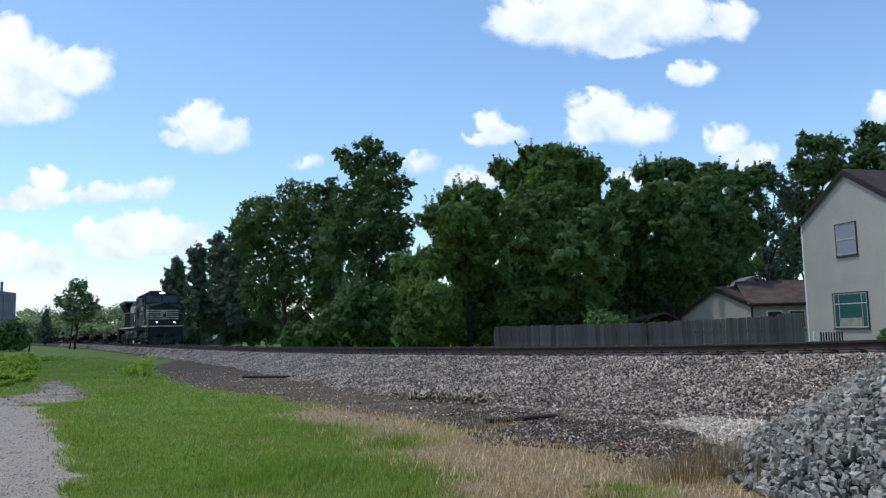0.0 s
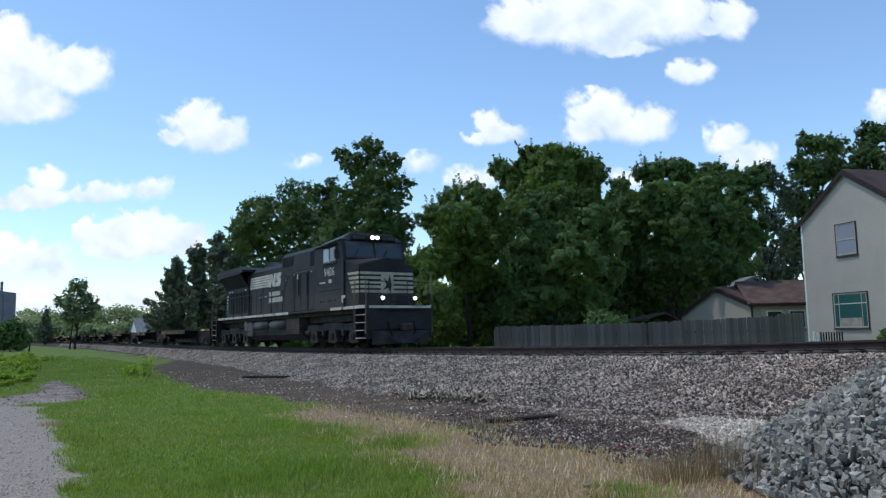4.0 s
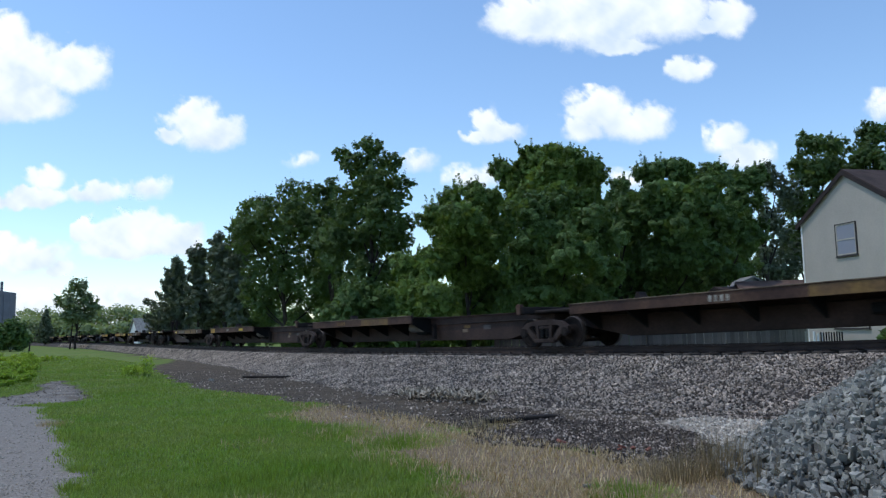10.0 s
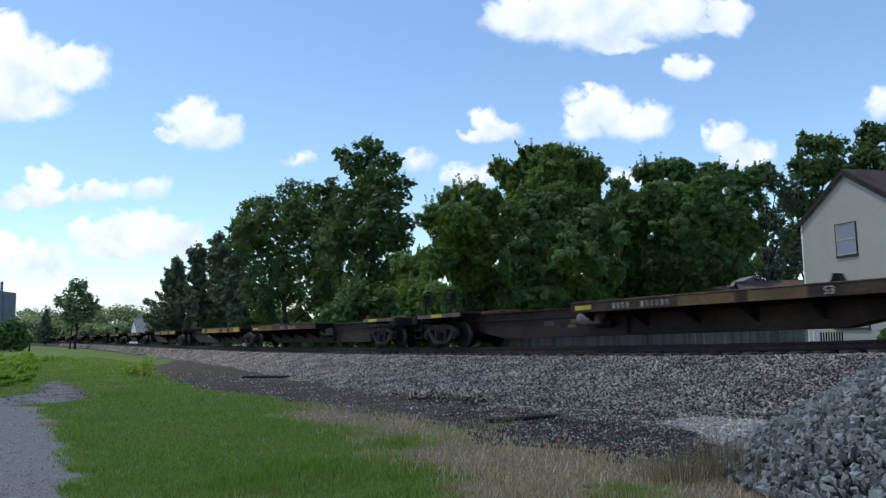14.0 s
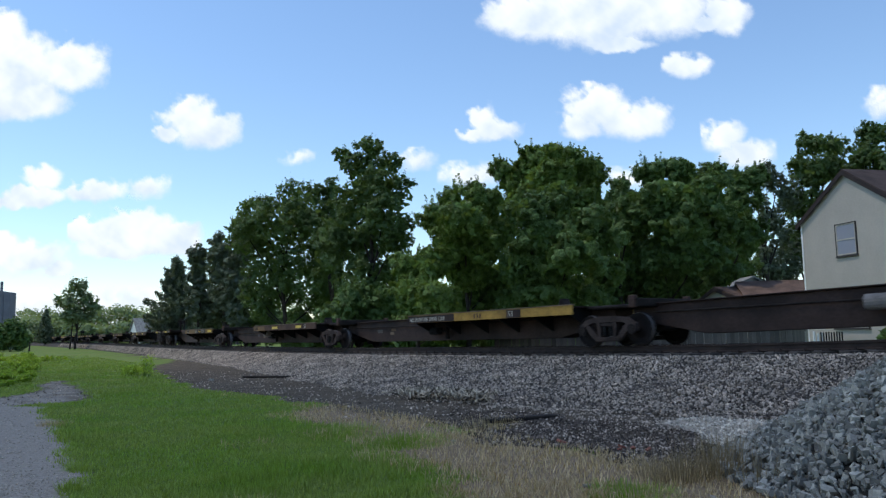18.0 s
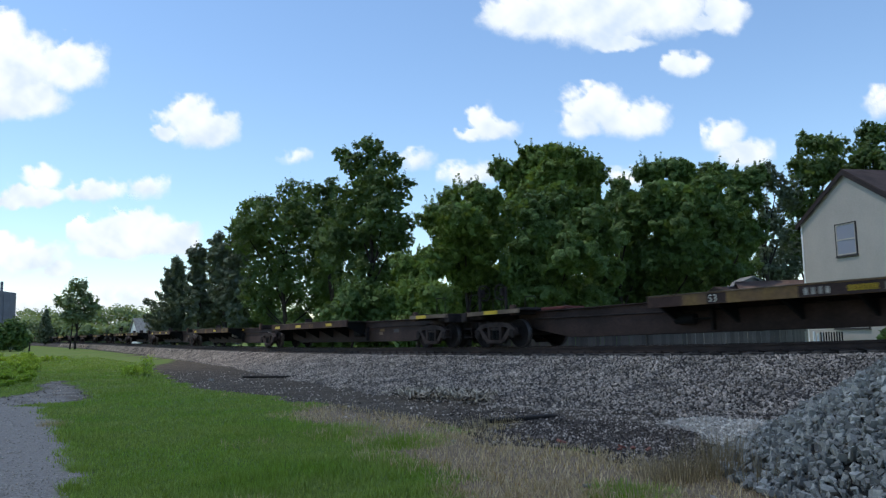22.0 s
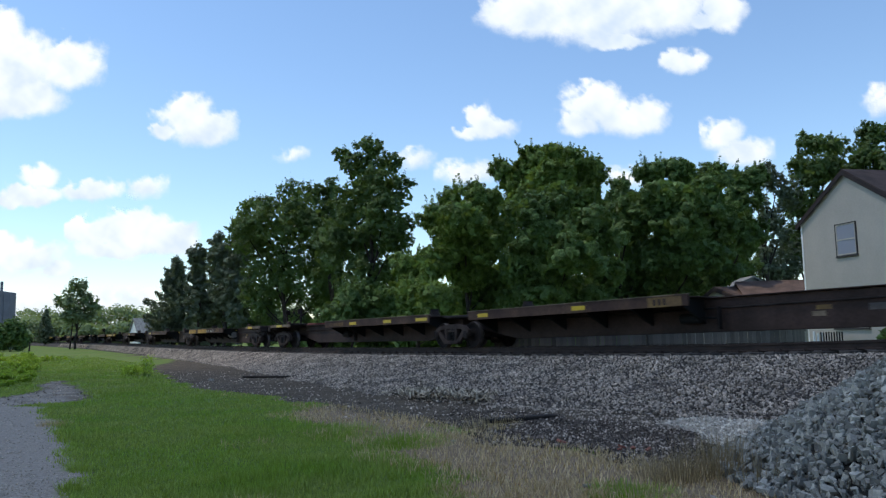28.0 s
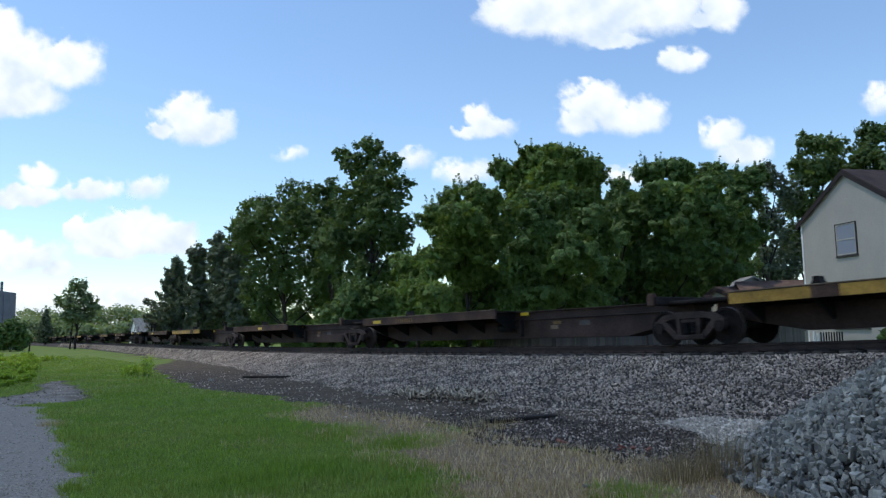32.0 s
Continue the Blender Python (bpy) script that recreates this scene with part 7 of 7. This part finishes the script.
# loose stones: pale gravel patch, gravel path, dirt strip
x, y = wedge(90000, 5.6, 32, 23, -0.66, 0.62)
d, dr, g, pl, w, s = zones(x, y)
q = np.random.default_rng(5)
for name, mask, share_of, size, material, label in (
        ("pale_gravel", pl > 0.5, 0.9, 0.020, mat("pale_limestone", (0.52, 0.455, 0.37), 0.9, vary=0.2, scale=3, fine=40, random_tint=0.5), "pale limestone gravel patch"),
        ("path_gravel", g > 0.5, 0.6, 0.008, mat("path_stone", (0.38, 0.325, 0.255), 0.9, vary=0.2, scale=3, fine=40, random_tint=0.4), "fine grey gravel on the path"),
        ("dirt_stones", (d > 0.6) & (pl < 0.5) & (w > 4.5), 0.22 + 0.5 * (x > 0.6) * smooth(14.5, 12.5, y), 0.016, M_STONE, "scattered stones on the dark dirt strip")):
    ok = mask & (q.random(len(x)) < share_of)
    P = np.stack([x[ok], y[ok], ground_height(x[ok], y[ok]) + (0.0 if name == "path_gravel" else 0.006)], -1)
    V, F = rubble(len(P), P, size * q.uniform(0.6, 1.6, len(P)) * (1 + 0.02 * y[ok]), 91)
    tagged(bulk(name, V, F, material), label, "stones", kind="stuff")

x, y = wedge(30000, 8.5, 15, 24, -0.12, 0.36)
d, dr, g, pl, w, s = zones(x, y)
ok = (d > 0.5) & (pl < 0.4) & (w > 7.2 + 0.6 * fbm(x, y, 1.1, 5.0)) & (q.random(len(x)) < smooth(-0.06, 0.16, x / y))
P = np.stack([x[ok], y[ok], ground_height(x[ok], y[ok]) + 0.004], -1)
V, F = rubble(len(P), P, q.uniform(0.006, 0.03, len(P)), 93)
tagged(bulk("dirt_debris", V, F, mat("rotten_debris", (0.088, 0.067, 0.053), 0.95, vary=0.3, scale=2, fine=40, random_tint=0.7)), "dark brown bark and rubble bits on the dirt", "debris", kind="stuff")

# the rock heap: the stones nearest the walkway side as parts, the rest joined
heap = empty("rock_heap", pose(6.58, 7.35, 0))
tagged(heap, "heap of large blue-grey crushed rocks", "rock heap")
HR, HH = 3.65, 2.24
# core cone painted dark so the gaps over it read as shade
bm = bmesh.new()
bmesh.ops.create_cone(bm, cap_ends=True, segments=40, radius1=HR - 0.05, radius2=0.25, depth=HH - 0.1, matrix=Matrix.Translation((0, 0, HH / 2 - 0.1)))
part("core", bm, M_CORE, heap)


def rock_mesh(seed):
    """A broken, flat-faced block: a skewed box with corners knocked off."""
    q = random.Random(seed)
    bm = bmesh.new()
    sx, sy, sz = q.uniform(0.95, 1.4), q.uniform(0.55, 0.9), q.uniform(0.3, 0.6)
    for i in range(8):
        v = Vector(((i & 1) * 2 - 1, (i >> 1 & 1) * 2 - 1, (i >> 2 & 1) * 2 - 1))
        v = v * q.uniform(0.8, 1.0) + Vector((q.uniform(-0.28, 0.28), q.uniform(-0.28, 0.28), q.uniform(-0.28, 0.28)))
        bm.verts.new((v.x * sx, v.y * sy, v.z * sz))
    hull = bmesh.ops.convex_hull(bm, input=bm.verts)
    bmesh.ops.delete(bm, geom=[v for v in hull["geom_interior"] if isinstance(v, bmesh.types.BMVert)], context="VERTS")
    return keep(bm, "rock", M_ROCK)


ROCKS = [rock_mesh(i) for i in range(16)]
rr = random.Random(12)
count = 0
rest = []
while count < 300 or len(rest) < 30000:
    a = rr.uniform(0, 2 * math.pi)
    k = HR * math.sqrt(rr.random()) * 1.03
    z = HH * max(0.0, 1 - k / HR)
    p = (k * math.cos(a), k * math.sin(a), max(0.02, z + rr.uniform(-0.06, 0.05)))
    size = rr.choice((rr.uniform(0.012, 0.026), rr.uniform(0.020, 0.036), rr.uniform(0.028, 0.050)))
    if count < 300 and math.radians(178) < a < math.radians(238) and k > 1.7:
        share("rock", ROCKS[count % 16], heap, pose(*p, rr.uniform(0, 360), rr.uniform(0, 360), rr.uniform(0, 360)) @ Matrix.Scale(size, 4))
        count += 1
    elif len(rest) < 30000:
        rest.append((p, size))
base = []
for me in ROCKS:
    me.calc_loop_triangles()
    base.append((np.array([v.co for v in me.vertices]), np.array([t.vertices for t in me.loop_triangles])))
VV, FF, at0 = [], [], 0
for j, (p, size) in enumerate(rest):
    v, f = base[j % 16]
    m = np.array(Euler((rr.uniform(0, 6.3), rr.uniform(0, 6.3), rr.uniform(0, 6.3))).to_matrix()) * size
    VV.append(v @ m.T + np.array(p))
    FF.append(f + at0)
    at0 += len(v)
V, F = np.concatenate(VV), np.concatenate(FF)
ob = bulk("rock_rest", V, F, M_ROCK, heap)
tagged(ob, kind="stuff")

# old boards, brick bits, litter
M_ROTTEN = mat("rotten_tie_wood", (0.030, 0.023, 0.018), 0.95, vary=0.4, scale=3, fine=50, bump=0.4)
def board(x, y, length, yaw, label, z=0.03, tilt=2):
    bm = box(bmesh.new(), -length / 2, length / 2, -0.08, 0.08, -0.04, 0.03, 0.02)
    ob = tagged(link("old_tie", bm, M_ROTTEN), label, "timber", group="discarded ties")
    ob.matrix_basis = pose(x, y, z + 0.03, tilt, 1.5, yaw)


board(1.26, 12.5, 1.5, 34, "dark rotten tie lying in the dirt")
board(-5.9, 26.2, 2.3, 16, "dark discarded tie lying in the dirt")
M_PALE = mat("pale_rubble", (0.30, 0.27, 0.23), 0.9, vary=0.3, scale=8, fine=60, bump=0.3)
M_BRICK = mat("broken_brick", (0.30, 0.12, 0.085), 0.9, vary=0.3, scale=8, fine=60, bump=0.3)
for i, (x, y, s) in enumerate(((1.54, 10.08, 0.055), (2.22, 9.6, 0.045), (2.34, 9.5, 0.04), (2.16, 9.45, 0.03), (2.48, 9.36, 0.035))):
    ob = share("brick_piece", rock_mesh(40 + i), None, pose(x, y, s * 0.4, 10 * i, 20, 50 * i) @ Matrix.Scale(s, 4))
    ob.data.materials[0] = M_BRICK
    tagged(ob, "broken piece of red brick on the dirt", "brick", group="brick pieces")
for i, (x, y, s) in enumerate(((-8.0, 25.6, 0.08), (-4.9, 28.9, 0.09), (0.1, 10.35, 0.035), (1.35, 7.35, 0.03), (2.35, 6.75, 0.03))):
    ob = share("pale_stone", rock_mesh(50 + i), None, pose(x, y, s * 0.3, 0, 0, 70 * i) @ Matrix.Scale(s, 4))
    ob.data.materials[0] = M_PALE
    tagged(ob, "single pale stone lying in the dirt", "stone", group="pale stones")
# low fence by the house, seen over the rail
pk = empty("picket_fence", pose(16.30, 33.0, 0, 0, 0, -2))
tagged(pk, "low fence of dark pickets with white posts by the house", "fence")
for i in range(9):
    part("picket", boxes((0.30 + 0.115 * i, 0.36 + 0.115 * i, -0.012, 0.012, 0.0, 1.20 - 0.012 * (i * 5 % 3)), bevel=0.004), M_DARK, pk)
for i, h in enumerate((1.24, 1.16, 1.18)):
    part("white_post", boxes((0.02 + 0.16 * i, 0.10 + 0.16 * i, 0.02, 0.10, 0.0, h), bevel=0.01), M_TRIMW, pk, "white post")
part("picket_rail", boxes((-0.02, 1.36, 0.014, 0.05, 0.70, 0.77)), M_DARK, pk)

# a small dark outbuilding seen under the trees
ob = empty("outbuilding", pose(-15.9, 92, 0))
tagged(ob, "small dark outbuilding with a low roof under the trees", "building")
part("wall", boxes((0, 2.6, 0, 2.4, 0, 1.5)), M_FRAME, ob)
part("roof", prism(bmesh.new(), [(-0.2, 1.5), (2.8, 1.5), (2.5, 2.0), (0.3, 2.0)], -0.2, 2.6), M_FASCIA, ob)

# dead roots and twigs washed out along the toe of the ballast
tw = random.Random(77)
bm = bmesh.new()
for i in range(420):
    f = tw.random()
    x, y = -1.0 + 1.9 * f + tw.gauss(0, 0.12), 17.3 - 1.75 * f + tw.gauss(0, 0.16)
    a, l = tw.uniform(0, 6.28), tw.uniform(0.08, 0.30)
    w, s = beside([x], [y])
    z = max(0.0, float(bed_z(s, w)[0])) + 0.09 + tw.random() * 0.12
    mid = (x + l * 0.5 * math.cos(a), y + l * 0.3 * math.sin(a), z + tw.uniform(0.0, 0.10))
    end = (x + l * math.cos(a + 0.4), y + l * 0.6 * math.sin(a + 0.4), z - tw.uniform(0.0, 0.05))
    for p, q in (((x, y, z), mid), (mid, end)):
        cyl(bm, p, q, 0.018, 0.011, n=4, caps=False)
tagged(link("dead_twigs", bm, mat("bleached_twig", (0.36, 0.30, 0.225), 0.9, vary=0.3, scale=5, fine=30, random_tint=0.85)), "bleached dead roots along the ballast toe", "twigs", kind="stuff")


def motions():
    """Keys of all that moves: the train along the line, the clouds over the sky."""
    times = [0.5 * i for i in range(65)]
    for ob, front, rear in MOVERS:
        walk(ob, [(t, riding(front, rear, t)) for t in times])
    for w, x, r in WHEELS:
        turn = math.degrees(SPEED / r)
        walk(w, [(i / 30, pose(x, 0, r, 0, turn * i / 30, 0)) for i in range(961)])
    for ob, p, q in CLOUD_MOVES:
        walk(ob, [(0.0, Matrix.Translation(p)), (32.0, Matrix.Translation(q))])


motions()
